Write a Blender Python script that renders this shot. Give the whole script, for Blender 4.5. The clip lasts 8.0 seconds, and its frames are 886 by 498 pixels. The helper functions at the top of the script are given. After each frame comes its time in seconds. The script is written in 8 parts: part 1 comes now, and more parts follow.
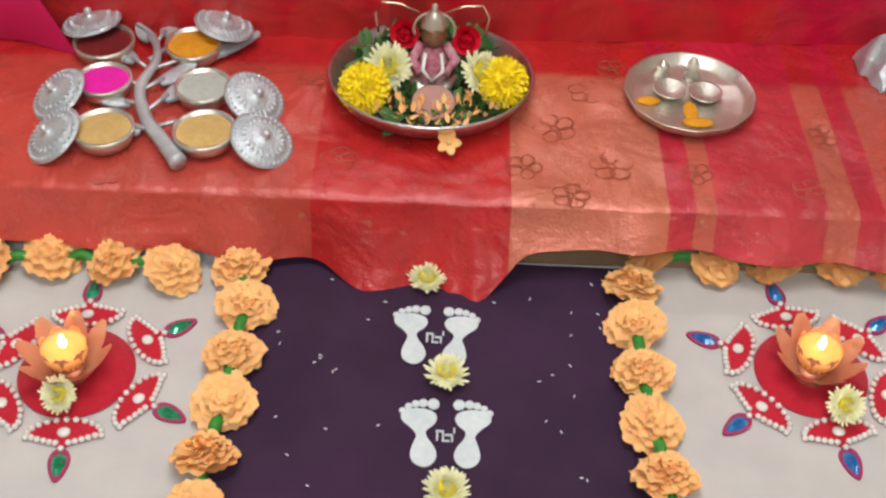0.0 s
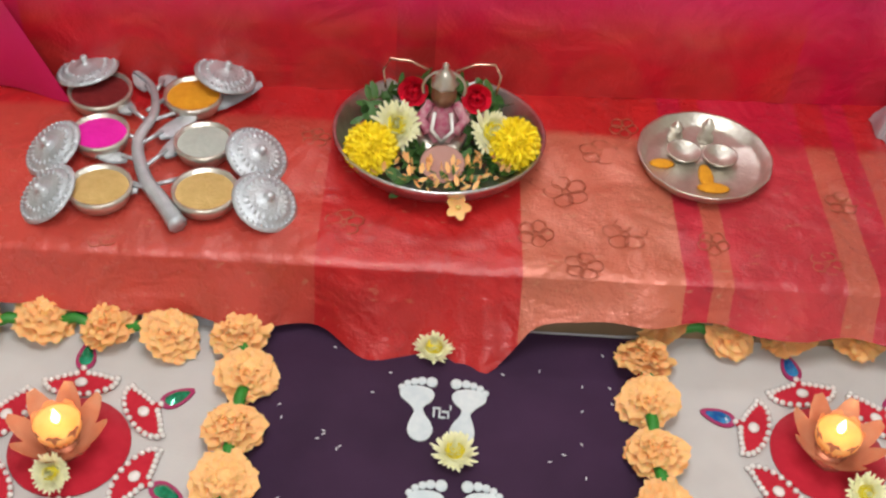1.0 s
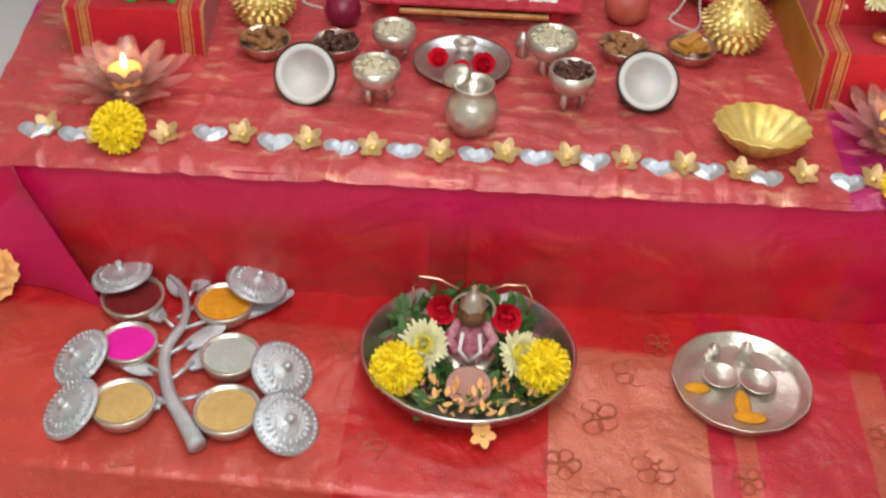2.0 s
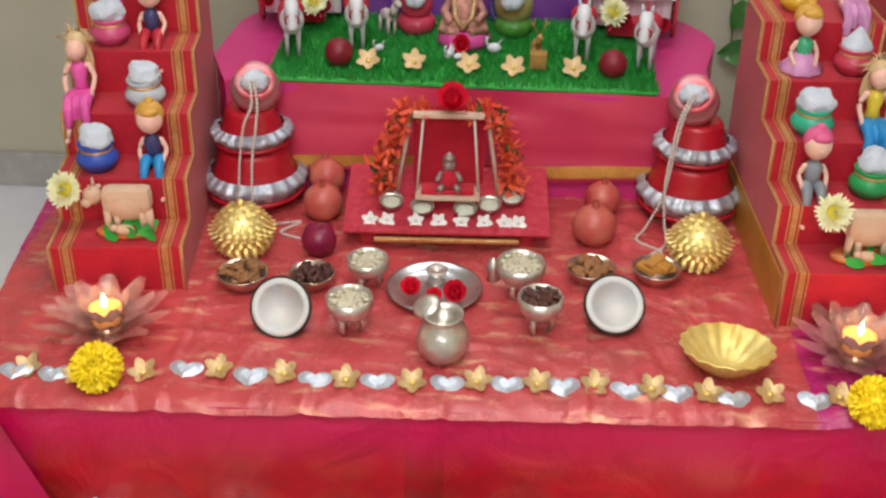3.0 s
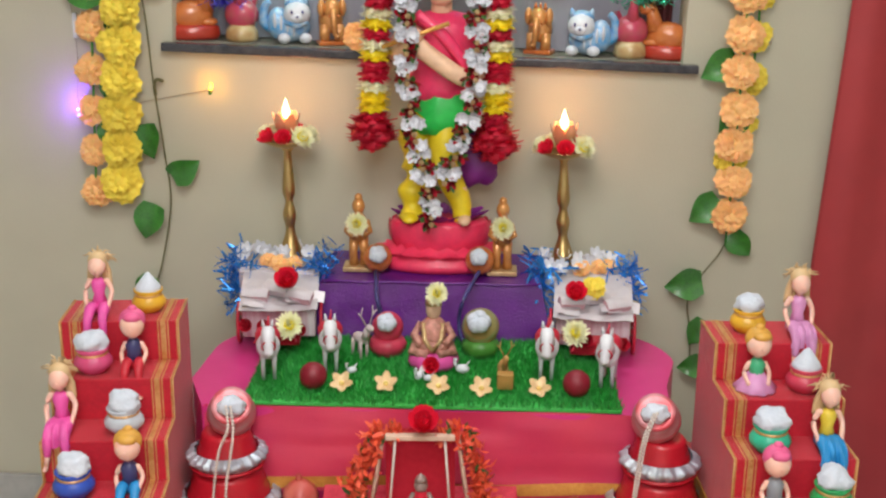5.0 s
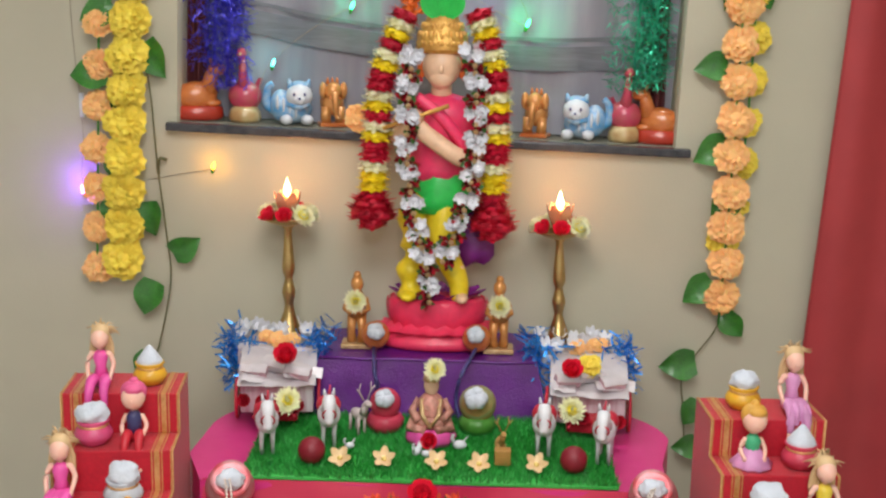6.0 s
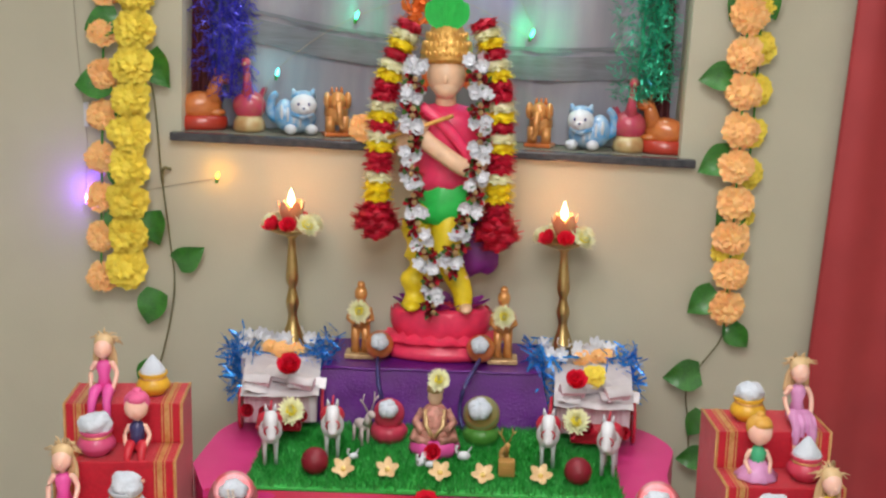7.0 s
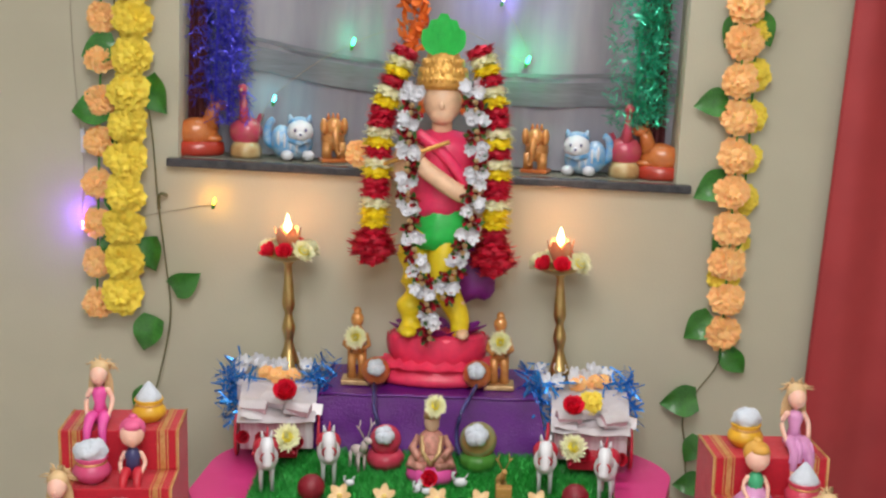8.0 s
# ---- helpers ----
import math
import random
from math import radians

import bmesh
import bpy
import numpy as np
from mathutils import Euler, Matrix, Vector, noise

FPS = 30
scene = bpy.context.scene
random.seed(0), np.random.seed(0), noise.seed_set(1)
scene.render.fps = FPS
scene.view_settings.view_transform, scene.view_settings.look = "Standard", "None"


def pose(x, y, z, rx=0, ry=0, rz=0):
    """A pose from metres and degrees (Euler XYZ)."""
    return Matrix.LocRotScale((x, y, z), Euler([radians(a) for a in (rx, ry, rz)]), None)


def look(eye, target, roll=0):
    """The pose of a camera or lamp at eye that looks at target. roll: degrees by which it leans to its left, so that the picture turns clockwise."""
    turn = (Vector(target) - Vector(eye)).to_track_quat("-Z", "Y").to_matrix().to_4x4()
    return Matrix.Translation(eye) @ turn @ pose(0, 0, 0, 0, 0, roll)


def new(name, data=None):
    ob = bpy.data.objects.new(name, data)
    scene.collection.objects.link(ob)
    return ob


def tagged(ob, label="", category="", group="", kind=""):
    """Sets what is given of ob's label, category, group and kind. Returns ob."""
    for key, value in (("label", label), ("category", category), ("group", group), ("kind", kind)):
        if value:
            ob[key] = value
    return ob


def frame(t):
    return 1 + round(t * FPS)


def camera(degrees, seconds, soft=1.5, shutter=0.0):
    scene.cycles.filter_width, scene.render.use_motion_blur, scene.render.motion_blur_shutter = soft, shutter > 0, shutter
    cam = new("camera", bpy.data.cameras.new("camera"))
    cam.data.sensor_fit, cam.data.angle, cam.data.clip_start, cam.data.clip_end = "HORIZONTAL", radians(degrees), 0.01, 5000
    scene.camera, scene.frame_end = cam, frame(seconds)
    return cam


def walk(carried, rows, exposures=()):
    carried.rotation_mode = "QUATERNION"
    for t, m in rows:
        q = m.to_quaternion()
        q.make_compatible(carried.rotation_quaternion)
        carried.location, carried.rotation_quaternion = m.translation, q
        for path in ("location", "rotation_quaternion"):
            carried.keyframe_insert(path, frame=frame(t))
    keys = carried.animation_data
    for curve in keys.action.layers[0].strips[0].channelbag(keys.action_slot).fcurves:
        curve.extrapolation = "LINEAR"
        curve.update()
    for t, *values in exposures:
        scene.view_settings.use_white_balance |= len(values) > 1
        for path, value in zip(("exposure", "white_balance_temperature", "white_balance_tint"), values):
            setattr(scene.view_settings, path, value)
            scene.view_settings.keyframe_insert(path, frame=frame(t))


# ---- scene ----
cam = camera(41.3, 8.0, soft=2.4)
PATH = [
    (0, (0.063, -3.053, 1.298), (0.075, -1.63, -0.107), 2.6),
    (0.5, (0.013, -2.982, 1.294), (0.087, -1.583, -0.134), 4.2),
    (1, (0.015, -2.938, 1.331), (0.064, -1.519, -0.078), 4.6),
    (1.2, (0.012, -2.913, 1.354), (0.031, -1.468, -0.028), 4.6),
    (2.3, (0.088, -2.781, 1.465), (-0.016, -1.208, 0.234), 2.1),
    (2.5, (0.096, -2.782, 1.479), (-0.009, -1.174, 0.293), 1.5),
    (3, (0.11, -2.784, 1.521), (0.006, -1.07, 0.494), 0.9),
    (3.5, (0.112, -2.794, 1.557), (0.008, -0.997, 0.685), 0.7),
    (4, (0.115, -2.811, 1.58), (0.023, -0.947, 0.861), 0.9),
    (4.5, (0.113, -2.825, 1.591), (0.017, -0.928, 0.965), 0.5),
    (5, (0.112, -2.835, 1.598), (0.041, -0.919, 1.029), 0.6),
    (5.2, (0.107, -2.847, 1.598), (0.049, -0.919, 1.072), 0.9),
    (6.3, (0.084, -2.884, 1.574), (0.032, -0.928, 1.163), 1.3),
    (6.5, (0.087, -2.883, 1.584), (0.029, -0.928, 1.168), 1.4),
    (7, (0.086, -2.875, 1.581), (0.028, -0.918, 1.176), 1.3),
    (7.5, (0.084, -2.875, 1.578), (0.04, -0.914, 1.188), 1.2),
    (8, (0.083, -2.876, 1.584), (0.032, -0.91, 1.22), 1.3),
]
walk(cam, [(t, look(eye, target, roll)) for t, eye, target, roll in PATH],
     exposures=((0, -0.56), (1.2, -0.56), (2.4, -0.54), (3.5, -0.36), (4.5, -0.22), (6.3, -0.26), (8, -0.26)))

# ---- light ----
world = bpy.data.worlds.new("world")
scene.world = world
world.use_nodes = True
world.node_tree.nodes["Background"].inputs[0].default_value = (0.75, 0.82, 0.9, 1)
world.node_tree.nodes["Background"].inputs[1].default_value = 0.03


def area(name, m, sx, sy, watts, colour):
    data = bpy.data.lights.new(name, "AREA")
    data.shape, data.size, data.size_y, data.energy, data.color = "RECTANGLE", sx, sy, watts, colour
    ob = new(name, data)
    ob.matrix_world = m
    return ob


area("wall_tube_glow", look((0.1, -0.16, 2.52), (0.1, -1.0, 0.9)), 1.2, 0.05, 15, (0.95, 0.98, 1.0))
area("ceiling_panel_glow", look((0.0, -2.3, 2.76), (0.0, -2.3, 0)), 1.1, 1.1, 52, (1.0, 0.975, 0.96))
# second panel, out of view, added to brighten the fronts
area("ceiling_panel_glow", look((0.1, -4.1, 2.76), (0.1, -3.2, 0)), 1.1, 1.1, 95, (1.0, 0.975, 0.96))


# ---- materials ----
def mat(name, colour, rough=0.6, metal=0.0, second=None, scale=30.0, mix=0.5, bump=0.0, bscale=None, coat=0.0, sheen=0.0,
        alpha_glass=0.0, glow=None, vary=0.0, stretch=None, sub=0.0):
    """A surface of two colours mixed by coarse and fine noise, with relief."""
    m = bpy.data.materials.new(name)
    m.use_nodes = True
    nt = m.node_tree
    p = nt.nodes["Principled BSDF"]
    L = nt.links.new
    tc = nt.nodes.new("ShaderNodeTexCoord")
    mp = nt.nodes.new("ShaderNodeMapping")
    L(tc.outputs["Object"], mp.inputs["Vector"])
    if stretch:
        mp.inputs["Scale"].default_value = stretch
    n1 = nt.nodes.new("ShaderNodeTexNoise")
    n1.inputs["Scale"].default_value, n1.inputs["Detail"].default_value = scale, 6
    L(mp.outputs[0], n1.inputs["Vector"])
    n2 = nt.nodes.new("ShaderNodeTexNoise")
    n2.inputs["Scale"].default_value, n2.inputs["Detail"].default_value = scale * 0.17, 3
    L(mp.outputs[0], n2.inputs["Vector"])
    add = nt.nodes.new("ShaderNodeMath")
    add.operation = "ADD"
    L(n1.outputs[0], add.inputs[0])
    L(n2.outputs[0], add.inputs[1])
    rng = nt.nodes.new("ShaderNodeMapRange")
    rng.inputs[1].default_value, rng.inputs[2].default_value = 0.75, 1.25
    rng.inputs[3].default_value, rng.inputs[4].default_value = 0.0, 1.0
    L(add.outputs[0], rng.inputs[0])
    mx = nt.nodes.new("ShaderNodeMix")
    mx.data_type = "RGBA"
    c2 = second or tuple(c * (1 - 0.3 * mix) for c in colour)
    mx.inputs[6].default_value = (*colour, 1)
    mx.inputs[7].default_value = (*c2, 1)
    L(rng.outputs[0], mx.inputs[0])
    out = mx.outputs[2]
    if vary:
        oi = nt.nodes.new("ShaderNodeObjectInfo")
        geo = nt.nodes.new("ShaderNodeNewGeometry")
        am = nt.nodes.new("ShaderNodeMath")
        am.operation = "ADD"
        L(oi.outputs["Random"], am.inputs[0])
        L(geo.outputs["Random Per Island"], am.inputs[1])
        r2 = nt.nodes.new("ShaderNodeMapRange")
        r2.inputs[1].default_value, r2.inputs[2].default_value = 0, 2
        r2.inputs[3].default_value, r2.inputs[4].default_value = 1 - vary, 1 + vary
        L(am.outputs[0], r2.inputs[0])
        hv = nt.nodes.new("ShaderNodeHueSaturation")
        L(out, hv.inputs["Color"])
        L(r2.outputs[0], hv.inputs["Value"])
        out = hv.outputs[0]
    L(out, p.inputs["Base Color"])
    rr = nt.nodes.new("ShaderNodeMapRange")
    rr.inputs[3].default_value, rr.inputs[4].default_value = max(0.02, rough * 0.85), min(1, rough * 1.15)
    L(n1.outputs[0], rr.inputs[0])
    L(rr.outputs[0], p.inputs["Roughness"])
    p.inputs["Metallic"].default_value = metal
    p.inputs["Coat Weight"].default_value = coat
    p.inputs["Coat Roughness"].default_value = 0.15
    if sheen:
        p.inputs["Sheen Weight"].default_value = sheen
        p.inputs["Sheen Roughness"].default_value = 0.4
    if sub:
        p.inputs["Subsurface Weight"].default_value = sub
        p.inputs["Subsurface Radius"].default_value = (0.01, 0.005, 0.003)
    if alpha_glass:
        p.inputs["Transmission Weight"].default_value = alpha_glass
    if glow:
        p.inputs["Emission Color"].default_value = (*glow[0], 1)
        p.inputs["Emission Strength"].default_value = glow[1]
    if bump:
        nb = nt.nodes.new("ShaderNodeTexNoise")
        nb.inputs["Scale"].default_value, nb.inputs["Detail"].default_value = bscale or scale * 4, 4
        L(mp.outputs[0], nb.inputs["Vector"])
        b = nt.nodes.new("ShaderNodeBump")
        b.inputs["Strength"].default_value, b.inputs["Distance"].default_value = bump, 0.004
        L(nb.outputs[0], b.inputs["Height"])
        L(b.outputs[0], p.inputs["Normal"])
    return m


def brocade(name, ground, thread, scale, cover, rough=0.34, bands=None, direction="X", shine=0.35, crinkle=0.32, border=None, shot=None):
    """Silk with woven metallic thread: thread shows in fine streaks and worn patches; bands are (from, colour, cover) along one axis."""
    m = mat(name, ground, rough, 0.0, tuple(c * 0.72 for c in ground), 18, 0.5, 0.35, 220, sheen=0.06)
    nt = m.node_tree
    L = nt.links.new
    p = nt.nodes["Principled BSDF"]
    base = p.inputs["Base Color"].links[0].from_socket
    p.inputs["Specular IOR Level"].default_value = shine
    cr = nt.nodes.new("ShaderNodeTexNoise")
    cr.inputs["Scale"].default_value, cr.inputs["Detail"].default_value, cr.inputs["Distortion"].default_value = 8, 3, 0.6
    cb = nt.nodes.new("ShaderNodeBump")
    cb.inputs["Strength"].default_value, cb.inputs["Distance"].default_value = crinkle, 0.03
    L(cr.outputs[0], cb.inputs["Height"])
    fine = p.inputs["Normal"].links[0].from_node
    L(cb.outputs[0], fine.inputs["Normal"])
    tc = nt.nodes.new("ShaderNodeTexCoord")
    mp = nt.nodes.new("ShaderNodeMapping")
    mp.inputs["Scale"].default_value = (1, 3.2, 1) if direction == "X" else (3.2, 1, 1)
    L(tc.outputs["Object"], mp.inputs["Vector"])
    L(tc.outputs["Object"], cr.inputs["Vector"])
    n = nt.nodes.new("ShaderNodeTexNoise")
    n.inputs["Scale"].default_value, n.inputs["Detail"].default_value = scale, 5
    L(mp.outputs[0], n.inputs["Vector"])
    w = nt.nodes.new("ShaderNodeTexWave")
    w.inputs["Scale"].default_value, w.inputs["Distortion"].default_value = 90, 3
    L(tc.outputs["Object"], w.inputs["Vector"])
    r = nt.nodes.new("ShaderNodeMapRange")
    r.inputs[1].default_value, r.inputs[2].default_value = 0.62 - cover * 0.3, 0.78 - cover * 0.3
    L(n.outputs[0], r.inputs[0])
    mul = nt.nodes.new("ShaderNodeMath")
    mul.operation = "MULTIPLY_ADD"
    mul.inputs[1].default_value, mul.inputs[2].default_value = 0.35, 0.65
    L(w.outputs[1], mul.inputs[0])
    k = nt.nodes.new("ShaderNodeMath")
    k.operation = "MULTIPLY"
    L(r.outputs[0], k.inputs[0])
    L(mul.outputs[0], k.inputs[1])
    fac = k.outputs[0]
    if bands:
        sp = nt.nodes.new("ShaderNodeSeparateXYZ")
        L(tc.outputs["Object"], sp.inputs[0])
        mr = nt.nodes.new("ShaderNodeMapRange")
        mr.inputs[1].default_value, mr.inputs[2].default_value = -1, 1
        L(sp.outputs[0 if direction == "X" else 1], mr.inputs[0])
        ra = nt.nodes.new("ShaderNodeValToRGB")
        rb = nt.nodes.new("ShaderNodeValToRGB")
        for ramp, pick in ((ra, 0), (rb, 1)):
            ramp.color_ramp.interpolation = "CONSTANT" if pick else "LINEAR"
            e = ramp.color_ramp.elements
            for i, (at, colour, cov) in enumerate(bands):
                el = e[i] if i < 2 else e.new(0.99)
                el.position = (at + 1) / 2
                el.color = (*colour, 1) if pick == 0 else (cov, cov, cov, 1)
            ramp.color_ramp.interpolation = "CONSTANT"
            L(mr.outputs[0], ramp.inputs[0])
        mg = nt.nodes.new("ShaderNodeMix")
        mg.data_type = "RGBA"
        mg.blend_type = "MULTIPLY"
        mg.inputs[0].default_value = 1
        L(base, mg.inputs[6])
        L(ra.outputs[0], mg.inputs[7])
        base = mg.outputs[2]
        k2 = nt.nodes.new("ShaderNodeMath")
        k2.operation = "ADD"
        k2.use_clamp = True
        L(fac, k2.inputs[0])
        k3 = nt.nodes.new("ShaderNodeMath")
        k3.operation = "MULTIPLY"
        L(rb.outputs[0], k3.inputs[0])
        L(mul.outputs[0], k3.inputs[1])
        L(k3.outputs[0], k2.inputs[1])
        fac = k2.outputs[0]
    if shot:
        # a second weft colour that takes over towards one edge, and faint woven medallions below it
        axis, start, end, weft = shot
        sh = nt.nodes.new("ShaderNodeSeparateXYZ")
        L(tc.outputs["Object"], sh.inputs[0])
        es = nt.nodes.new("ShaderNodeMapRange")
        es.inputs[1].default_value, es.inputs[2].default_value = start, end
        L(sh.outputs[axis], es.inputs[0])
        vo = nt.nodes.new("ShaderNodeTexVoronoi")
        vo.inputs["Scale"].default_value, vo.inputs["Randomness"].default_value = 6.5, 0.15
        L(tc.outputs["Object"], vo.inputs["Vector"])
        ring = nt.nodes.new("ShaderNodeMapRange")
        ring.inputs[1].default_value, ring.inputs[2].default_value = 0.5, 0.4
        ring.inputs[3].default_value, ring.inputs[4].default_value = 0.0, 0.09
        L(vo.outputs["Distance"], ring.inputs[0])
        rm = nt.nodes.new("ShaderNodeMix")
        rm.data_type = "RGBA"
        rm.inputs[7].default_value = (*thread, 1)
        L(ring.outputs[0], rm.inputs[0])
        L(base, rm.inputs[6])
        ws = nt.nodes.new("ShaderNodeMix")
        ws.data_type = "RGBA"
        ws.inputs[7].default_value = (*weft, 1)
        L(es.outputs[0], ws.inputs[0])
        L(rm.outputs[2], ws.inputs[6])
        base = ws.outputs[2]
    if border:
        # the metal thread fades out towards one edge
        axis, start, end = border
        sb = nt.nodes.new("ShaderNodeSeparateXYZ")
        L(tc.outputs["Object"], sb.inputs[0])
        eb = nt.nodes.new("ShaderNodeMapRange")
        eb.inputs[1].default_value, eb.inputs[2].default_value = start, end
        L(sb.outputs[axis], eb.inputs[0])
        kb = nt.nodes.new("ShaderNodeMath")
        kb.operation = "MULTIPLY"
        L(fac, kb.inputs[0])
        L(eb.outputs[0], kb.inputs[1])
        fac = kb.outputs[0]
    mx = nt.nodes.new("ShaderNodeMix")
    mx.data_type = "RGBA"
    mx.inputs[7].default_value = (*thread, 1)
    L(fac, mx.inputs[0])
    L(base, mx.inputs[6])
    L(mx.outputs[2], p.inputs["Base Color"])
    mm = nt.nodes.new("ShaderNodeMath")
    mm.operation = "MULTIPLY"
    mm.inputs[1].default_value = 0.35
    L(fac, mm.inputs[0])
    L(mm.outputs[0], p.inputs["Metallic"])
    return m


RED = (0.62, 0.028, 0.03)
WALL = mat("wall_paint", (0.535, 0.515, 0.395), 0.75, 0, (0.49, 0.475, 0.365), 5, 0.3, 0.12, 160)
WHITE_WALL = mat("white_wall_paint", (0.72, 0.7, 0.66), 0.8, 0, (0.66, 0.65, 0.62), 4, 0.3, 0.1, 120)
FLOOR = mat("polished_floor_tile", (0.74, 0.76, 0.79), 0.22, 0, (0.67, 0.69, 0.73), 6, 0.3, 0.02, 60, coat=0.3)
SKIRT = mat("skirting_tile", (0.46, 0.46, 0.42), 0.3, 0, (0.32, 0.32, 0.3), 20, 0.3)
GRANITE = mat("black_granite", (0.025, 0.028, 0.036), 0.2, 0, (0.07, 0.072, 0.08), 240, 0.5)
CURTAIN_RED = mat("red_curtain_cloth", (0.40, 0.035, 0.04), 0.6, 0, (0.34, 0.03, 0.035), 9, 0.4, 0.25, 400, sheen=0.3)
LACE = mat("grey_net_curtain", (0.33, 0.32, 0.36), 0.7, 0, (0.27, 0.26, 0.31), 12, 0.4, 0.3, 300, sheen=0.3, stretch=(3, 3, 0.4))
BAND_CLOTH = mat("dark_curtain_band", (0.2, 0.21, 0.24), 0.7, 0, (0.14, 0.15, 0.17), 60, 0.4, 0.3, 300, stretch=(0.3, 0.3, 6))
MAT_WHITE = mat("cream_mat_cloth", (0.6, 0.58, 0.565), 0.85, 0, (0.53, 0.51, 0.5), 14, 0.4, 0.3, 500)
CARPET = mat("dark_purple_cloth", (0.044, 0.012, 0.05), 0.88, 0, (0.03, 0.008, 0.035), 10, 0.4, 0.4, 600, sheen=0.05)
BENCH_CLOTH = brocade("bench_silk", (0.6, 0.02, 0.024), (0.7, 0.32, 0.19), 40, -0.12, 0.27, shine=0.65, crinkle=0.6, border=(1, -1.445, -1.462), bands=[
    (-1.0, (1, 1, 1), 0.2), (-0.13, (0.95, 0.6, 0.7), 0.03), (0.165, (1, 1, 0.9), 0.6), (0.405, (1.0, 0.6, 1.9), 0.06),
    (0.44, (1, 0.9, 1), 0.42), (0.475, (1.0, 0.7, 2.0), 0.1), (0.64, (0.95, 0.8, 1), 0.4), (0.68, (1.0, 0.6, 1.9), 0.06), (0.72, (1, 0.9, 1), 0.3)])
TABLE_CLOTH = brocade("table_silk", (0.57, 0.04, 0.068), (0.8, 0.38, 0.24), 13, 0.2, 0.27, shine=0.6, crinkle=0.55, bands=[
    (-1.0, (0.95, 0.3, 2.6), 0.0), (-0.785, (1, 0.9, 0.9), 0.12), (0.595, (0.95, 0.35, 2.6), 0.02), (0.75, (1, 0.9, 1), 0.1)])
# The darker strip near x 0 puts the pleat's shade into the colour.
SKIRT_CLOTH = brocade("table_skirt_silk", (0.64, 0.006, 0.024), (0.62, 0.2, 0.08), 9, -0.4, 0.3, shine=0.5, crinkle=0.5, shot=(2, 0.26, 0.33, (0.6, 0.004, 0.085)), bands=[
    (-1.0, (1, 0.6, 3.2), 0.0), (-0.62, (1, 1, 1), 0.03), (-0.035, (0.75, 0.8, 0.8), 0.0), (0.03, (1, 1, 1.1), 0.03), (0.62, (1, 0.7, 2.2), 0.0)])
CORNER_SILK = mat("magenta_shot_silk", (0.62, 0.012, 0.14), 0.34, 0, (0.56, 0.006, 0.06), 7, 0.5, 0.25, 260, sheen=0.1)
TIER_TOP = mat("pink_satin", (0.7, 0.045, 0.25), 0.36, 0, (0.6, 0.03, 0.19), 9, 0.4, 0.2, 300)
TIER_FRONT = mat("coral_satin", (0.66, 0.055, 0.11), 0.3, 0, (0.55, 0.03, 0.1), 8, 0.4, 0.2, 300)
GOLD_BORDER = mat("gold_zari_border", (0.66, 0.33, 0.06), 0.45, 0.3, (0.55, 0.22, 0.04), 120, 0.5, 0.4, 600)
PURPLE = mat("purple_satin", (0.14, 0.012, 0.25), 0.34, 0, (0.07, 0.008, 0.13), 12, 0.5, 0.35, 200)


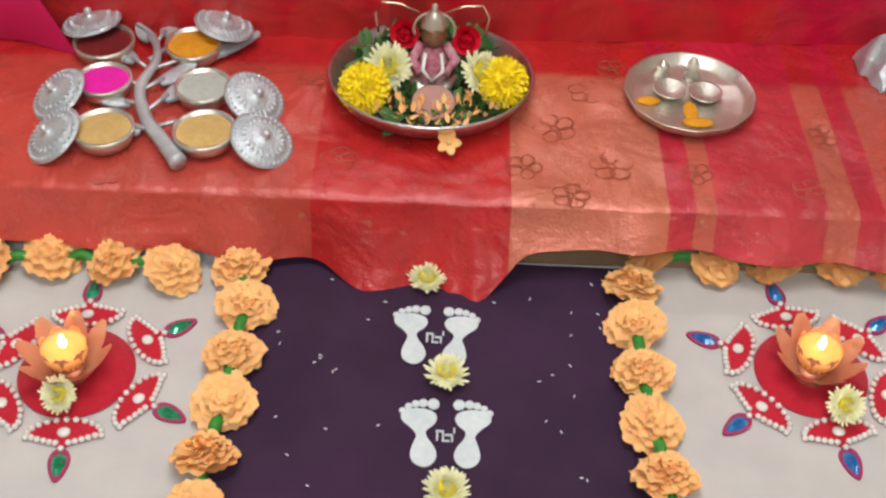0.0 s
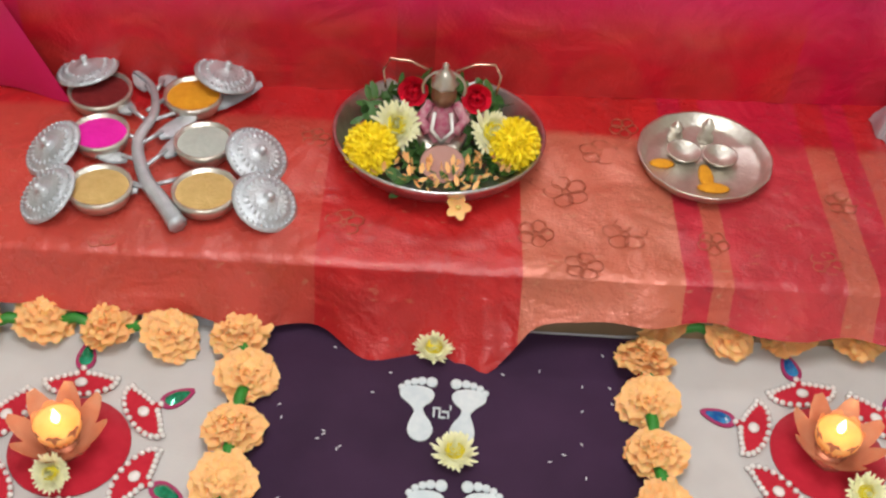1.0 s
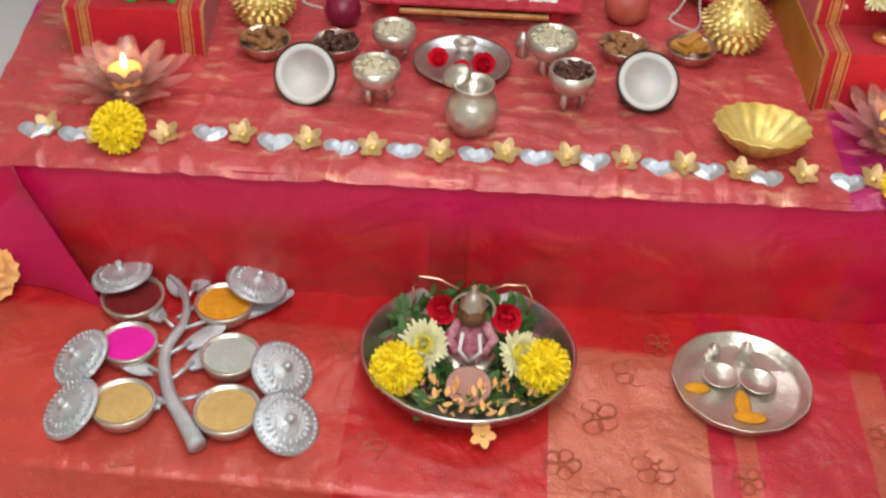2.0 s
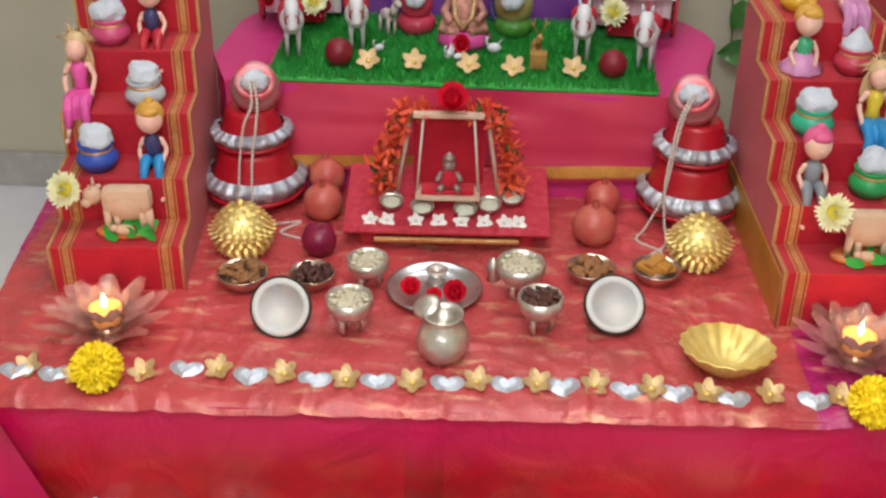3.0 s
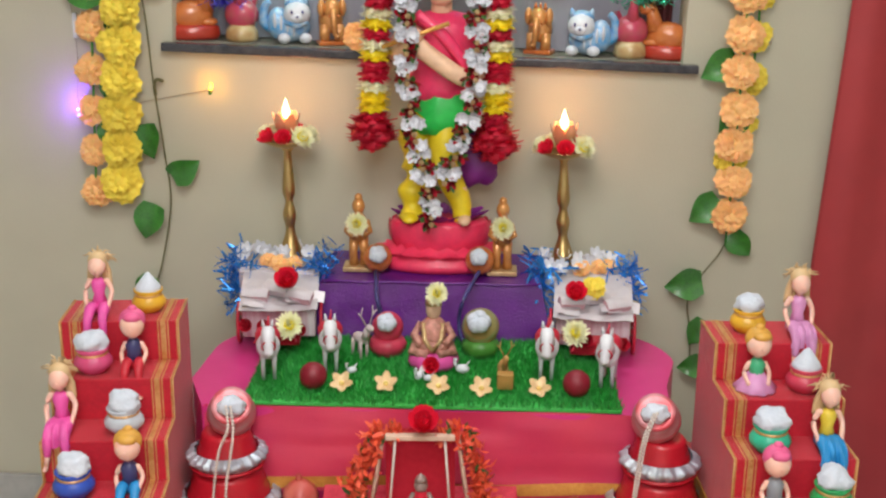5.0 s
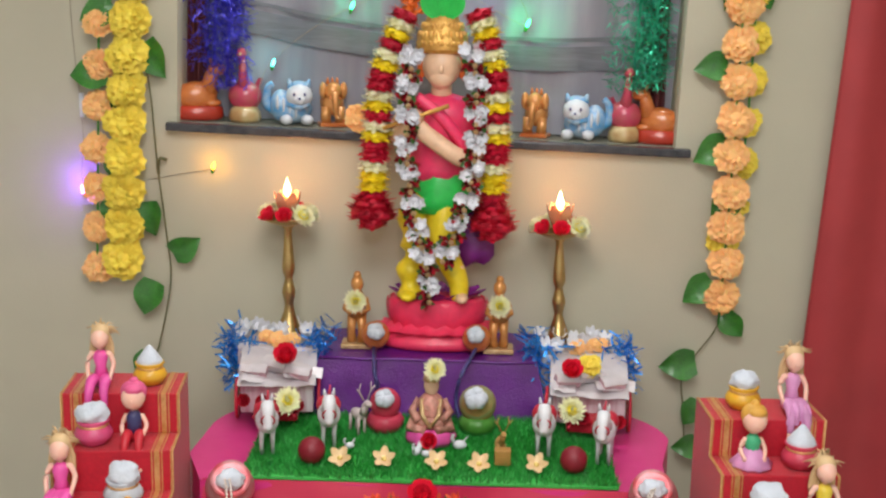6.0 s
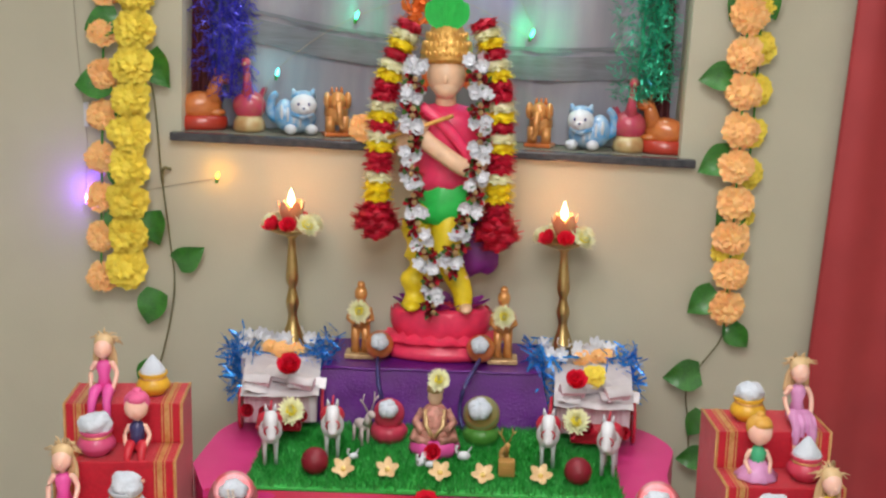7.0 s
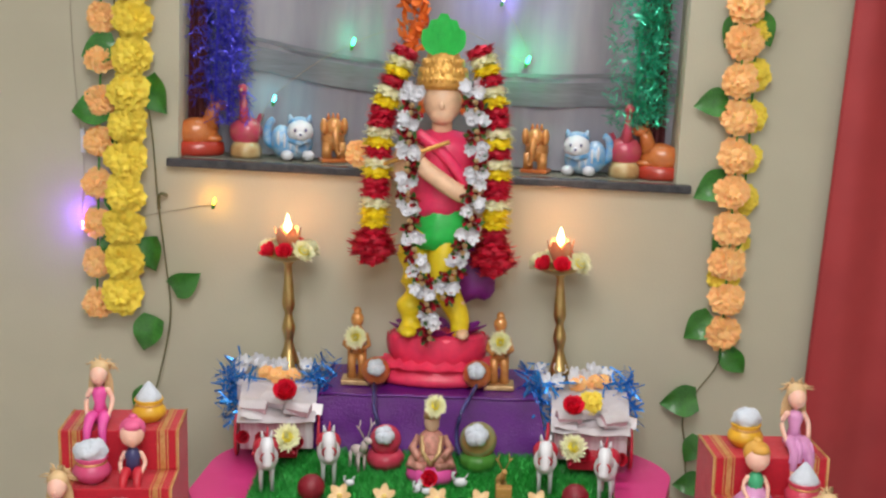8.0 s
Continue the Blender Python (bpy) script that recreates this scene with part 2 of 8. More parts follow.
# ---- mesh helpers ----
class Shape:
    """Vertices, faces, and for each face a smooth flag and a material slot."""

    def __init__(self):
        self.v, self.f, self.s, self.k = [], [], [], []

    def add(self, verts, faces, m=None, smooth=True, slot=0):
        o = len(self.v)
        self.v += [tuple(m @ Vector(p)) if m else tuple(p) for p in verts]
        self.f += [tuple(i + o for i in q) for q in faces]
        self.s += [smooth] * len(faces)
        self.k += [slot] * len(faces)
        return self

    def box(self, x0, x1, y0, y1, z0, z1, m=None, slot=0, bev=0.0):
        b = min(bev, 0.45 * min(x1 - x0, y1 - y0, z1 - z0))
        if b <= 0:
            vs = [(x, y, z) for x in (x0, x1) for y in (y0, y1) for z in (z0, z1)]
            return self.add(vs, [(0, 1, 3, 2), (4, 6, 7, 5), (0, 4, 5, 1), (2, 3, 7, 6), (0, 2, 6, 4), (1, 5, 7, 3)], m, False, slot)
        bm = bmesh.new()
        bmesh.ops.create_cube(bm, size=1, matrix=Matrix.Translation(((x0 + x1) / 2, (y0 + y1) / 2, (z0 + z1) / 2)) @ Matrix.Diagonal((x1 - x0, y1 - y0, z1 - z0, 1)))
        bmesh.ops.bevel(bm, geom=bm.edges[:], offset=b, segments=2, affect="EDGES", profile=0.6)
        bm.verts.index_update()
        vs, fs = [p.co.copy() for p in bm.verts], [[q.index for q in g.verts] for g in bm.faces]
        bm.free()
        return self.add(vs, fs, m, False, slot)

    def lathe(self, prof, n=24, m=None, slot=0, wob=0, wamp=0.0, smooth=True):
        """prof: (radius, z); wob, wamp: flutes round the axis."""
        vs, fs = [], []
        for r, z in prof:
            for i in range(n):
                a = 2 * math.pi * i / n
                q = r * (1 + wamp * math.cos(wob * a)) if wob else r
                vs.append((q * math.cos(a), q * math.sin(a), z))
        for j in range(len(prof) - 1):
            for i in range(n):
                k = (i + 1) % n
                fs.append((j * n + i, j * n + k, (j + 1) * n + k, (j + 1) * n + i))
        if prof[0][0] > 1e-5:
            fs.append(tuple(range(n))[::-1])
        if prof[-1][0] > 1e-5:
            fs.append(tuple((len(prof) - 1) * n + i for i in range(n)))
        return self.add(vs, fs, m, smooth, slot)

    def ball(self, c, r, n=14, slot=0, m=None):
        rx, ry, rz = r if isinstance(r, tuple) else (r, r, r)
        h = max(4, n // 2)
        prof = [(max(1e-6, math.sin(math.pi * i / h)), -math.cos(math.pi * i / h)) for i in range(h + 1)]
        t = Matrix.Translation(c) @ Matrix.Diagonal((rx, ry, rz, 1))
        return self.lathe(prof, n, (m @ t) if m else t, slot)

    def tube(self, pts, r, n=6, slot=0, m=None, closed=False):
        pts = [Vector(p) for p in pts]
        c = len(pts)
        vs, fs = [], []
        side = Vector((0.31, 0.17, 0.93))
        for i, p in enumerate(pts):
            a, b = pts[(i - 1) % c if closed else max(0, i - 1)], pts[(i + 1) % c if closed else min(c - 1, i + 1)]
            d = (b - a).normalized()
            u = d.cross(side)
            if u.length < 0.05:
                u = d.cross(Vector((1, 0, 0)))
            u.normalize()
            w = d.cross(u)
            q = r[i] if isinstance(r, (list, tuple)) else r
            for j in range(n):
                an = 2 * math.pi * j / n
                vs.append(p + (u * math.cos(an) + w * math.sin(an)) * q)
        for i in range(c if closed else c - 1):
            k = (i + 1) % c
            for j in range(n):
                l = (j + 1) % n
                fs.append((i * n + j, i * n + l, k * n + l, k * n + j))
        if not closed:
            fs += [tuple(range(n))[::-1], tuple((c - 1) * n + j for j in range(n))]
        return self.add(vs, fs, m, True, slot)

    def grid(self, fn, nu, nv, slot=0, m=None, smooth=True):
        vs = [fn(i / nu, j / nv) for i in range(nu + 1) for j in range(nv + 1)]
        fs = [(i * (nv + 1) + j, (i + 1) * (nv + 1) + j, (i + 1) * (nv + 1) + j + 1, i * (nv + 1) + j + 1) for i in range(nu) for j in range(nv)]
        return self.add(vs, fs, m, smooth, slot)

    def plate(self, outline, z0, z1, m=None, slot=0):
        """A flat piece with an outline in x, y and a thickness."""
        n = len(outline)
        vs = [(x, y, z0) for x, y in outline] + [(x, y, z1) for x, y in outline]
        fs = [tuple(range(n))[::-1], tuple(range(n, 2 * n))] + [(i, (i + 1) % n, n + (i + 1) % n, n + i) for i in range(n)]
        return self.add(vs, fs, m, False, slot)

    def mesh(self, name, mats):
        me = bpy.data.meshes.new(name)
        me.from_pydata(self.v, [], self.f)
        me.polygons.foreach_set("use_smooth", self.s)
        me.polygons.foreach_set("material_index", self.k)
        for q in mats if isinstance(mats, (list, tuple)) else [mats]:
            me.materials.append(q)
        me.update()
        return me


def solid(name, shape, mats, m=None, label="", category="", group="", kind=""):
    ob = new(name, shape.mesh(name, mats))
    if m:
        ob.matrix_world = m
    return tagged(ob, label, category, group, kind)


def thing(name, m, label, category, group="", kind=""):
    ob = new(name)
    ob.empty_display_size = 0.02
    ob.matrix_world = m
    return tagged(ob, label, category, group, kind)


def part(name, shape, mats, parent, label="", m=None, kind=""):
    ob = new(name, shape if isinstance(shape, bpy.types.Mesh) else shape.mesh(name, mats))
    ob.parent = parent
    if m:
        ob.matrix_local = m
    return tagged(ob, label, kind=kind)


def wav(x, y, k=1.0, seed=0.0):
    return noise.noise(Vector((x * k + seed, y * k, seed * 0.7)))


def curve(pts, n=8):
    out = []
    c = len(pts)
    for i in range(c - 1):
        p = [Vector(pts[min(max(i + k, 0), c - 1)]) for k in (-1, 0, 1, 2)]
        for j in range(n):
            t = j / n
            out.append(0.5 * (2 * p[1] + (p[2] - p[0]) * t + (2 * p[0] - 5 * p[1] + 4 * p[2] - p[3]) * t * t + (3 * p[1] - p[0] - 3 * p[2] + p[3]) * t ** 3))
    return out + [Vector(pts[-1])]


def lump(sh, c, r, seed):
    """A soft uneven lump, as of cotton wool."""
    def g(u, v):
        a, b = 2 * math.pi * u, math.pi * v
        d = Vector((math.sin(b) * math.cos(a), math.sin(b) * math.sin(a), -math.cos(b)))
        k = 1 + 0.32 * noise.noise(d * 1.7 + Vector((seed, 0, 0))) + 0.12 * noise.noise(d * 4.5 + Vector((0, seed, 0)))
        return (c[0] + d.x * r[0] * k, c[1] + d.y * r[1] * k, c[2] + d.z * r[2] * k)
    sh.grid(g, 22, 12)


# ---- the room ----
BENCH, TABLE, TIER = 0.13, 0.38, 0.61
ROOM_L, ROOM_R, ROOM_B, ROOM_H = -2.6, 2.2, -5.6, 2.85
s = Shape().box(ROOM_L - 0.15, ROOM_R + 0.15, ROOM_B - 0.15, 0.3, -0.12, 0)
solid("floor", s, FLOOR, None, "pale polished stone tile floor", "floor", kind="structure")
# Ceiling and outer walls are out of view, added to bounce light.
s = Shape().box(ROOM_L - 0.15, ROOM_R + 0.15, ROOM_B - 0.15, 0.3, ROOM_H, ROOM_H + 0.12)
solid("ceiling", s, WHITE_WALL, None, "unseen white ceiling added to bounce light", "ceiling", kind="structure")
s = Shape().box(ROOM_L - 0.15, ROOM_L, ROOM_B, 0.3, 0, ROOM_H)
solid("unseen_wall_west", s, WALL, None, "unseen beige side wall added to bounce light", "wall", kind="structure")
s = Shape().box(ROOM_R, ROOM_R + 0.15, ROOM_B, 0.3, 0, ROOM_H)
solid("unseen_wall_east", s, WALL, None, "unseen beige side wall added to bounce light", "wall", kind="structure")
s = Shape().box(ROOM_L, ROOM_R, ROOM_B - 0.15, ROOM_B, 0, ROOM_H)
solid("unseen_wall_south", s, WHITE_WALL, None, "unseen pale wall added to bounce light", "wall", kind="structure")

# back wall with a window recess that goes through it; the opening leans a little
WL, WR, WB, WT = -0.652, 0.575, 1.247, 2.12
LEAN = pose(-0.04, 0, WB, 0, 1.6, 0)


def tilted(x, z):
    p = LEAN @ Vector((x + 0.04, 0, z - WB))
    return p.x, p.z


c = [tilted(WL, WB), tilted(WR, WB), tilted(WR, WT), tilted(WL, WT)]
o = [(ROOM_L, 0), (ROOM_R, 0), (ROOM_R, ROOM_H), (ROOM_L, ROOM_H)]
vs = [(x, 0, z) for x, z in o + c] + [(x, 0.23, z) for x, z in o + c]
fs = [(i, (i + 1) % 4, 4 + (i + 1) % 4, 4 + i) for i in range(4)]
fs += [(8 + i, 12 + i, 12 + (i + 1) % 4, 8 + (i + 1) % 4) for i in range(4)]
fs += [(4 + i, 4 + (i + 1) % 4, 12 + (i + 1) % 4, 12 + i) for i in range(4)]
solid("wall_north", Shape().add(vs, fs, None, False), WALL, None, "beige painted wall with a curtained window recess", "wall", kind="structure")
s = Shape().box(ROOM_L, 0.85, -0.014, -0.001, 0, 0.1, None, 0, 0.003)
solid("baseboard", s, SKIRT, None, "grey tile skirting along the wall", "baseboard", kind="structure")

window = thing("window_1", LEAN, "window recess with a black granite sill and net curtain", "window", kind="structure")
s = Shape().box(WL + 0.018, WR + 0.075, -0.03, 0.2, -0.021, 0.0, None, 0, 0.004)
part("window_sill", s, GRANITE, window, "black granite sill")
s = Shape()
for x0, x1 in ((WL + 0.041, WL + 0.075), (WR + 0.005, WR + 0.039)):
    s.box(x0, x1, 0.15, 0.19, 0, WT - WB, None, 0, 0.003)
s.box(WL + 0.075, WR + 0.005, 0.15, 0.19, WT - WB - 0.05, WT - WB, None, 0, 0.003)
part("window_frame", s, mat("dark_wood_frame", (0.07, 0.05, 0.045), 0.5, 0, (0.04, 0.03, 0.03), 40, 0.5), window, "dark wooden window frame")
# Hidden panel added to close the opening behind the curtain.
solid("recess_backing", Shape().box(-0.9, 0.9, 0.235, 0.26, 1.0, 2.4), mat("window_backing", (0.3, 0.3, 0.32), 0.8), None,
      "unseen backing panel behind the net curtain", "shutter", kind="structure")


def net(u, v):
    x = WL + 0.06 + u * (WR - WL - 0.06)
    return (x + 0.04, 0.125 + 0.012 * math.sin(u * 47 + wav(u * 5, v) * 3) + 0.006 * wav(u * 20, v * 3, 1, 3), 0.004 + v * (WT - WB - 0.02))


cur = thing("net_curtain", LEAN, "pale grey net curtain with dark woven bands behind the statue", "curtain")
part("cloth", Shape().grid(net, 140, 12), LACE, cur)


def netband(z0, z1):
    def g(u, v):
        p = net(u, 0)
        return (p[0], p[1] - 0.014, z0 + (z1 - z0) * v - 0.05 * u + 0.05 * (2 * u - 1) ** 2)
    return g


part("woven_band", Shape().grid(netband(0.19, 0.25), 120, 2), BAND_CLOTH, cur, "dark woven stripe")
part("woven_band", Shape().grid(netband(0.262, 0.272), 120, 1), BAND_CLOTH, cur, "dark woven stripe")


# red curtain beside the shrine, leaning a little inwards at the floor
def drape(u, v):
    z = 2.55 * v
    x0 = 0.88 + 0.0475 * z
    return (x0 + u * (1.75 - x0), -0.035 - 0.02 * math.sin(u * 22 + 0.6 * v) - 0.01 * wav(u * 4, v * 2, 1, 5) - 0.05 * u, z)


s = Shape().grid(drape, 90, 20)
ob = solid("red_curtain", s, CURTAIN_RED, None, "plain dark red cloth curtain hanging over the wall", "curtain")
md = ob.modifiers.new("thick", "SOLIDIFY")
md.thickness = 0.003

# ---- supports ----
# low bench under its silk cloth
s = Shape().box(-0.95, 0.86, -1.765, -1.315, 0.0, BENCH - 0.004, None, 0, 0.006)
solid("low_bench", s, mat("plain_wood", (0.3, 0.2, 0.12), 0.6, 0, None, 30, 0.5), None, "low wooden bench hidden under red silk", "bench")


def bench_cloth(u, v):
    x = -1.0 + 1.92 * u
    hem = 0.03 + 0.018 * wav(x, 0, 3, 2) + 0.02 * max(0, math.cos((x + 0.62) * 7))
    tongue = math.exp(-((x - 0.045) / 0.13) ** 6)
    hem = hem * (1 - tongue) + 0.006 * tongue
    if x > 0.14:
        hem += 0.03 * min(1, (x - 0.14) / 0.05)
    L1 = 0.49
    if v < 0.6:
        t = v / 0.6
        y, z = -1.285 - L1 * t, BENCH + 0.003
        z += 0.004 * wav(x, y, 9, 1) + 0.003 * wav(x, y, 24, 4) + 0.004 * abs(wav(x * 3 + y, y * 0.5, 5, 14)) ** 0.5
    else:
        t = (v - 0.6) / 0.4
        y = -1.775 - 0.012 * math.sin(t * math.pi / 2) - (0.02 + 0.03 * tongue) * t * t + 0.012 * wav(x, 0, 12, 8) * t + 0.007 * math.sin(x * 31) * t - 0.012 * t * math.exp(-((x - 0.125) / 0.018) ** 2) - 0.008 * t * math.exp(-((x - 0.085) / 0.012) ** 2)
        z = BENCH + 0.003 - (BENCH - hem) * t
        z -= 0.002
    return (x, y, z)


s = Shape().grid(bench_cloth, 170, 50)
ob = solid("bench_cloth", s, BENCH_CLOTH, None, "red and gold brocade silk cloth draped over the low bench", "cloth")

# table and its silk
s = Shape().box(-0.735, 0.86, -1.31, -0.35, 0.0, TABLE - 0.004, None, 0, 0.006)
solid("low_table", s, mat("plain_wood_dark", (0.22, 0.14, 0.09), 0.6, 0, None, 30, 0.5), None, "low wide table hidden under red silk", "table")


def table_front(x):
    """The front edge of the silk, a little askew."""
    return -1.372 + 0.046 * x


def table_left(y):
    return -0.817 + 0.115 * max(0.0, -0.7 - y)


def table_top(u, v):
    back, front = -0.3, table_front(0)
    y = front + (back - front) * v
    left = table_left(y)
    x = left + (0.875 - left) * u
    y += (table_front(x) - front) * (1 - v)
    z = TABLE + 0.003 + 0.003 * wav(x, y, 8, 2) + 0.0025 * wav(x, y, 22, 6) + 0.003 * abs(wav(x * 3, y * 0.7, 7, 11)) ** 0.5
    # pressed fold lines and short crinkles between them
    bend = x + 0.012 * wav(x, y, 3, 21)
    for line in (-0.63, -0.41, -0.19, 0.03, 0.25, 0.47, 0.69):
        z += 0.0035 * math.exp(-((bend - line) / 0.008) ** 2)
    z += 0.004 * math.exp(-((y + 0.012 * wav(x, 0, 3, 5) + 1.2) / 0.009) ** 2) * (0.5 + wav(x, 0, 4, 8))
    z += 0.0045 * (1 - abs(wav(x, y, 14, 31))) ** 6 * (0.5 + wav(x, y, 5, 17))
    e = max(0, (table_front(x) + 0.03 - y) / 0.03)
    return (x, y, z - 0.016 * e * e)


s = Shape().grid(table_top, 330, 200)
solid("table_cloth", s, TABLE_CLOTH, None, "salmon and gold brocade silk spread over the low table", "cloth")


def skirt(u, v):
    x = -0.75 - 0.05 * v + (1.65 + 0.05 * v) * u
    zb = BENCH + 0.004 if -0.98 < x < 0.9 else 0.03
    z = TABLE - 0.004 - (TABLE - 0.004 - zb) * v
    fold = 0.012 * math.sin(x * 17 + 2 * wav(x, 0, 2, 3)) + 0.012 * wav(x, v, 6, 9)
    fold += 0.006 * (1 - abs(wav(x + 0.3 * v, v * 0.4, 9, 41))) ** 5
    pleat = 0.014 * math.exp(-((x - 0.0) / 0.03) ** 2)
    return (x, table_front(x) + 0.008 - 0.008 * math.sin(v * 3) + (0.02 * v + 0.012) * fold * 30 * 0.05 - pleat * v, z)


s = Shape().grid(skirt, 180, 24)
solid("table_skirt", s, SKIRT_CLOTH, None, "dark red silk cloth hanging down the table front", "cloth")


def side_skirt(u, v):
    y = -1.385 + 1.1 * u
    z = TABLE - 0.002 - (TABLE - 0.06) * v
    return (table_left(y) - 0.003 - 0.05 * v - 0.012 * math.sin(y * 26) * v - (0.1 * v * (1 - u / 0.2) if u < 0.2 else 0) - 0.03 * v, y, z)


s = Shape().grid(side_skirt, 60, 12)
solid("table_side_cloth", s, TIER_TOP, None, "magenta silk hanging down the table end", "cloth")

def corner_drape(u, v):
    top = Vector((-0.748, -1.2, 0)).lerp(Vector((-0.662, -1.418, 0)), u)
    low = Vector((-0.985, -1.26, 0)).lerp(Vector((-0.545, -1.45, 0)), u)
    p = top.lerp(low, v)
    puff = 0.05 * math.sin(math.pi * u) * math.sin(math.pi * min(1, v * 0.8))
    fold = 0.014 * math.sin(u * 11 + 2 * v) * v * math.sin(math.pi * u)
    return (p.x - puff * 0.5 - fold, p.y - puff - fold, TABLE - 0.006 - (TABLE - BENCH - 0.012) * v)


solid("corner_drape", Shape().grid(corner_drape, 40, 24), CORNER_SILK, None, "magenta silk gathered at the table corner", "cloth")

# upper tier: a round-ended stand under pink satin
def tier_outline(n=40):
    pts = []
    for i in range(n + 1):
        a = math.pi * i / n
        pts.append((0.52 * math.cos(a), -0.36 + 0.3 * math.sin(a)))
    return [(0.475, -0.66), (0.485, -0.5)] + pts[:] + [(-0.53, -0.52), (-0.475, -0.66)]


prof = [(x + 0.02, y) for x, y in tier_outline()]
s = Shape().plate(prof, 0.36, TIER)
tier = thing("upper_stand", pose(0, 0, 0), "round-ended stand covered in pink and coral satin on the table", "stand")
part("satin_cover", s, TIER_TOP, tier, "pink satin top")


def tier_front(u, v):
    x = -0.45 + (0.945 - 0.12 * v) * u
    z = TIER + 0.004 - (TIER - TABLE - 0.048) * v
    return (x, -0.662 - 0.016 * v - 0.009 * math.sin(x * 13 + 2 * wav(x, 0, 3, 6)) * v + 0.009 * wav(x, v, 5, 4), z - 0.006 * math.sin(x * 9) * v)


part("front_cloth", Shape().grid(tier_front, 80, 14), TIER_FRONT, tier, "coral satin front cloth")


def tier_border(u, v):
    p = tier_front(u, 0.82 + 0.13 * v)
    return (p[0], p[1] - 0.002, p[2])


part("gold_border", Shape().grid(tier_border, 80, 2), GOLD_BORDER, tier, "gold woven border")

# purple plinth: a box wrapped in satin, flaring a little at the foot
plinth = thing("purple_plinth", pose(-0.012, 0, 0), "box plinth wrapped in dark purple satin", "plinth")
part("front_cloth", Shape().grid(lambda u, v: (-0.255 + 0.51 * u + (u - 0.5) * 0.06 * (1 - v) + 0.003 * wav(u * 20, v), -0.255 - 0.03 * (1 - v) + 0.006 * wav(u * 9, v * 2, 1, 3) * (1 - v), TIER + 0.003 + 0.137 * v), 50, 10), PURPLE, plinth)
part("top_cloth", Shape().grid(lambda u, v: (-0.255 + 0.51 * u, -0.255 + 0.245 * v, TIER + 0.14 + 0.002 * wav(u * 9, v * 5) * math.sin(math.pi * u) * math.sin(math.pi * v)), 40, 12), PURPLE, plinth)
for sx in (-1, 1):
    part("side_cloth", Shape().grid(lambda u, v: (sx * (0.255 + 0.03 * (1 - v)), -0.255 - 0.03 * (1 - v) * (1 - u) + 0.245 * u, TIER + 0.003 + 0.137 * v), 10, 10), PURPLE, plinth)
part("hem_fold", Shape().tube([(-0.254 + 0.0508 * k, -0.2565, TIER + 0.139 + 0.0015 * math.sin(k * 2.1)) for k in range(11)], 0.0035, 8), PURPLE, plinth, "rolled satin edge")


# ---- more materials ----
PEACH = mat("peach_petals", (1.0, 0.53, 0.2), 0.7, 0, (1.0, 0.58, 0.25), 60, 0.5, 0.05, 400, vary=0.05, sub=0.5)
YELLOW_CREPE = mat("yellow_petals", (0.9, 0.73, 0.09), 0.7, 0, (0.85, 0.64, 0.06), 60, 0.5, 0.2, 400, vary=0.12, sub=0.1)
MUM_YELLOW = mat("yellow_chrysanthemum", (1.0, 0.82, 0.02), 0.6, 0, (0.96, 0.74, 0.015), 60, 0.4, vary=0.15)
MUM_CREAM = mat("cream_chrysanthemum", (0.92, 0.91, 0.68), 0.6, 0, (0.9, 0.9, 0.55), 60, 0.4, vary=0.12)
MUM_HEART = mat("yellow_flower_heart", (0.95, 0.8, 0.03), 0.7, 0, (0.88, 0.72, 0.03), 200, 0.5, 0.5)
ROSE_RED = mat("red_petals", (0.84, 0.01, 0.05), 0.55, 0, (0.7, 0.008, 0.035), 60, 0.5, vary=0.15)
ROSE_DARK = mat("crimson_petals", (0.52, 0.006, 0.03), 0.6, 0, (0.42, 0.005, 0.02), 60, 0.5, vary=0.2)
WHITE_PETAL = mat("white_petals", (0.78, 0.79, 0.82), 0.6, 0, (0.7, 0.72, 0.78), 50, 0.4, vary=0.06)
GREEN_STEM = mat("green_tape", (0.035, 0.28, 0.03), 0.5, 0, (0.03, 0.2, 0.025), 80, 0.5)
LEAF = mat("green_leaf", (0.05, 0.27, 0.03), 0.35, 0, (0.025, 0.15, 0.02), 22, 0.5, 0.3, 90, vary=0.25, coat=0.4)
HERB = mat("dark_green_herb", (0.04, 0.1, 0.025), 0.55, 0, (0.06, 0.16, 0.03), 60, 0.5, vary=0.35)
STEEL = mat("stainless_steel", (0.8, 0.81, 0.83), 0.3, 1.0, (0.55, 0.56, 0.58), 60, 0.4)
SILVER = mat("worn_silver", (0.78, 0.76, 0.7), 0.36, 0.85, (0.58, 0.54, 0.46), 40, 0.5, 0.25, 160)
WHITE_METAL = mat("white_metal", (0.68, 0.72, 0.76), 0.36, 0.5, (0.5, 0.54, 0.58), 60, 0.5, 0.5, 260)
GOLD = mat("bright_gold_plating", (0.92, 0.78, 0.32), 0.42, 0.6, (0.8, 0.58, 0.14), 60, 0.4, 0.15, 200)
BRASS = mat("old_brass", (0.62, 0.45, 0.2), 0.3, 1.0, (0.48, 0.33, 0.13), 40, 0.5, 0.15, 100)
COPPER = mat("rose_gold_leafing", (0.72, 0.44, 0.33), 0.25, 0.8, (0.6, 0.34, 0.24), 40, 0.4)
AMBER = mat("amber_rose_plastic", (0.88, 0.46, 0.27), 0.25, 0.2, (0.74, 0.32, 0.18), 40, 0.4, 0.2, 120, alpha_glass=0.3)
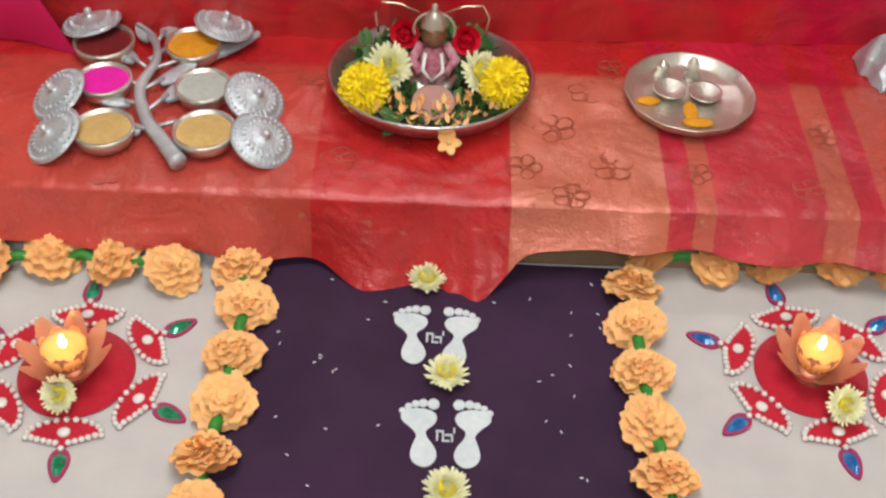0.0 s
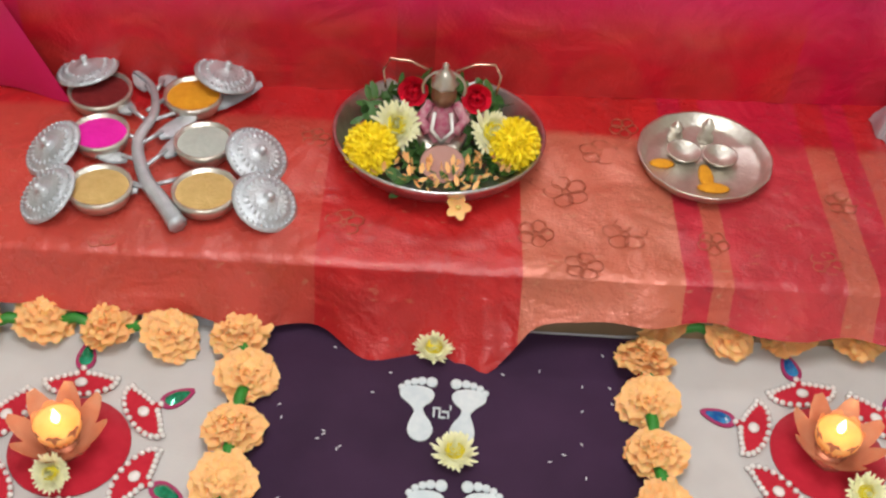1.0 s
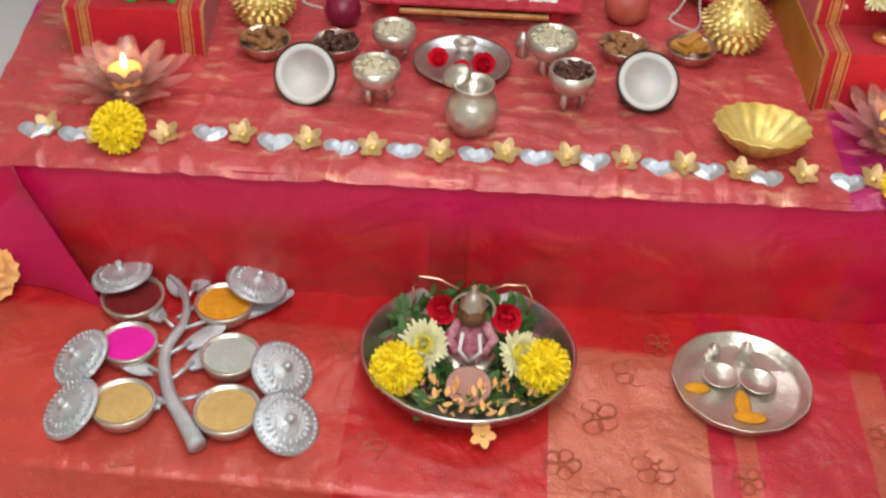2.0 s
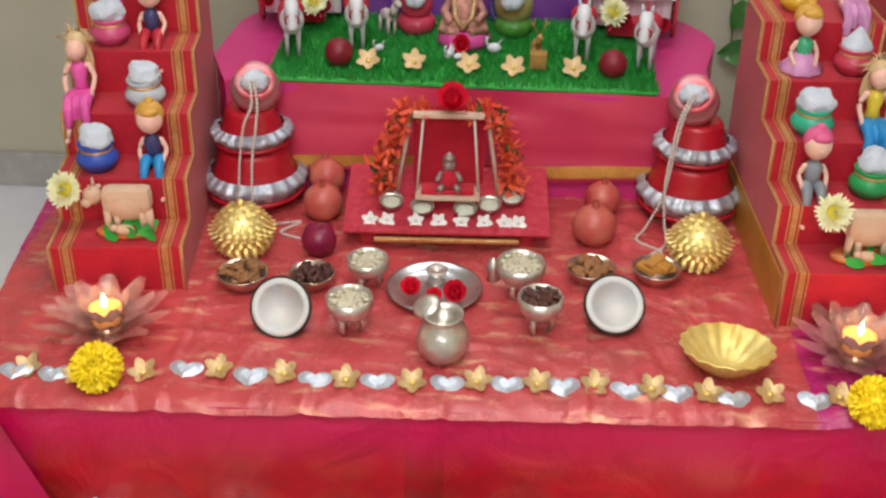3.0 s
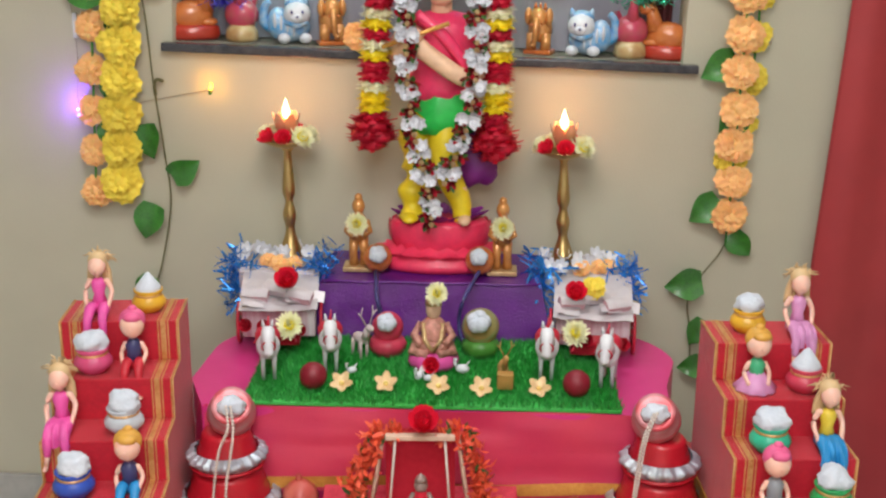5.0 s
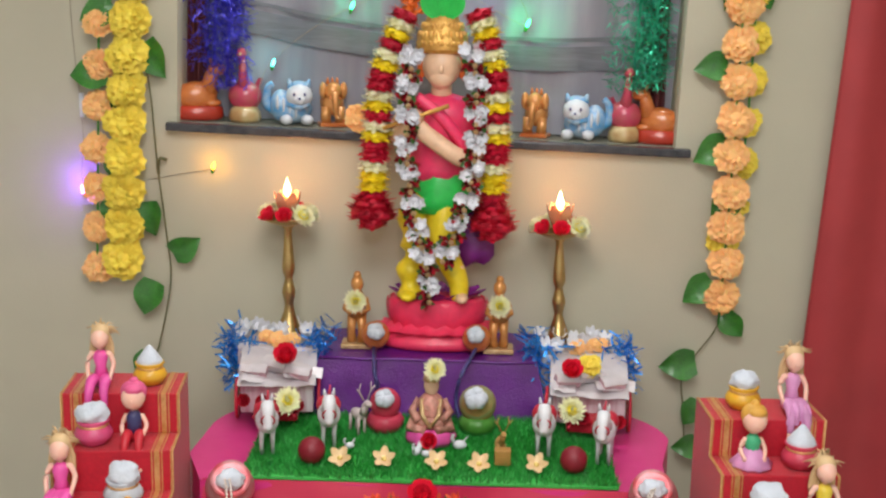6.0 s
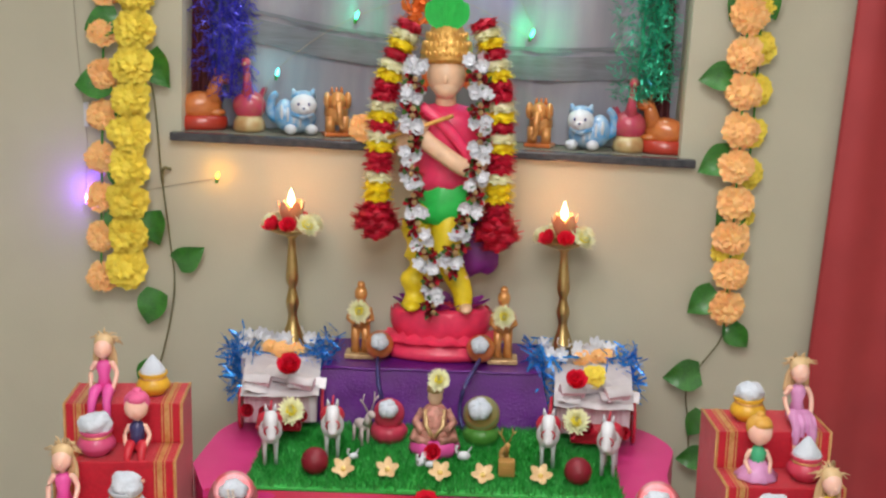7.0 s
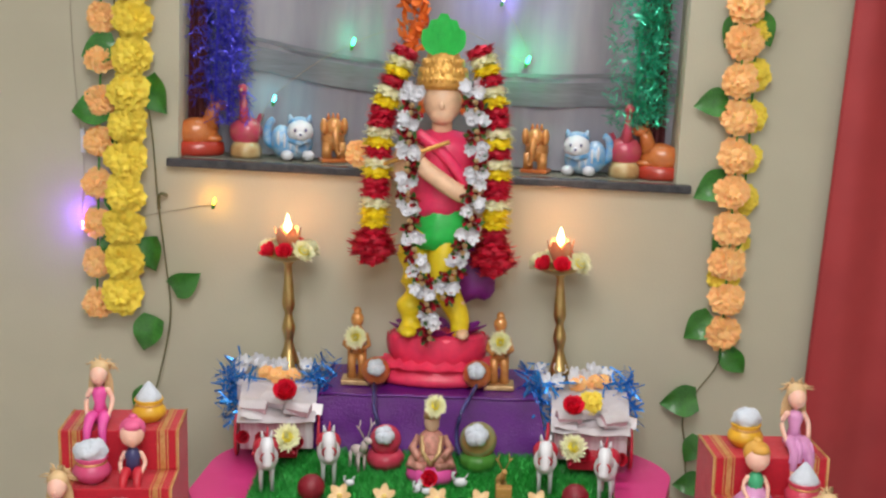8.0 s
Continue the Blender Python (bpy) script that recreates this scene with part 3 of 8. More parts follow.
# Faint emission stands in for the flame's light inside the wax.
WAX = mat("flame_lit_wax", (0.9, 0.45, 0.16), 0.5, 0, (0.85, 0.38, 0.1), 50, 0.4, sub=0.4, glow=((1.0, 0.45, 0.12), 0.2))
FLAME = mat("flame", (1, 0.8, 0.4), 0.5, glow=((1.0, 0.72, 0.32), 14.0))
FELT_RED = mat("crimson_felt", (0.55, 0.008, 0.03), 0.9, 0, (0.48, 0.006, 0.025), 90, 0.4, 0.3, 600, sheen=0.3)
PEARL = mat("white_pearl_bead", (0.82, 0.8, 0.78), 0.25, 0, (0.75, 0.73, 0.7), 50, 0.3, coat=0.5)
GEM_BLUE = mat("blue_rhinestone", (0.01, 0.12, 0.5), 0.1, 0.35, (0.03, 0.3, 0.62), 150, 0.5, coat=1)
GEM_GREEN = mat("green_rhinestone", (0.0, 0.2, 0.08), 0.1, 0.35, (0.02, 0.4, 0.22), 150, 0.5, coat=1)
PINK_EDGE = mat("magenta_braid", (0.4, 0.02, 0.12), 0.6, 0, None, 200, 0.5)
FOOT_WHITE = mat("white_rice_paint", (0.72, 0.78, 0.8), 0.8, 0, (0.6, 0.68, 0.72), 90, 0.4, 0.4, 500)
POWDER_RED = mat("dark_red_powder", (0.2, 0.006, 0.008), 0.95, 0, (0.15, 0.004, 0.006), 120, 0.5, 0.6, 300)
POWDER_ORANGE = mat("turmeric_powder", (0.82, 0.36, 0.015), 0.95, 0, (0.7, 0.28, 0.01), 120, 0.5, 0.6, 300)
POWDER_PINK = mat("pink_powder", (0.85, 0.01, 0.42), 0.95, 0, (0.78, 0.008, 0.36), 120, 0.5, 0.6, 300)
POWDER_SAND = mat("sandalwood_powder", (0.66, 0.44, 0.17), 0.95, 0, (0.56, 0.36, 0.12), 120, 0.5, 0.6, 300)
GREY_POWDER = mat("pale_ash_powder", (0.5, 0.52, 0.47), 0.9, 0, (0.42, 0.44, 0.4), 120, 0.5, 0.6, 300)
GRASS = mat("plastic_grass", (0.02, 0.3, 0.035), 0.42, 0, (0.05, 0.42, 0.08), 40, 0.5, vary=0.45)
MAROON_BALL = mat("maroon_ball", (0.22, 0.006, 0.02), 0.5, 0, (0.17, 0.005, 0.014), 40, 0.5, 0.2, 200)
WHITE_PAINT = mat("white_paint", (0.72, 0.74, 0.78), 0.4, 0, (0.6, 0.62, 0.67), 50, 0.4)
SKIN = mat("doll_plastic", (0.88, 0.56, 0.45), 0.45, 0, (0.84, 0.5, 0.4), 30, 0.3, sub=0.2)
COTTON = mat("white_cotton_wool", (0.64, 0.69, 0.77), 0.95, 0, (0.54, 0.6, 0.68), 60, 0.5, 0.8, 150, sheen=0.3)
STAIR_RED = mat("red_velvet_paper", (0.58, 0.007, 0.028), 0.55, 0, (0.46, 0.005, 0.022), 160, 0.5, 0.5, 500, sheen=0.2)
STAIR_GOLD = mat("gold_ribbon", (0.74, 0.46, 0.2), 0.4, 0.5, (0.55, 0.26, 0.08), 140, 0.5, 0.4, 400)
POM = mat("pomegranate_skin", (0.5, 0.06, 0.06), 0.4, 0, (0.62, 0.2, 0.13), 26, 0.6, 0.15, 90)
PLUM = mat("plum_skin", (0.25, 0.01, 0.05), 0.35, 0, (0.18, 0.008, 0.04), 30, 0.5)
COCO_HUSK = mat("coconut_shell", (0.06, 0.035, 0.02), 0.9, 0, (0.03, 0.018, 0.012), 60, 0.5, 0.9, 200)
COCO_MEAT = mat("coconut_flesh", (0.6, 0.64, 0.66), 0.5, 0, (0.72, 0.7, 0.66), 30, 0.4, 0.15, 100, sub=0.2)
POT_RED = mat("red_pot_paint", (0.55, 0.015, 0.03), 0.35, 0, (0.45, 0.01, 0.025), 40, 0.4, coat=0.2)
SILVER_LACE = mat("silver_lace", (0.62, 0.7, 0.76), 0.3, 0.5, (0.38, 0.42, 0.5), 120, 0.6, 0.6, 260, stretch=(1, 1, 0.3))
CREAM_BEAD = mat("cream_bead", (0.7, 0.64, 0.58), 0.3, 0, (0.6, 0.54, 0.5), 60, 0.4)
GLITTER = mat("red_glitter_sheet", (0.5, 0.012, 0.04), 0.35, 0.3, (0.72, 0.08, 0.12), 420, 0.5, 0.6, 600)
PLASTER = mat("cream_plaster", (0.66, 0.46, 0.32), 0.6, 0, (0.6, 0.4, 0.27), 40, 0.4)
TERRA = mat("glazed_terracotta", (0.68, 0.23, 0.06), 0.28, 0, (0.5, 0.12, 0.025), 40, 0.6, coat=0.5)
TERRA_GOLD = mat("golden_glaze", (0.76, 0.36, 0.11), 0.3, 0.3, (0.5, 0.2, 0.05), 60, 0.6, coat=0.5)


def colour(name, c, rough=0.45, coat=0.2):
    return mat(name, c, rough, 0, tuple(q * 0.8 for q in c), 50, 0.4, 0.1, 200, coat=coat)


C_PINK, C_BLUE, C_GREEN, C_TEAL = colour("pink_glaze", (0.68, 0.08, 0.22)), colour("blue_glaze", (0.03, 0.09, 0.5)), colour("green_glaze", (0.02, 0.36, 0.1)), colour("teal_glaze", (0.03, 0.5, 0.3))
C_YELLOW, C_WHITE, C_ROSE = colour("yellow_glaze", (0.8, 0.45, 0.03)), colour("pale_grey_glaze", (0.55, 0.6, 0.66)), colour("red_pink_glaze", (0.62, 0.05, 0.1))
D_PINK, D_NAVY, D_BLUE, D_LILAC = colour("pink_dress", (0.85, 0.1, 0.42), 0.5), colour("navy_dress", (0.04, 0.04, 0.14), 0.5), colour("blue_dress", (0.02, 0.3, 0.68), 0.5), colour("lilac_dress", (0.72, 0.32, 0.6), 0.5)
D_RED, D_GREY, D_GREENTOP, D_YELLOW = colour("red_dress", (0.62, 0.02, 0.04), 0.5), colour("grey_dress", (0.28, 0.3, 0.34), 0.5), colour("green_dress", (0.05, 0.42, 0.2), 0.5), colour("yellow_dress", (0.8, 0.6, 0.05), 0.5)
H_BLOND, H_PINK, H_GOLD = colour("blond_hair", (0.72, 0.5, 0.26), 0.6), colour("pink_hair", (0.8, 0.12, 0.3), 0.6), colour("golden_hair", (0.72, 0.38, 0.06), 0.6)


# ---- flowers and leaves ----
def petal(sh, m, length, width, curl, slot=0, n=4, cup=0.25):
    """A petal along x from the origin, curling up by curl."""
    vs, fs = [], []
    for i in range(n + 1):
        t = i / n
        w = width * math.sin(math.pi * (0.12 + 0.8 * t)) ** 0.8 / 2
        a = curl * t
        x, z = length * t * math.cos(a * 0.6), length * t * math.sin(a)
        vs += [(x, -w, z + cup * w), (x, 0, z), (x, w, z + cup * w)]
    for i in range(n):
        o = 3 * i
        fs += [(o, o + 3, o + 4, o + 1), (o + 1, o + 4, o + 5, o + 2)]
    sh.add(vs, fs, m, True, slot)


def mum_shape(r, seed=1, layers=7):
    """A full chrysanthemum, radius r, lying with its back at z = 0."""
    rnd = random.Random(seed)
    sh = Shape()
    for k in range(layers):
        t = k / max(1, layers - 1)
        cnt = int(26 - 10 * t)
        for i in range(cnt):
            a = 2 * math.pi * (i + 0.5 * (k % 2) + rnd.uniform(-0.25, 0.25)) / cnt
            tilt = math.radians(2 + 70 * t + rnd.uniform(-8, 8))
            L = r * (1.0 - 0.34 * t) * rnd.uniform(0.88, 1.04)
            m = Matrix.Translation((0, 0, r * 0.14 + 0.2 * r * t)) @ Matrix.Rotation(a, 4, "Z") @ Matrix.Rotation(-tilt, 4, "Y")
            petal(sh, m, L, r * 0.23, 0.35, 0, 3)
    sh.ball((0, 0, r * 0.5), (r * 0.42, r * 0.42, r * 0.34), 12, 1)
    sh.ball((0, 0, r * 0.26), (r * 0.66, r * 0.66, r * 0.26), 12, 0)
    return sh


def pompom_shape(r, seed=1):
    """A dense ball-shaped chrysanthemum."""
    rnd = random.Random(seed)
    sh = Shape()
    sh.ball((0, 0, r * 0.75), (r * 0.78, r * 0.78, r * 0.68), 16)
    n = 520
    for i in range(n):
        z = 1 - 1.55 * (i + 0.5) / n
        a = i * 2.39996
        q = math.sqrt(max(0, 1 - z * z))
        d = Vector((q * math.cos(a), q * math.sin(a), z))
        up = Vector((-math.sin(a), math.cos(a), 0))
        m = d.to_track_quat("X", "Z").to_matrix().to_4x4() @ Matrix.Rotation(rnd.uniform(0, 6.283), 4, "X")
        L = r * rnd.uniform(0.26, 0.36)
        petal(sh, Matrix.Translation(Vector((0, 0, r * 0.75)) + Vector((d.x, d.y, d.z * 0.9)) * r * 0.68) @ m, L, r * 0.17, 0.5, 0, 2)
    return sh


def rosette_shape(r, seed=1, rings=4, lobes=9):
    """A crepe flower of broad ruffled petals in rings, domed in the middle, facing +z."""
    rnd = random.Random(seed)
    sh = Shape()
    for k in range(rings):
        t = k / (rings - 1)
        cnt = max(5, int(lobes * (1 - 0.35 * t)))
        for i in range(cnt):
            a = 2 * math.pi * (i + 0.5 * (k % 2) + rnd.uniform(-0.22, 0.22)) / cnt
            tilt = math.radians(2 + 36 * t + rnd.uniform(-12, 12))
            L, W, ph = r * (1.0 - 0.42 * t) * rnd.uniform(0.86, 1.06), r * rnd.uniform(0.62, 0.86) * (1 - 0.3 * t), rnd.uniform(0, 6)
            m = Matrix.Translation((0, 0, r * (0.06 + 0.26 * t))) @ Matrix.Rotation(a, 4, "Z") @ Matrix.Rotation(-tilt, 4, "Y")

            def g(u, v, L=L, W=W, ph=ph):
                y = (u - 0.5) * W * (0.3 + 0.95 * v ** 0.7)
                edge = 1 - 0.22 * (2 * u - 1) ** 2 + 0.05 * math.sin(u * 15 + ph)
                return (L * v * edge, y, 0.085 * r * v * math.sin(u * 11 + ph) - 0.08 * r * v * v)
            sh.grid(g, 7, 3, 0, m)
    lump(sh, (0, 0, r * 0.34), (r * 0.36, r * 0.36, r * 0.26), seed)
    return sh


def rose_shape(r, seed=1):
    rnd = random.Random(seed)
    sh = Shape()
    for k in range(4):
        t = k / 3
        cnt = 6 - k
        for i in range(cnt):
            a = 2 * math.pi * (i + 0.5 * (k % 2)) / cnt + rnd.uniform(-0.2, 0.2)
            m = Matrix.Translation((0, 0, 0.1 * r)) @ Matrix.Rotation(a, 4, "Z") @ Matrix.Rotation(-math.radians(12 + 58 * t), 4, "Y")
            petal(sh, m, r * (1 - 0.3 * t), r * (1.05 - 0.35 * t), 0.7, 0, 4, 0.35)
    sh.ball((0, 0, r * 0.35), (r * 0.3, r * 0.3, r * 0.4), 8)
    return sh


def leaf_shape(L, w, seed=0):
    sh = Shape()
    n = 8
    vs, fs = [], []
    for i in range(n + 1):
        t = i / n
        h = w * math.sin(math.pi * (0.14 + 0.86 * t) ** 0.8) * (1 if t < 0.98 else 0.1) / 2 + (0.06 * w if i == 0 else 0)
        z = 0.12 * L * math.sin(t * 3) + 0.02 * L * math.sin(t * 9 + seed)
        x = L * t
        vs += [(x, -h, z + 0.3 * h), (x, -h * 0.5, z + 0.08 * h), (x, 0, z - 0.02 * L), (x, h * 0.5, z + 0.08 * h), (x, h, z + 0.3 * h)]
    for i in range(n):
        for j in range(4):
            o = 5 * i + j
            fs.append((o, o + 5, o + 6, o + 1))
    return sh.add(vs, fs)


ME_MUM = mum_shape(1.0, 3).mesh("chrysanthemum", [MUM_CREAM, MUM_HEART])
ME_MUM_B = mum_shape(1.0, 8, 6).mesh("chrysanthemum", [MUM_CREAM, MUM_HEART])
ME_POMPOM = pompom_shape(1.0, 5).mesh("pompom_chrysanthemum", [MUM_YELLOW])
ME_PEACH = [rosette_shape(1.0, q).mesh("flower", [PEACH]) for q in (1, 2, 3)]
ME_YELLOW = [rosette_shape(1.0, q, 5, 8).mesh("flower", [YELLOW_CREPE]) for q in (4, 5)]
ME_ROSE = rose_shape(1.0, 2).mesh("rose", [ROSE_RED])
ME_ROSE_DARK = rose_shape(1.0, 6).mesh("rose", [ROSE_DARK])
ME_LEAF = [leaf_shape(1.0, 0.85, q).mesh("leaf", [LEAF]) for q in (0, 2)]


def put(name, me, m, size, label, category, group=""):
    ob = new(name, me)
    ob.matrix_world = m @ Matrix.Diagonal((size, size, size, 1))
    return tagged(ob, label, category, group)


def kid(name, me, parent, m, size):
    ob = new(name, me)
    ob.parent = parent
    sx, sy, sz = size if isinstance(size, tuple) else (size, size, size)
    ob.matrix_local = m @ Matrix.Diagonal((sx, sy, sz, 1))
    return ob


def facing(x, y, z, tilt=0, spin=0, lean=0):
    """A pose tilted towards the front by tilt, leaning sideways by lean, and spun about its own axis."""
    return pose(x, y, z, 0, lean, 0) @ pose(0, 0, 0, tilt, 0, 0) @ pose(0, 0, 0, 0, 0, spin)


def mum(x, y, z, r, rx=0, ry=0, rz=0, label="cream white chrysanthemum with a yellow heart", me=None):
    return put("chrysanthemum", me or ME_MUM, facing(x, y, z, rx, rz, ry), r, label, "flower", "loose chrysanthemums")


def marigold_ball(x, y, z, r, rx=0, rz=0, label="full bright yellow pompom chrysanthemum"):
    return put("pompom_chrysanthemum", ME_POMPOM, facing(x, y, z, rx, rz), r, label, "flower", "yellow pompom flowers")


def candle(parent, z, r, h, tall):
    part("wax_cup", Shape().lathe([(r * 0.8, z), (r, z + h * 0.5), (r * 1.04, z + h), (r * 0.92, z + h), (r * 0.85, z + h * 0.8), (1e-5, z + h * 0.78)], 20), WAX, parent, "orange wax cup with the flame's glow put in")
    part("flame", Shape().lathe([(1e-5, z + h * 0.9), (tall * 0.17, z + h + tall * 0.15), (tall * 0.2, z + h + tall * 0.35), (tall * 0.1, z + h + tall * 0.7), (1e-5, z + h + tall)], 10), FLAME, parent, "small bright flame")


def glow_lamp(x, y, z, watts, r=0.012):
    d = bpy.data.lights.new("flame_light", "POINT")
    d.energy, d.color, d.shadow_soft_size = watts, (1.0, 0.43, 0.2), r
    new("flame_light", d).location = (x, y, z)


# ---- floor: mats, carpet, footprints ----
def sheet(name, x0, x1, y0, y1, z, material, label, amp=0.0012, n=40):
    s = Shape()
    s.grid(lambda u, v: (x0 + (x1 - x0) * u + 0.003 * wav(v, 0, 9, 2), y0 + (y1 - y0) * v + 0.003 * wav(u, 1, 9, 4), z + amp * wav(u, v, 6, 3)), n, n)
    s.grid(lambda u, v: (x0 + (x1 - x0) * u, y0, z * v), n, 1)
    return solid(name, s, material, None, label, name.split("_")[-1])


sheet("cream_mat", -1.02, -0.19, -2.72, -1.79, 0.004, MAT_WHITE, "cream cloth mat under the rangoli on the floor")
sheet("cream_mat", 0.34, 1.15, -2.72, -1.735, 0.004, MAT_WHITE, "cream cloth mat under the rangoli on the floor")
sheet("purple_runner", -0.232, 0.373, -2.75, -1.775, 0.009, CARPET, "dark purple cloth runner strewn with rice grains")
rnd = random.Random(11)
s = Shape()
for i in range(95):
    x, y = rnd.uniform(-0.19, 0.31), rnd.uniform(-2.5, -1.79)
    if abs(x - 0.07) < 0.075 and y > -2.3:
        continue
    m = pose(x, y, 0.0125, 0, 0, rnd.uniform(0, 180)) @ Matrix.Diagonal((0.0034, 0.0012, 0.0011, 1))
    s.ball((0, 0, 0), 1.0, 6, 0, m)
solid("rice_grains", s, WHITE_PETAL, None, "white rice grains scattered on the purple runner", "rice", kind="stuff")


def foot_outline(flip):
    pts = []
    key = [(0.0, -0.056), (0.015, -0.05), (0.021, -0.036), (0.017, -0.018), (0.013, -0.004), (0.022, 0.008), (0.036, 0.02), (0.037, 0.033), (0.024, 0.04), (0.004, 0.041),
           (-0.012, 0.036), (-0.018, 0.026), (-0.013, 0.014), (-0.002, 0.004), (-0.004, -0.008), (-0.014, -0.022), (-0.019, -0.036), (-0.013, -0.05)]
    n = len(key)
    for i in range(n):
        for t in (0, 0.33, 0.67):
            p = [Vector((*key[(i + k) % n], 0)) for k in (-1, 0, 1, 2)]
            q = 0.5 * (2 * p[1] + (p[2] - p[0]) * t + (2 * p[0] - 5 * p[1] + 4 * p[2] - p[3]) * t * t + (3 * p[1] - p[0] - 3 * p[2] + p[3]) * t ** 3)
            pts.append((q.x * flip, q.y))
    return pts if flip > 0 else pts[::-1]


def footprint_pair(x, y, turn):
    th = thing("footprint_pair", pose(x, y, 0.0105, 0, 0, turn) @ Matrix.Diagonal((0.88, 0.98, 1, 1)), "pair of white painted footprints on the purple runner", "footprints", "painted footprints")
    for flip, cx in ((1, 0.033), (-1, -0.031)):
        s = Shape().plate(foot_outline(flip), 0, 0.0022, pose(cx, 0, 0))
        part("sole", s, FOOT_WHITE, th)
        for k, (tx, ty, r) in enumerate(((-0.012, 0.05, 0.0095), (0.004, 0.051, 0.0075), (0.016, 0.049, 0.0065), (0.027, 0.0445, 0.006), (0.036, 0.037, 0.0055))):
            part("toe", Shape().lathe([(r, 0), (r, 0.0018), (r * 0.8, 0.0025)], 12), FOOT_WHITE, th, "", pose(cx + flip * tx, ty, 0))
    s = Shape()
    for bx, by, w, h in ((-0.008, 0.004, 0.013, 0.003), (-0.012, -0.004, 0.003, 0.016), (-0.003, -0.004, 0.003, 0.018), (0.006, -0.002, 0.012, 0.003), (0.011, -0.007, 0.003, 0.012), (0.003, -0.012, 0.008, 0.0028), (0.014, 0.006, 0.0028, 0.008)):
        s.box(bx - w / 2, bx + w / 2, by - h / 2, by + h / 2, 0, 0.0018)
    part("sacred_mark", s, FOOT_WHITE, th, "white strokes between the feet")


footprint_pair(0.066, -1.930, -2)
footprint_pair(0.085, -2.103, 0)
mum(0.052, -1.826, 0.011, 0.032, 0, 0, 20)
mum(0.085, -2.007, 0.011, 0.034, 0, 0, 70, me=ME_MUM_B)
mum(0.089, -2.2, 0.011, 0.034, 0, 0, 10)


# ---- rangoli with beads and stones ----
def rangoli(x, y, turn, gem, word):
    th = thing("rangoli", pose(x, y, 0.0055, 0, 0, turn), "felt flower rangoli with pearl edges and " + word + " stones", "rangoli", "rangoli pieces")
    part("felt_disc", Shape().lathe([(0.079, 0), (0.081, 0.001), (0.08, 0.003), (1e-5, 0.003)], 40), FELT_RED, th, "round crimson felt centre")
    out = []
    for i in range(13):
        a = math.pi * i / 12
        out.append((0.05 * math.cos(a), -0.027 * math.sin(a) ** 0.9))
    for i in range(1, 12):
        u = 1 - 2 * i / 12
        out.append((-0.05 * u, 0.012 - 0.015 * abs(u) ** 1.5 + (0.008 if abs(u) < 0.1 else 0)))
    out = out[::-1]
    tips = []
    pet = Shape().plate(out, 0, 0.003)
    beads = Shape()
    n = len(out)
    for i in range(n):
        for t in (0,):
            p = Vector(out[i]).lerp(Vector(out[(i + 1) % n]), t)
            beads.ball((p.x, p.y, 0.0045), 0.0047, 8)
    rim = Shape().tube([(px, py, 0.0025) for px, py in out], 0.0026, 5, closed=True)
    stone = Shape().ball((0, -0.006, 0.005), (0.0095, 0.0085, 0.004), 10)
    gout = [(0.0135 * math.sin(2 * math.pi * i / 20) * (1 - 0.35 * math.cos(2 * math.pi * i / 20)), 0.026 * math.cos(2 * math.pi * i / 20)) for i in range(20)][::-1]
    gplate = Shape().plate(gout, 0, 0.003)
    gstone = Shape()
    gstone.add([(px * 0.72, py * 0.72, 0.003) for px, py in gout] + [(px * 0.35, py * 0.4, 0.0085) for px, py in gout],
               [(i, (i + 1) % 20, 20 + (i + 1) % 20, 20 + i) for i in range(20)] + [tuple(range(20, 40))], None, False)
    mp, mr, mb, ms = pet.mesh("felt_petal", FELT_RED), rim.mesh("petal_braid", FELT_RED), beads.mesh("pearl_edge", PEARL), stone.mesh("stone", PEARL)
    mg, mq = gplate.mesh("drop_backing", PINK_EDGE), gstone.mesh("drop_stone", gem)
    for k in range(6):
        m = pose(0, 0, 0, 0, 0, 60 * k) @ pose(0, 0.112, 0)
        pp = part("felt_petal", mp, None, th, "crimson felt petal", m)
        part("petal_braid", mr, None, pp)
        part("pearl_edge", mb, None, pp, "row of white pearl beads")
        part("stone", ms, None, pp, "cream oval stone")
        dd = part("drop_backing", mg, None, th, "magenta braided drop", pose(0, 0, 0, 0, 0, 60 * k) @ pose(0, 0.157, 0))
        part("drop_stone", mq, None, dd, word + " faceted stone")


rangoli(-0.431, -2.018, 5, GEM_GREEN, "green")
rangoli(0.606, -1.968, 9, GEM_BLUE, "blue")


def floor_lotus(x, y, turn):
    th = thing("lotus_candle_holder", pose(x, y, 0.009, 0, 0, turn), "rose gold lotus tealight holder with a lit candle", "candle holder", "lotus candle holders")
    for k, (n, L, w, tilt, z) in enumerate(((8, 0.07, 0.036, 18, 0.006), (7, 0.052, 0.033, 42, 0.012))):
        for i in range(n):
            s = Shape()
            petal(s, pose(0, 0, z, 0, 0, 360 * i / n + 20 * k) @ pose(0.012, 0, 0, 0, -tilt, 0), L, w, 0.5, 0, 6, 0.35)
            part("petal", s, AMBER, th)
    part("base", Shape().lathe([(0.026, 0), (0.028, 0.004), (0.02, 0.012), (0.024, 0.02)], 20), COPPER, th)
    candle(th, 0.03, 0.03, 0.026, 0.028)
    glow_lamp(x, y, 0.13, 0.14)


floor_lotus(-0.437, -2.022, 0)
floor_lotus(0.604, -1.972, 15)
mum(-0.432, -2.078, 0.034, 0.028, 40, 0, 20)
mum(0.628, -2.045, 0.034, 0.03, 40, 0, 50, me=ME_MUM_B)


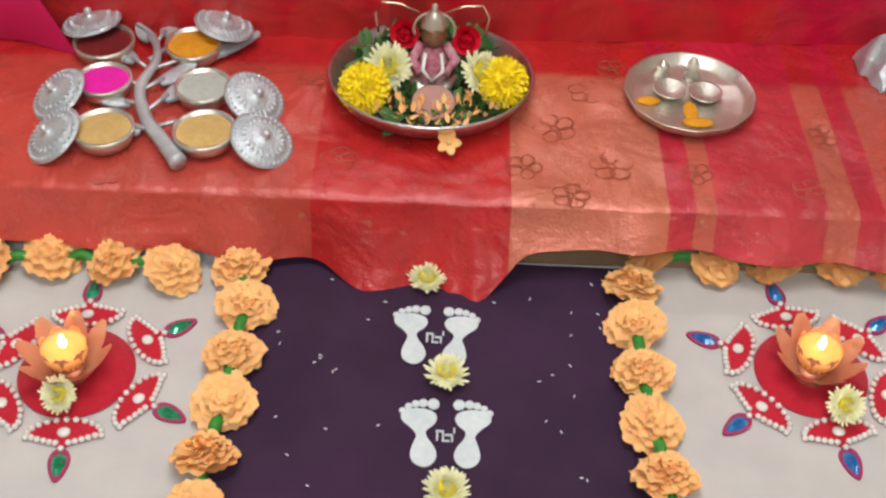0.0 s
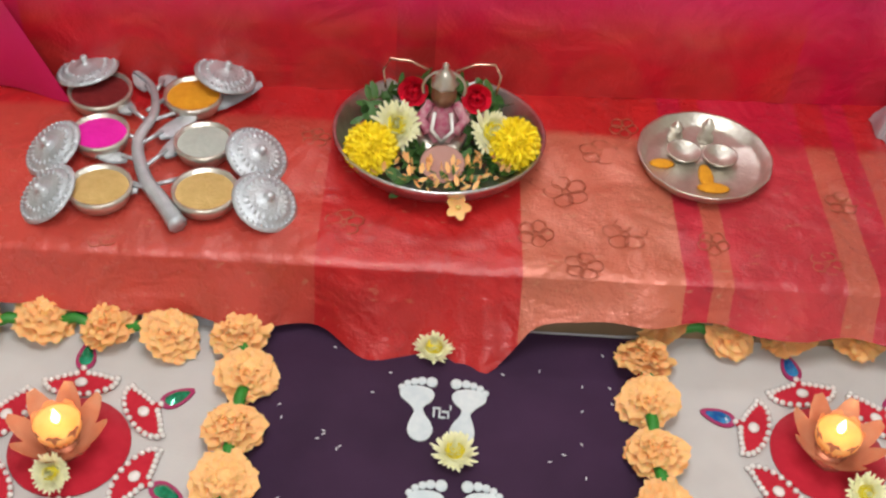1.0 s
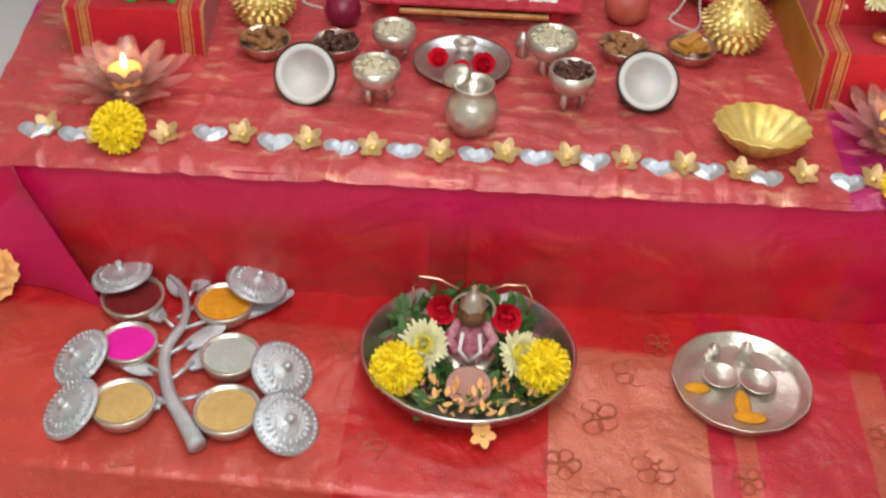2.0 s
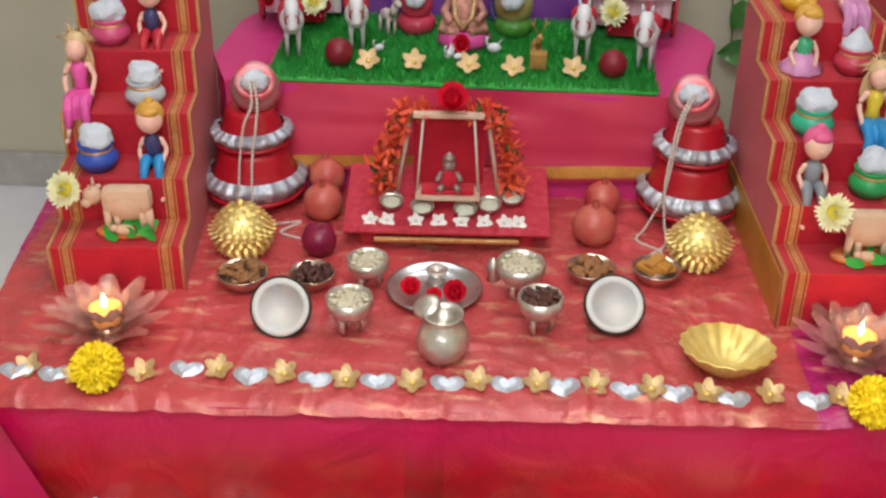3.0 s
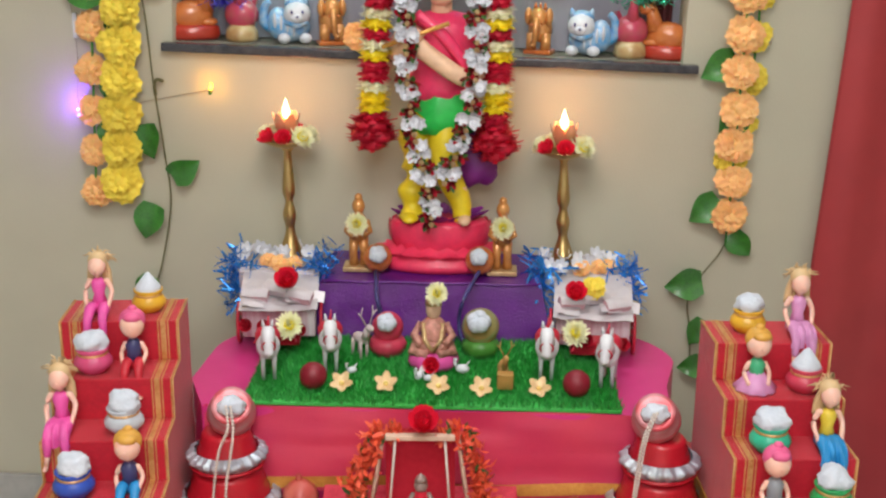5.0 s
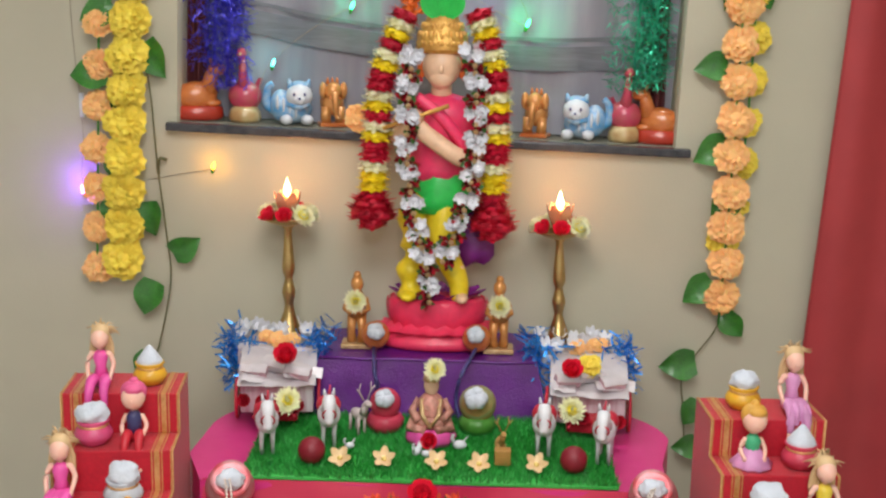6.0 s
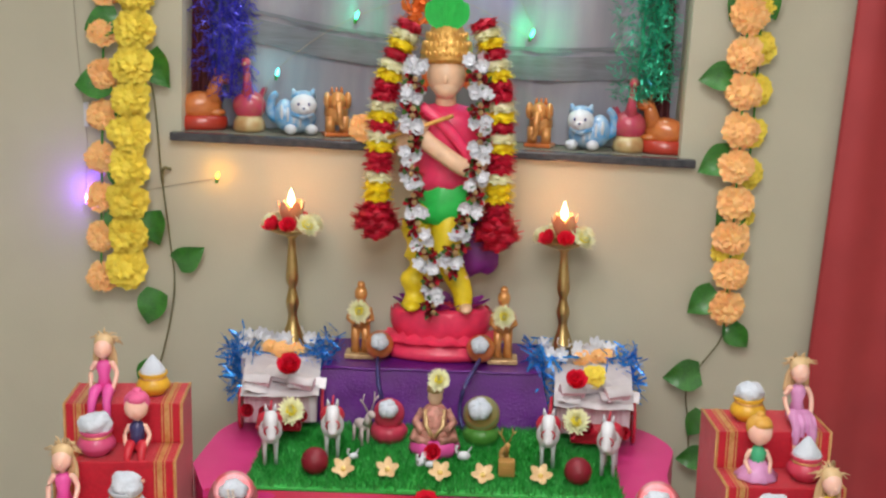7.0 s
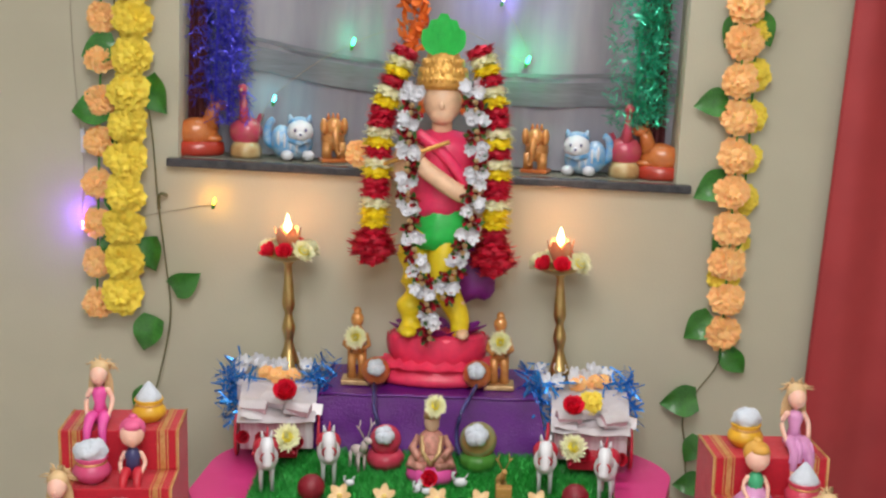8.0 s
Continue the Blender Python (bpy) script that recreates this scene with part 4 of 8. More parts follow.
# ---- floor garlands ----
def floor_garland(pts, label):
    th = thing("flower_garland", pose(*pts[0], 0.01), label, "garland", "floor garlands")
    o = Vector((*pts[0], 0.01))
    rnd = random.Random(len(label) + int(pts[0][0] * 100))
    for i, (x, y) in enumerate(pts):
        d = Vector((*pts[min(i + 1, len(pts) - 1)], 0)) - Vector((*pts[max(0, i - 1)], 0))
        a = math.degrees(math.atan2(d.y, d.x))
        p = Vector((x, y, 0.026)) - o
        m = pose(*p, rnd.uniform(-18, 18), rnd.uniform(-18, 18), a) @ pose(0, 0, 0, 0, 20 * (1 if i % 2 else -1), 0)
        kid("flower", ME_PEACH[i % 3], th, m, (0.047, 0.047, 0.036))
        kid("flower", ME_PEACH[(i + 2) % 3], th, m @ pose(0, 0, 0.012, 0, 0, 70), (0.032, 0.032, 0.032))
        kid("flower", ME_PEACH[(i + 1) % 3], th, m @ pose(0, 0, 0, 180, 0, 40), (0.043, 0.043, 0.022))
        if i + 1 < len(pts):
            q = Vector((*pts[i + 1], 0.03)) - o
            s = Shape().tube([p - Vector((0, 0, 0.012)), (p + q) / 2 + Vector((0, 0, 0.006)), q - Vector((0, 0, 0.012))], 0.0085, 8)
            part("stem", s, GREEN_STEM, th, "green taped stem")


floor_garland([(-0.226, -2.62), (-0.224, -2.53), (-0.226, -2.44), (-0.226, -2.345), (-0.226, -2.25), (-0.224, -2.165), (-0.214, -2.075), (-0.216, -1.99), (-0.209, -1.895), (-0.228, -1.82)],
              "string of peach cloth marigolds with green stems along the runner")
floor_garland([(-0.329, -1.828), (-0.42, -1.818), (-0.515, -1.81), (-0.61, -1.832), (-0.705, -1.835), (-0.8, -1.84), (-0.89, -1.835)],
              "string of peach cloth marigolds before the bench")
floor_garland([(0.375, -2.62), (0.376, -2.53), (0.377, -2.44), (0.376, -2.35), (0.375, -2.26), (0.373, -2.17), (0.364, -2.085), (0.358, -1.995), (0.358, -1.905), (0.36, -1.83)],
              "string of peach cloth marigolds with green stems along the runner")
floor_garland([(0.395, -1.762), (0.492, -1.768), (0.585, -1.768), (0.684, -1.766), (0.78, -1.766), (0.87, -1.765), (0.96, -1.765)],
              "string of peach cloth marigolds before the bench")


# ---- bench things ----
def powder_tree():
    """A white metal tree with six lidded cups."""
    th = thing("tree_powder_tray", pose(-0.33, -1.7, BENCH + 0.008), "white metal tree tray with six open powder cups", "powder tray")
    spine = curve([(0.006, -0.03, 0.012), (-0.022, 0.01, 0.014), (-0.06, 0.064, 0.016), (-0.085, 0.141, 0.018), (-0.074, 0.215, 0.018), (-0.092, 0.281, 0.018), (-0.128, 0.316, 0.02)], 5)
    part("trunk", Shape().tube(spine, [0.0145 - 0.0105 * k / (len(spine) - 1) for k in range(len(spine))], 8), WHITE_METAL, th, "curved white metal trunk")
    leaves = [((-0.07, 0.1), 168, 0.08, 0.02), ((-0.084, 0.15), 160, 0.09, 0.02), ((-0.088, 0.2), 140, 0.09, 0.024), ((-0.085, 0.26), 125, 0.07, 0.02), ((-0.084, 0.27), 75, 0.075, 0.022),
              ((-0.086, 0.19), 32, 0.19, 0.026), ((-0.08, 0.14), 48, 0.1, 0.026), ((-0.062, 0.09), 58, 0.11, 0.026), ((-0.035, 0.04), 174, 0.1, 0.03), ((-0.088, 0.22), 52, 0.11, 0.024), ((-0.04, 0.05), 22, 0.08, 0.02)]
    for (x, y), a, L, w in leaves:
        s = Shape()
        s.tube([(0, 0, 0), (L * 0.4, 0, 0.002)], 0.0035, 6)
        petal(s, pose(L * 0.3, 0, 0.001), L * 0.75, w * 1.3, 0.08, 0, 6, -0.3)
        petal(s, pose(L * 0.3, 0, -0.003), L * 0.75, w * 1.3, 0.08, 0, 6, -0.3)
        part("metal_leaf", s, WHITE_METAL, th, "", pose(x, y, 0.015, 0, 0, a))
    cup_prof = [(0.024, 0.0), (0.036, 0.006), (0.041, 0.02), (0.042, 0.03), (0.0385, 0.03), (0.037, 0.022)]
    for wide, x, y, powder, word in ((1.2, -0.166, 0.25, POWDER_RED, "dark red"), (1.12, -0.019, 0.253, POWDER_ORANGE, "orange turmeric"), (1.06, -0.143, 0.147, POWDER_PINK, "bright pink"),
                                     (1.08, 0.016, 0.14, GREY_POWDER, "pale grey"), (1.12, -0.116, 0.026, POWDER_SAND, "sandalwood"), (1.16, 0.036, 0.03, POWDER_SAND, "sandalwood")):
        c = part("cup", Shape().lathe(cup_prof, 28), SILVER, th, "shallow metal cup of " + word + " powder", pose(x, y, 0.0) @ Matrix.Diagonal((wide, wide, 1, 1)))
        s = Shape().grid(lambda u, v: (0.0375 * v * math.cos(6.2832 * u), 0.0375 * v * math.sin(6.2832 * u), 0.0235 + 0.006 * (1 - v * v) + 0.0015 * wav(math.cos(6.28 * u) * v, math.sin(6.28 * u) * v, 4, x * 50)), 28, 6)
        part("powder", s, powder, c, word + " powder")
    lid_prof = [(0.046, 0.0), (0.047, 0.002), (0.042, 0.006), (0.036, 0.006), (0.034, 0.009), (0.022, 0.012), (0.018, 0.011), (0.008, 0.015), (0.004, 0.018), (0.006, 0.024), (0.004, 0.028), (1e-5, 0.029)]
    for x, y, z, rx, ry in ((-0.192, 0.285, 0.037, -6, -10), (0.026, 0.292, 0.037, -6, 16), (-0.206, 0.113, 0.018, 12, -28), (-0.188, 0.012, 0.018, 12, -30), (0.098, 0.122, 0.018, 12, 28), (0.123, 0.02, 0.018, 12, 26)):
        lid = part("lid", Shape().lathe(lid_prof, 30), WHITE_METAL, th, "embossed domed metal lid", pose(x, y, z, rx, ry, 0) @ Matrix.Diagonal((1.08, 1.08, 1, 1)))
        s = Shape()
        for i in range(22):
            a = 2 * math.pi * i / 22
            s.ball((0, 0, 0), (0.0052, 0.0026, 0.0022), 6, 0, pose(0, 0, 0, 0, 0, math.degrees(a)) @ pose(0.029, 0, 0.0102))
        for i in range(34):
            a = 2 * math.pi * i / 34
            s.ball((0.041 * math.cos(a), 0.041 * math.sin(a), 0.0064), (0.0026, 0.0026, 0.0018), 6, 0)
        part("embossing", s, WHITE_METAL, lid)


powder_tree()


def steel_plate():
    th = thing("steel_plate", pose(0.044, -1.514, BENCH + 0.011, -5, 0, 0), "round steel puja plate holding a dressed idol among flowers", "plate")
    R = 0.166
    part("dish", Shape().lathe([(1e-5, 0.0), (R * 0.8, 0.0), (R * 0.9, 0.006), (R * 0.985, 0.03), (R, 0.034), (R * 0.985, 0.036), (R * 0.96, 0.033), (R * 0.87, 0.01), (R * 0.78, 0.004), (1e-5, 0.004)], 56), STEEL, th)
    return th


steel_plate()
PX, PY, PZ = 0.043, -1.508, BENCH + 0.014
rnd = random.Random(5)
s = Shape()
for i in range(420):
    a, q = rnd.uniform(0, 6.283), 0.128 * math.sqrt(rnd.uniform(0, 1))
    m = pose(q * math.cos(a), q * math.sin(a) + (0.01 if q < 0.1 else 0), rnd.uniform(0.002, 0.02) + 0.03 * max(0, math.sin(a)) * q / 0.15, rnd.uniform(-50, 50), rnd.uniform(-50, 30), rnd.uniform(0, 360))
    petal(s, m, rnd.uniform(0.018, 0.034), rnd.uniform(0.01, 0.018), 0.4, 0, 3)
solid("herb_leaves", s, HERB, pose(PX, PY, PZ), "loose dark green tulsi leaves filling the steel plate", "leaves", kind="stuff")
marigold_ball(-0.058, -1.560, PZ + 0.02, 0.042, 40, 10)
marigold_ball(0.158, -1.530, PZ + 0.02, 0.042, 40, -10)
mum(-0.022, -1.53, PZ + 0.045, 0.042, 40, 0, 10)
mum(0.118, -1.53, PZ + 0.04, 0.04, 30, 25, 50, me=ME_MUM_B)
put("red_rose", ME_ROSE, facing(0.0, -1.47, PZ + 0.075, 60, 0), 0.031, "small deep red cloth rose", "flower")
put("red_rose", ME_ROSE, facing(0.098, -1.47, PZ + 0.068, 60, 90), 0.031, "small deep red cloth rose", "flower")
IDOL_DARK = mat("dark_bronze", (0.3, 0.15, 0.09), 0.35, 0.7, (0.2, 0.1, 0.06), 60, 0.5, 0.3, 200)
IDOL_PINK = mat("wine_pink_garment", (0.42, 0.02, 0.12), 0.5, 0, (0.6, 0.4, 0.4), 90, 0.6, 0.4, 300)
# the idol: one plain shape of several colours
s = Shape()
s.lathe([(0.028, 0), (0.032, 0.02), (0.024, 0.05), (0.016, 0.075), (0.01, 0.085)], 16, None, 1)
s.ball((0, -0.004, 0.1), (0.02, 0.019, 0.026), 14, 0)
s.lathe([(0.0195, 0.116), (0.021, 0.12), (0.015, 0.128), (0.016, 0.133), (0.009, 0.142), (0.0035, 0.149), (0.0055, 0.155), (1e-5, 0.161)], 14, None, 2, 7, 0.08)
for sx in (-1, 1):
    s.tube([(sx * 0.018, 0, 0.078), (sx * 0.034, -0.012, 0.055), (sx * 0.02, -0.03, 0.04)], 0.009, 8, 1)
    s.tube([(sx * 0.012, -0.02, 0.075), (sx * 0.016, -0.034, 0.05), (0, -0.038, 0.028)], 0.0035, 6, 3)
    s.tube([(sx * 0.03, -0.01, 0.022), (sx * 0.02, -0.036, 0.012), (0, -0.03, 0.01)], 0.012, 8, 2)
s.tube([(0.032 * math.cos(a), 0.004, 0.105 + 0.034 * math.sin(a)) for a in [0.1 * k - 0.4 for k in range(40)]], 0.0025, 6, 2)
solid("small_idol", s, [IDOL_DARK, IDOL_PINK, SILVER, PEARL], pose(0.047, -1.512, PZ + 0.012, 0, 0, 0) @ Matrix.Diagonal((1.0, 1.0, 0.92, 1)), "small seated metal idol in a pink garment", "statue")
for sx in (-1, 1):
    s = Shape().tube([(sx * 0.02, 0.01, 0.12), (sx * 0.05, 0.02, 0.128), (sx * 0.08, 0.02, 0.13), (sx * 0.09, 0.015, 0.112), (sx * 0.085, 0.005, 0.085)], 0.0022, 6)
    solid("wire_loop", s, COPPER, pose(0.043, -1.49, PZ), "thin twisted metal wire loop behind the idol", "wire")
s = Shape()
for i in range(90):
    a = rnd.uniform(3.5, 5.9)
    q = rnd.uniform(0.085, 0.142)
    petal(s, pose(q * math.cos(a), q * math.sin(a), 0.02 + rnd.uniform(0, 0.012), rnd.uniform(-30, 30), rnd.uniform(-60, 0), rnd.uniform(0, 360)), 0.016, 0.009, 0.5, 0, 2)
solid("jasmine_petals", s, PEACH, pose(PX, PY, PZ), "orange and gold petals heaped at the plate front", "petals", kind="stuff")
solid("clay_lamp", Shape().lathe([(0.014, 0), (0.028, 0.01), (0.034, 0.022), (0.03, 0.022), (0.02, 0.012), (1e-5, 0.01)], 20), mat("pinkish_clay", (0.5, 0.26, 0.22), 0.6), pose(0.05, -1.588, PZ + 0.012, 15, 0, 0), "small pinkish clay oil lamp", "lamp")


def star_flower(x, y, z, r, rx=0, rz=0, material=None, label="small golden five-petalled ornament"):
    th = thing("golden_flower", facing(x, y, z, rx, rz), label, "ornament", "golden flower ornaments")
    s = Shape()
    for k in range(5):
        petal(s, pose(0, 0, 0.001, 0, 0, 72 * k) @ pose(0.12 * r, 0, 0, 0, -14, 0), r, r * 0.75, 0.25, 0, 4, 0.3)
    part("petals", s, material or STAIR_GOLD, th)
    part("heart", Shape().ball((0, 0, r * 0.18), (r * 0.24, r * 0.24, r * 0.16), 8), GOLD, th)
    return th


star_flower(0.076, -1.668, BENCH + 0.028, 0.019, 50, 0, PEACH, "small orange star flower hanging on the plate rim")


def small_plate():
    th = thing("silver_plate", pose(0.462, -1.515, BENCH + 0.009), "round silver plate with small bowls and turmeric paste", "plate")
    R = 0.105
    part("dish", Shape().lathe([(1e-5, 0.0), (R * 0.86, 0.0), (R * 0.94, 0.006), (R, 0.02), (R * 1.01, 0.022), (R * 0.98, 0.022), (R * 0.9, 0.008), (R * 0.82, 0.004), (1e-5, 0.004)], 48, None, 0, 12, 0.008), SILVER, th)
    return th


small_plate()
for bx, by in ((-0.03, 0.018), (0.026, 0.012)):
    solid("silver_bowl", Shape().lathe([(0.013, 0), (0.019, 0.002), (0.027, 0.01), (0.028, 0.013), (0.025, 0.012), (0.016, 0.004), (1e-5, 0.003)], 24), SILVER, pose(0.462 + bx, -1.522 + by, BENCH + 0.014), "tiny silver bowl on the silver plate", "bowl", "bowls on the silver plate")
for bx, by, h in ((-0.038, 0.062, 0.03), (0.012, 0.066, 0.036)):
    solid("silver_figurine", Shape().lathe([(0.014, 0), (0.012, 0.008), (0.007, 0.014), (0.011, h * 0.7), (0.006, h), (1e-5, h * 1.15)], 14), SILVER, pose(0.462 + bx, -1.522 + by, BENCH + 0.014), "tiny worn silver figurine", "ornament", "figurines on the silver plate")
for bx, by, sx, sy in ((-0.066, -0.004, 0.02, 0.011), (0.0, -0.03, 0.012, 0.03), (0.008, -0.056, 0.026, 0.012)):
    s = Shape().ball((0, 0, 0), (sx, sy, 0.004), 12)
    solid("turmeric_paste", s, POWDER_ORANGE, pose(0.462 + bx, -1.522 + by, BENCH + 0.0155), "smear of orange turmeric paste on silver", "paste", "turmeric smears")


def motif(x, y, r, turn):
    th = thing("embroidered_flower", pose(x, y, BENCH + 0.0045, 0, 0, turn), "flower outline woven in gold on the silk", "embroidery", "woven flowers")
    for k in range(5):
        a = math.radians(72 * k)
        pts = []
        for i in range(14):
            t = 2 * math.pi * i / 14
            pts.append((math.cos(a) * r * 0.55 + r * 0.42 * math.cos(t), math.sin(a) * r * 0.55 + r * 0.36 * math.sin(t), 0.0012 + 0.0008 * math.sin(3 * t)))
        part("petal_outline", Shape().tube(pts, 0.0011, 4, closed=True), MOTIF, th)
    part("heart_outline", Shape().tube([(r * 0.16 * math.cos(t), r * 0.16 * math.sin(t), 0.0015) for t in [0.6283 * k for k in range(10)]], 0.001, 4, closed=True), MOTIF, th)


MOTIF = mat("copper_thread", (0.5, 0.13, 0.07), 0.5, 0.3, None, 200, 0.5)
for x, y, r, a in ((0.3, -1.496, 0.033, 10), (0.243, -1.594, 0.037, 40), (0.192, -1.69, 0.03, 70), (0.326, -1.681, 0.036, 20), (0.26, -1.752, 0.03, 5), (0.456, -1.69, 0.026, 55),
                   (0.672, -1.584, 0.028, 10), (-0.09, -1.69, 0.03, 15), (-0.43, -1.745, 0.026, 30), (0.345, -1.43, 0.026, 60), (0.62, -1.72, 0.026, 0), (-0.15, -1.5, 0.024, 12)):
    motif(x, y, r, a)

# odds and ends at the bench ends
s = Shape()
s.grid(lambda u, v: (0.1 * (u - 0.5) + 0.012 * wav(u * 4, v * 4, 1, 2), 0.1 * (v - 0.5) + 0.01 * wav(u * 4, v * 4, 1, 7), 0.004 + 0.075 * math.sin(math.pi * u) ** 0.6 * math.sin(math.pi * v) ** 0.6 * (1 + 0.3 * wav(u * 5, v * 5, 1, 4))), 16, 16, 0, None, False)
solid("foil_packet", s, mat("crumpled_silver_foil", (0.62, 0.66, 0.72), 0.35, 0.5, (0.4, 0.44, 0.5), 30, 0.6, 0.5, 60), pose(0.822, -1.405, BENCH + 0.004, 0, 0, 20), "crumpled silver foil packet at the bench end", "packet")
put("peach_flower", ME_PEACH[0], facing(-0.722, -1.44, BENCH + 0.05, 60, 20), 0.045, "peach cloth flower lying at the bench end", "flower")


# ---- table things ----
def table_lotus(x, y, turn):
    th = thing("lotus_candle_holder", pose(x, y, TABLE + 0.006, 0, 0, turn), "clear rose lotus tealight holder with a lit candle", "candle holder", "lotus candle holders")
    for k, (n, L, w, tilt, z) in enumerate(((10, 0.1, 0.038, 4, 0.01), (9, 0.082, 0.036, 18, 0.016), (8, 0.058, 0.03, 40, 0.02))):
        for i in range(n):
            s = Shape()
            petal(s, pose(0, 0, z, 0, 0, 360 * i / n + 20 * k) @ pose(0.012, 0, 0, 0, -tilt, 0), L, w, 0.3, 0, 6, 0.4)
            part("petal", s, LOTUS_CLEAR, th)
    part("base", Shape().lathe([(0.036, 0), (0.038, 0.005), (0.026, 0.012), (0.03, 0.02)], 24), COPPER, th)
    candle(th, 0.02, 0.026, 0.032, 0.028)
    glow_lamp(x, y, TABLE + 0.1, 0.3)


LOTUS_CLEAR = mat("clear_rose_plastic", (0.95, 0.8, 0.74), 0.1, 0.0, (0.86, 0.62, 0.52), 60, 0.5, 0.5, 120, alpha_glass=0.85)
table_lotus(-0.542, -1.212, 0)
table_lotus(0.689, -1.184, 12)
marigold_ball(-0.513, -1.335, TABLE + 0.012, 0.042, 30, 5)
marigold_ball(0.68, -1.32, TABLE + 0.012, 0.042, 30, 60)

HEART_SILVER = mat("silver_foil", (0.72, 0.82, 0.95), 0.3, 0.5, (0.5, 0.54, 0.6), 120, 0.5, 0.6, 200)
GOLD_FOIL = mat("gold_foil", (0.76, 0.57, 0.3), 0.36, 0.55, (0.58, 0.38, 0.18), 120, 0.5, 0.6, 200)
hp = []
for i in range(24):
    t = 2 * math.pi * i / 24
    hp.append((0.0215 * math.sin(t) ** 3 * 1.1, 0.0013 * (13 * math.cos(t) - 5 * math.cos(2 * t) - 2 * math.cos(3 * t) - math.cos(4 * t))))
hs = Shape()
hs.add([(x, y, 0.001) for x, y in hp] + [(x * 0.5, y * 0.5 + 0.001, 0.006) for x, y in hp], [(i, (i + 1) % 24, 24 + (i + 1) % 24, 24 + i) for i in range(24)] + [tuple(range(24, 48))], None, False)
HEART_ME = hs.mesh("silver_heart", HEART_SILVER)
for x, y, a in ((-0.655, -1.332, 0), (-0.59, -1.334, 8), (-0.388, -1.304, -5), (-0.283, -1.311, 3), (-0.179, -1.314, 0), (-0.08, -1.31, 6), (0.03, -1.306, -3), (0.125, -1.3, 0), (0.213, -1.297, 10),
                (0.313, -1.3, -6), (0.389, -1.299, 4), (0.476, -1.306, 0), (0.604, -1.299, -4), (0.79, -1.3, 4)):
    put("silver_heart", HEART_ME, pose(x, y, TABLE + 0.006, 16, 0, a), 1.2, "small silver foil heart on the silk edge", "ornament", "silver hearts")
for x, y, a in ((-0.637, -1.322, 0), (-0.553, -1.333, 30), (-0.452, -1.318, 50), (-0.335, -1.3, 12), (-0.23, -1.303, 44), (-0.13, -1.309, 20), (-0.025, -1.308, 60), (0.077, -1.296, 5), (0.172, -1.293, 40),
                (0.262, -1.291, 20), (0.352, -1.291, 50), (0.437, -1.296, 10), (0.535, -1.29, 30), (0.643, -1.288, 0), (0.755, -1.296, 22)):
    star_flower(x, y, TABLE + 0.007, 0.0235, 22, a, GOLD_FOIL, "small gold foil flower on the silk edge")


def coconut(x, y, z, rx, rz):
    th = thing("coconut_half", pose(x, y, z, rx, 0, rz), "halved coconut with white flesh leaning on its shell", "coconut", "coconut halves")
    R = 0.053
    part("shell", Shape().lathe([(1e-5, -R * 0.95), (R * 0.5, -R * 0.82), (R * 0.85, -R * 0.5), (R, -0.002), (R * 0.985, 0.0015), (R * 0.935, 0.001), (R * 0.92, -0.01), (R * 0.7, -R * 0.6), (1e-5, -R * 0.88)], 36), COCO_HUSK, th, "rough dark brown shell")
    part("flesh", Shape().lathe([(R * 0.93, 0.0), (R * 0.9, 0.003), (R * 0.74, 0.002), (R * 0.66, -0.006), (R * 0.5, -0.02), (R * 0.25, -0.028), (1e-5, -0.03)], 36), COCO_MEAT, th, "smooth white flesh")
    part("kumkum_mark", Shape().ball((R * 0.25, R * 0.5, -0.006), (0.006, 0.005, 0.002), 8), POWDER_PINK, th, "faint red powder mark")


coconut(-0.257, -1.176, TABLE + 0.05, 56, -4)
coconut(0.3, -1.115, TABLE + 0.048, 44, 6)


def pot_profile(r, h):
    return [(r * 0.5, 0), (r * 0.62, h * 0.03), (r * 0.9, h * 0.25), (r, h * 0.45), (r * 0.85, h * 0.7), (r * 0.6, h * 0.82), (r * 0.62, h * 0.9), (r * 0.78, h), (r * 0.7, h), (r * 0.54, h * 0.9), (r * 0.52, h * 0.8), (1e-5, h * 0.75)]


th = thing("silver_pot", pose(0.018, -1.232, TABLE + 0.004), "round worn silver kalash pot with a spout", "pot")
part("body", Shape().lathe(pot_profile(0.044, 0.088), 32), SILVER, th)
part("saucer", Shape().lathe([(0.02, 0), (0.024, 0.004), (0.02, 0.008), (0.012, 0.012)], 24), SILVER, th, "", pose(-0.026, 0.014, 0.088, 20, -20, 0))


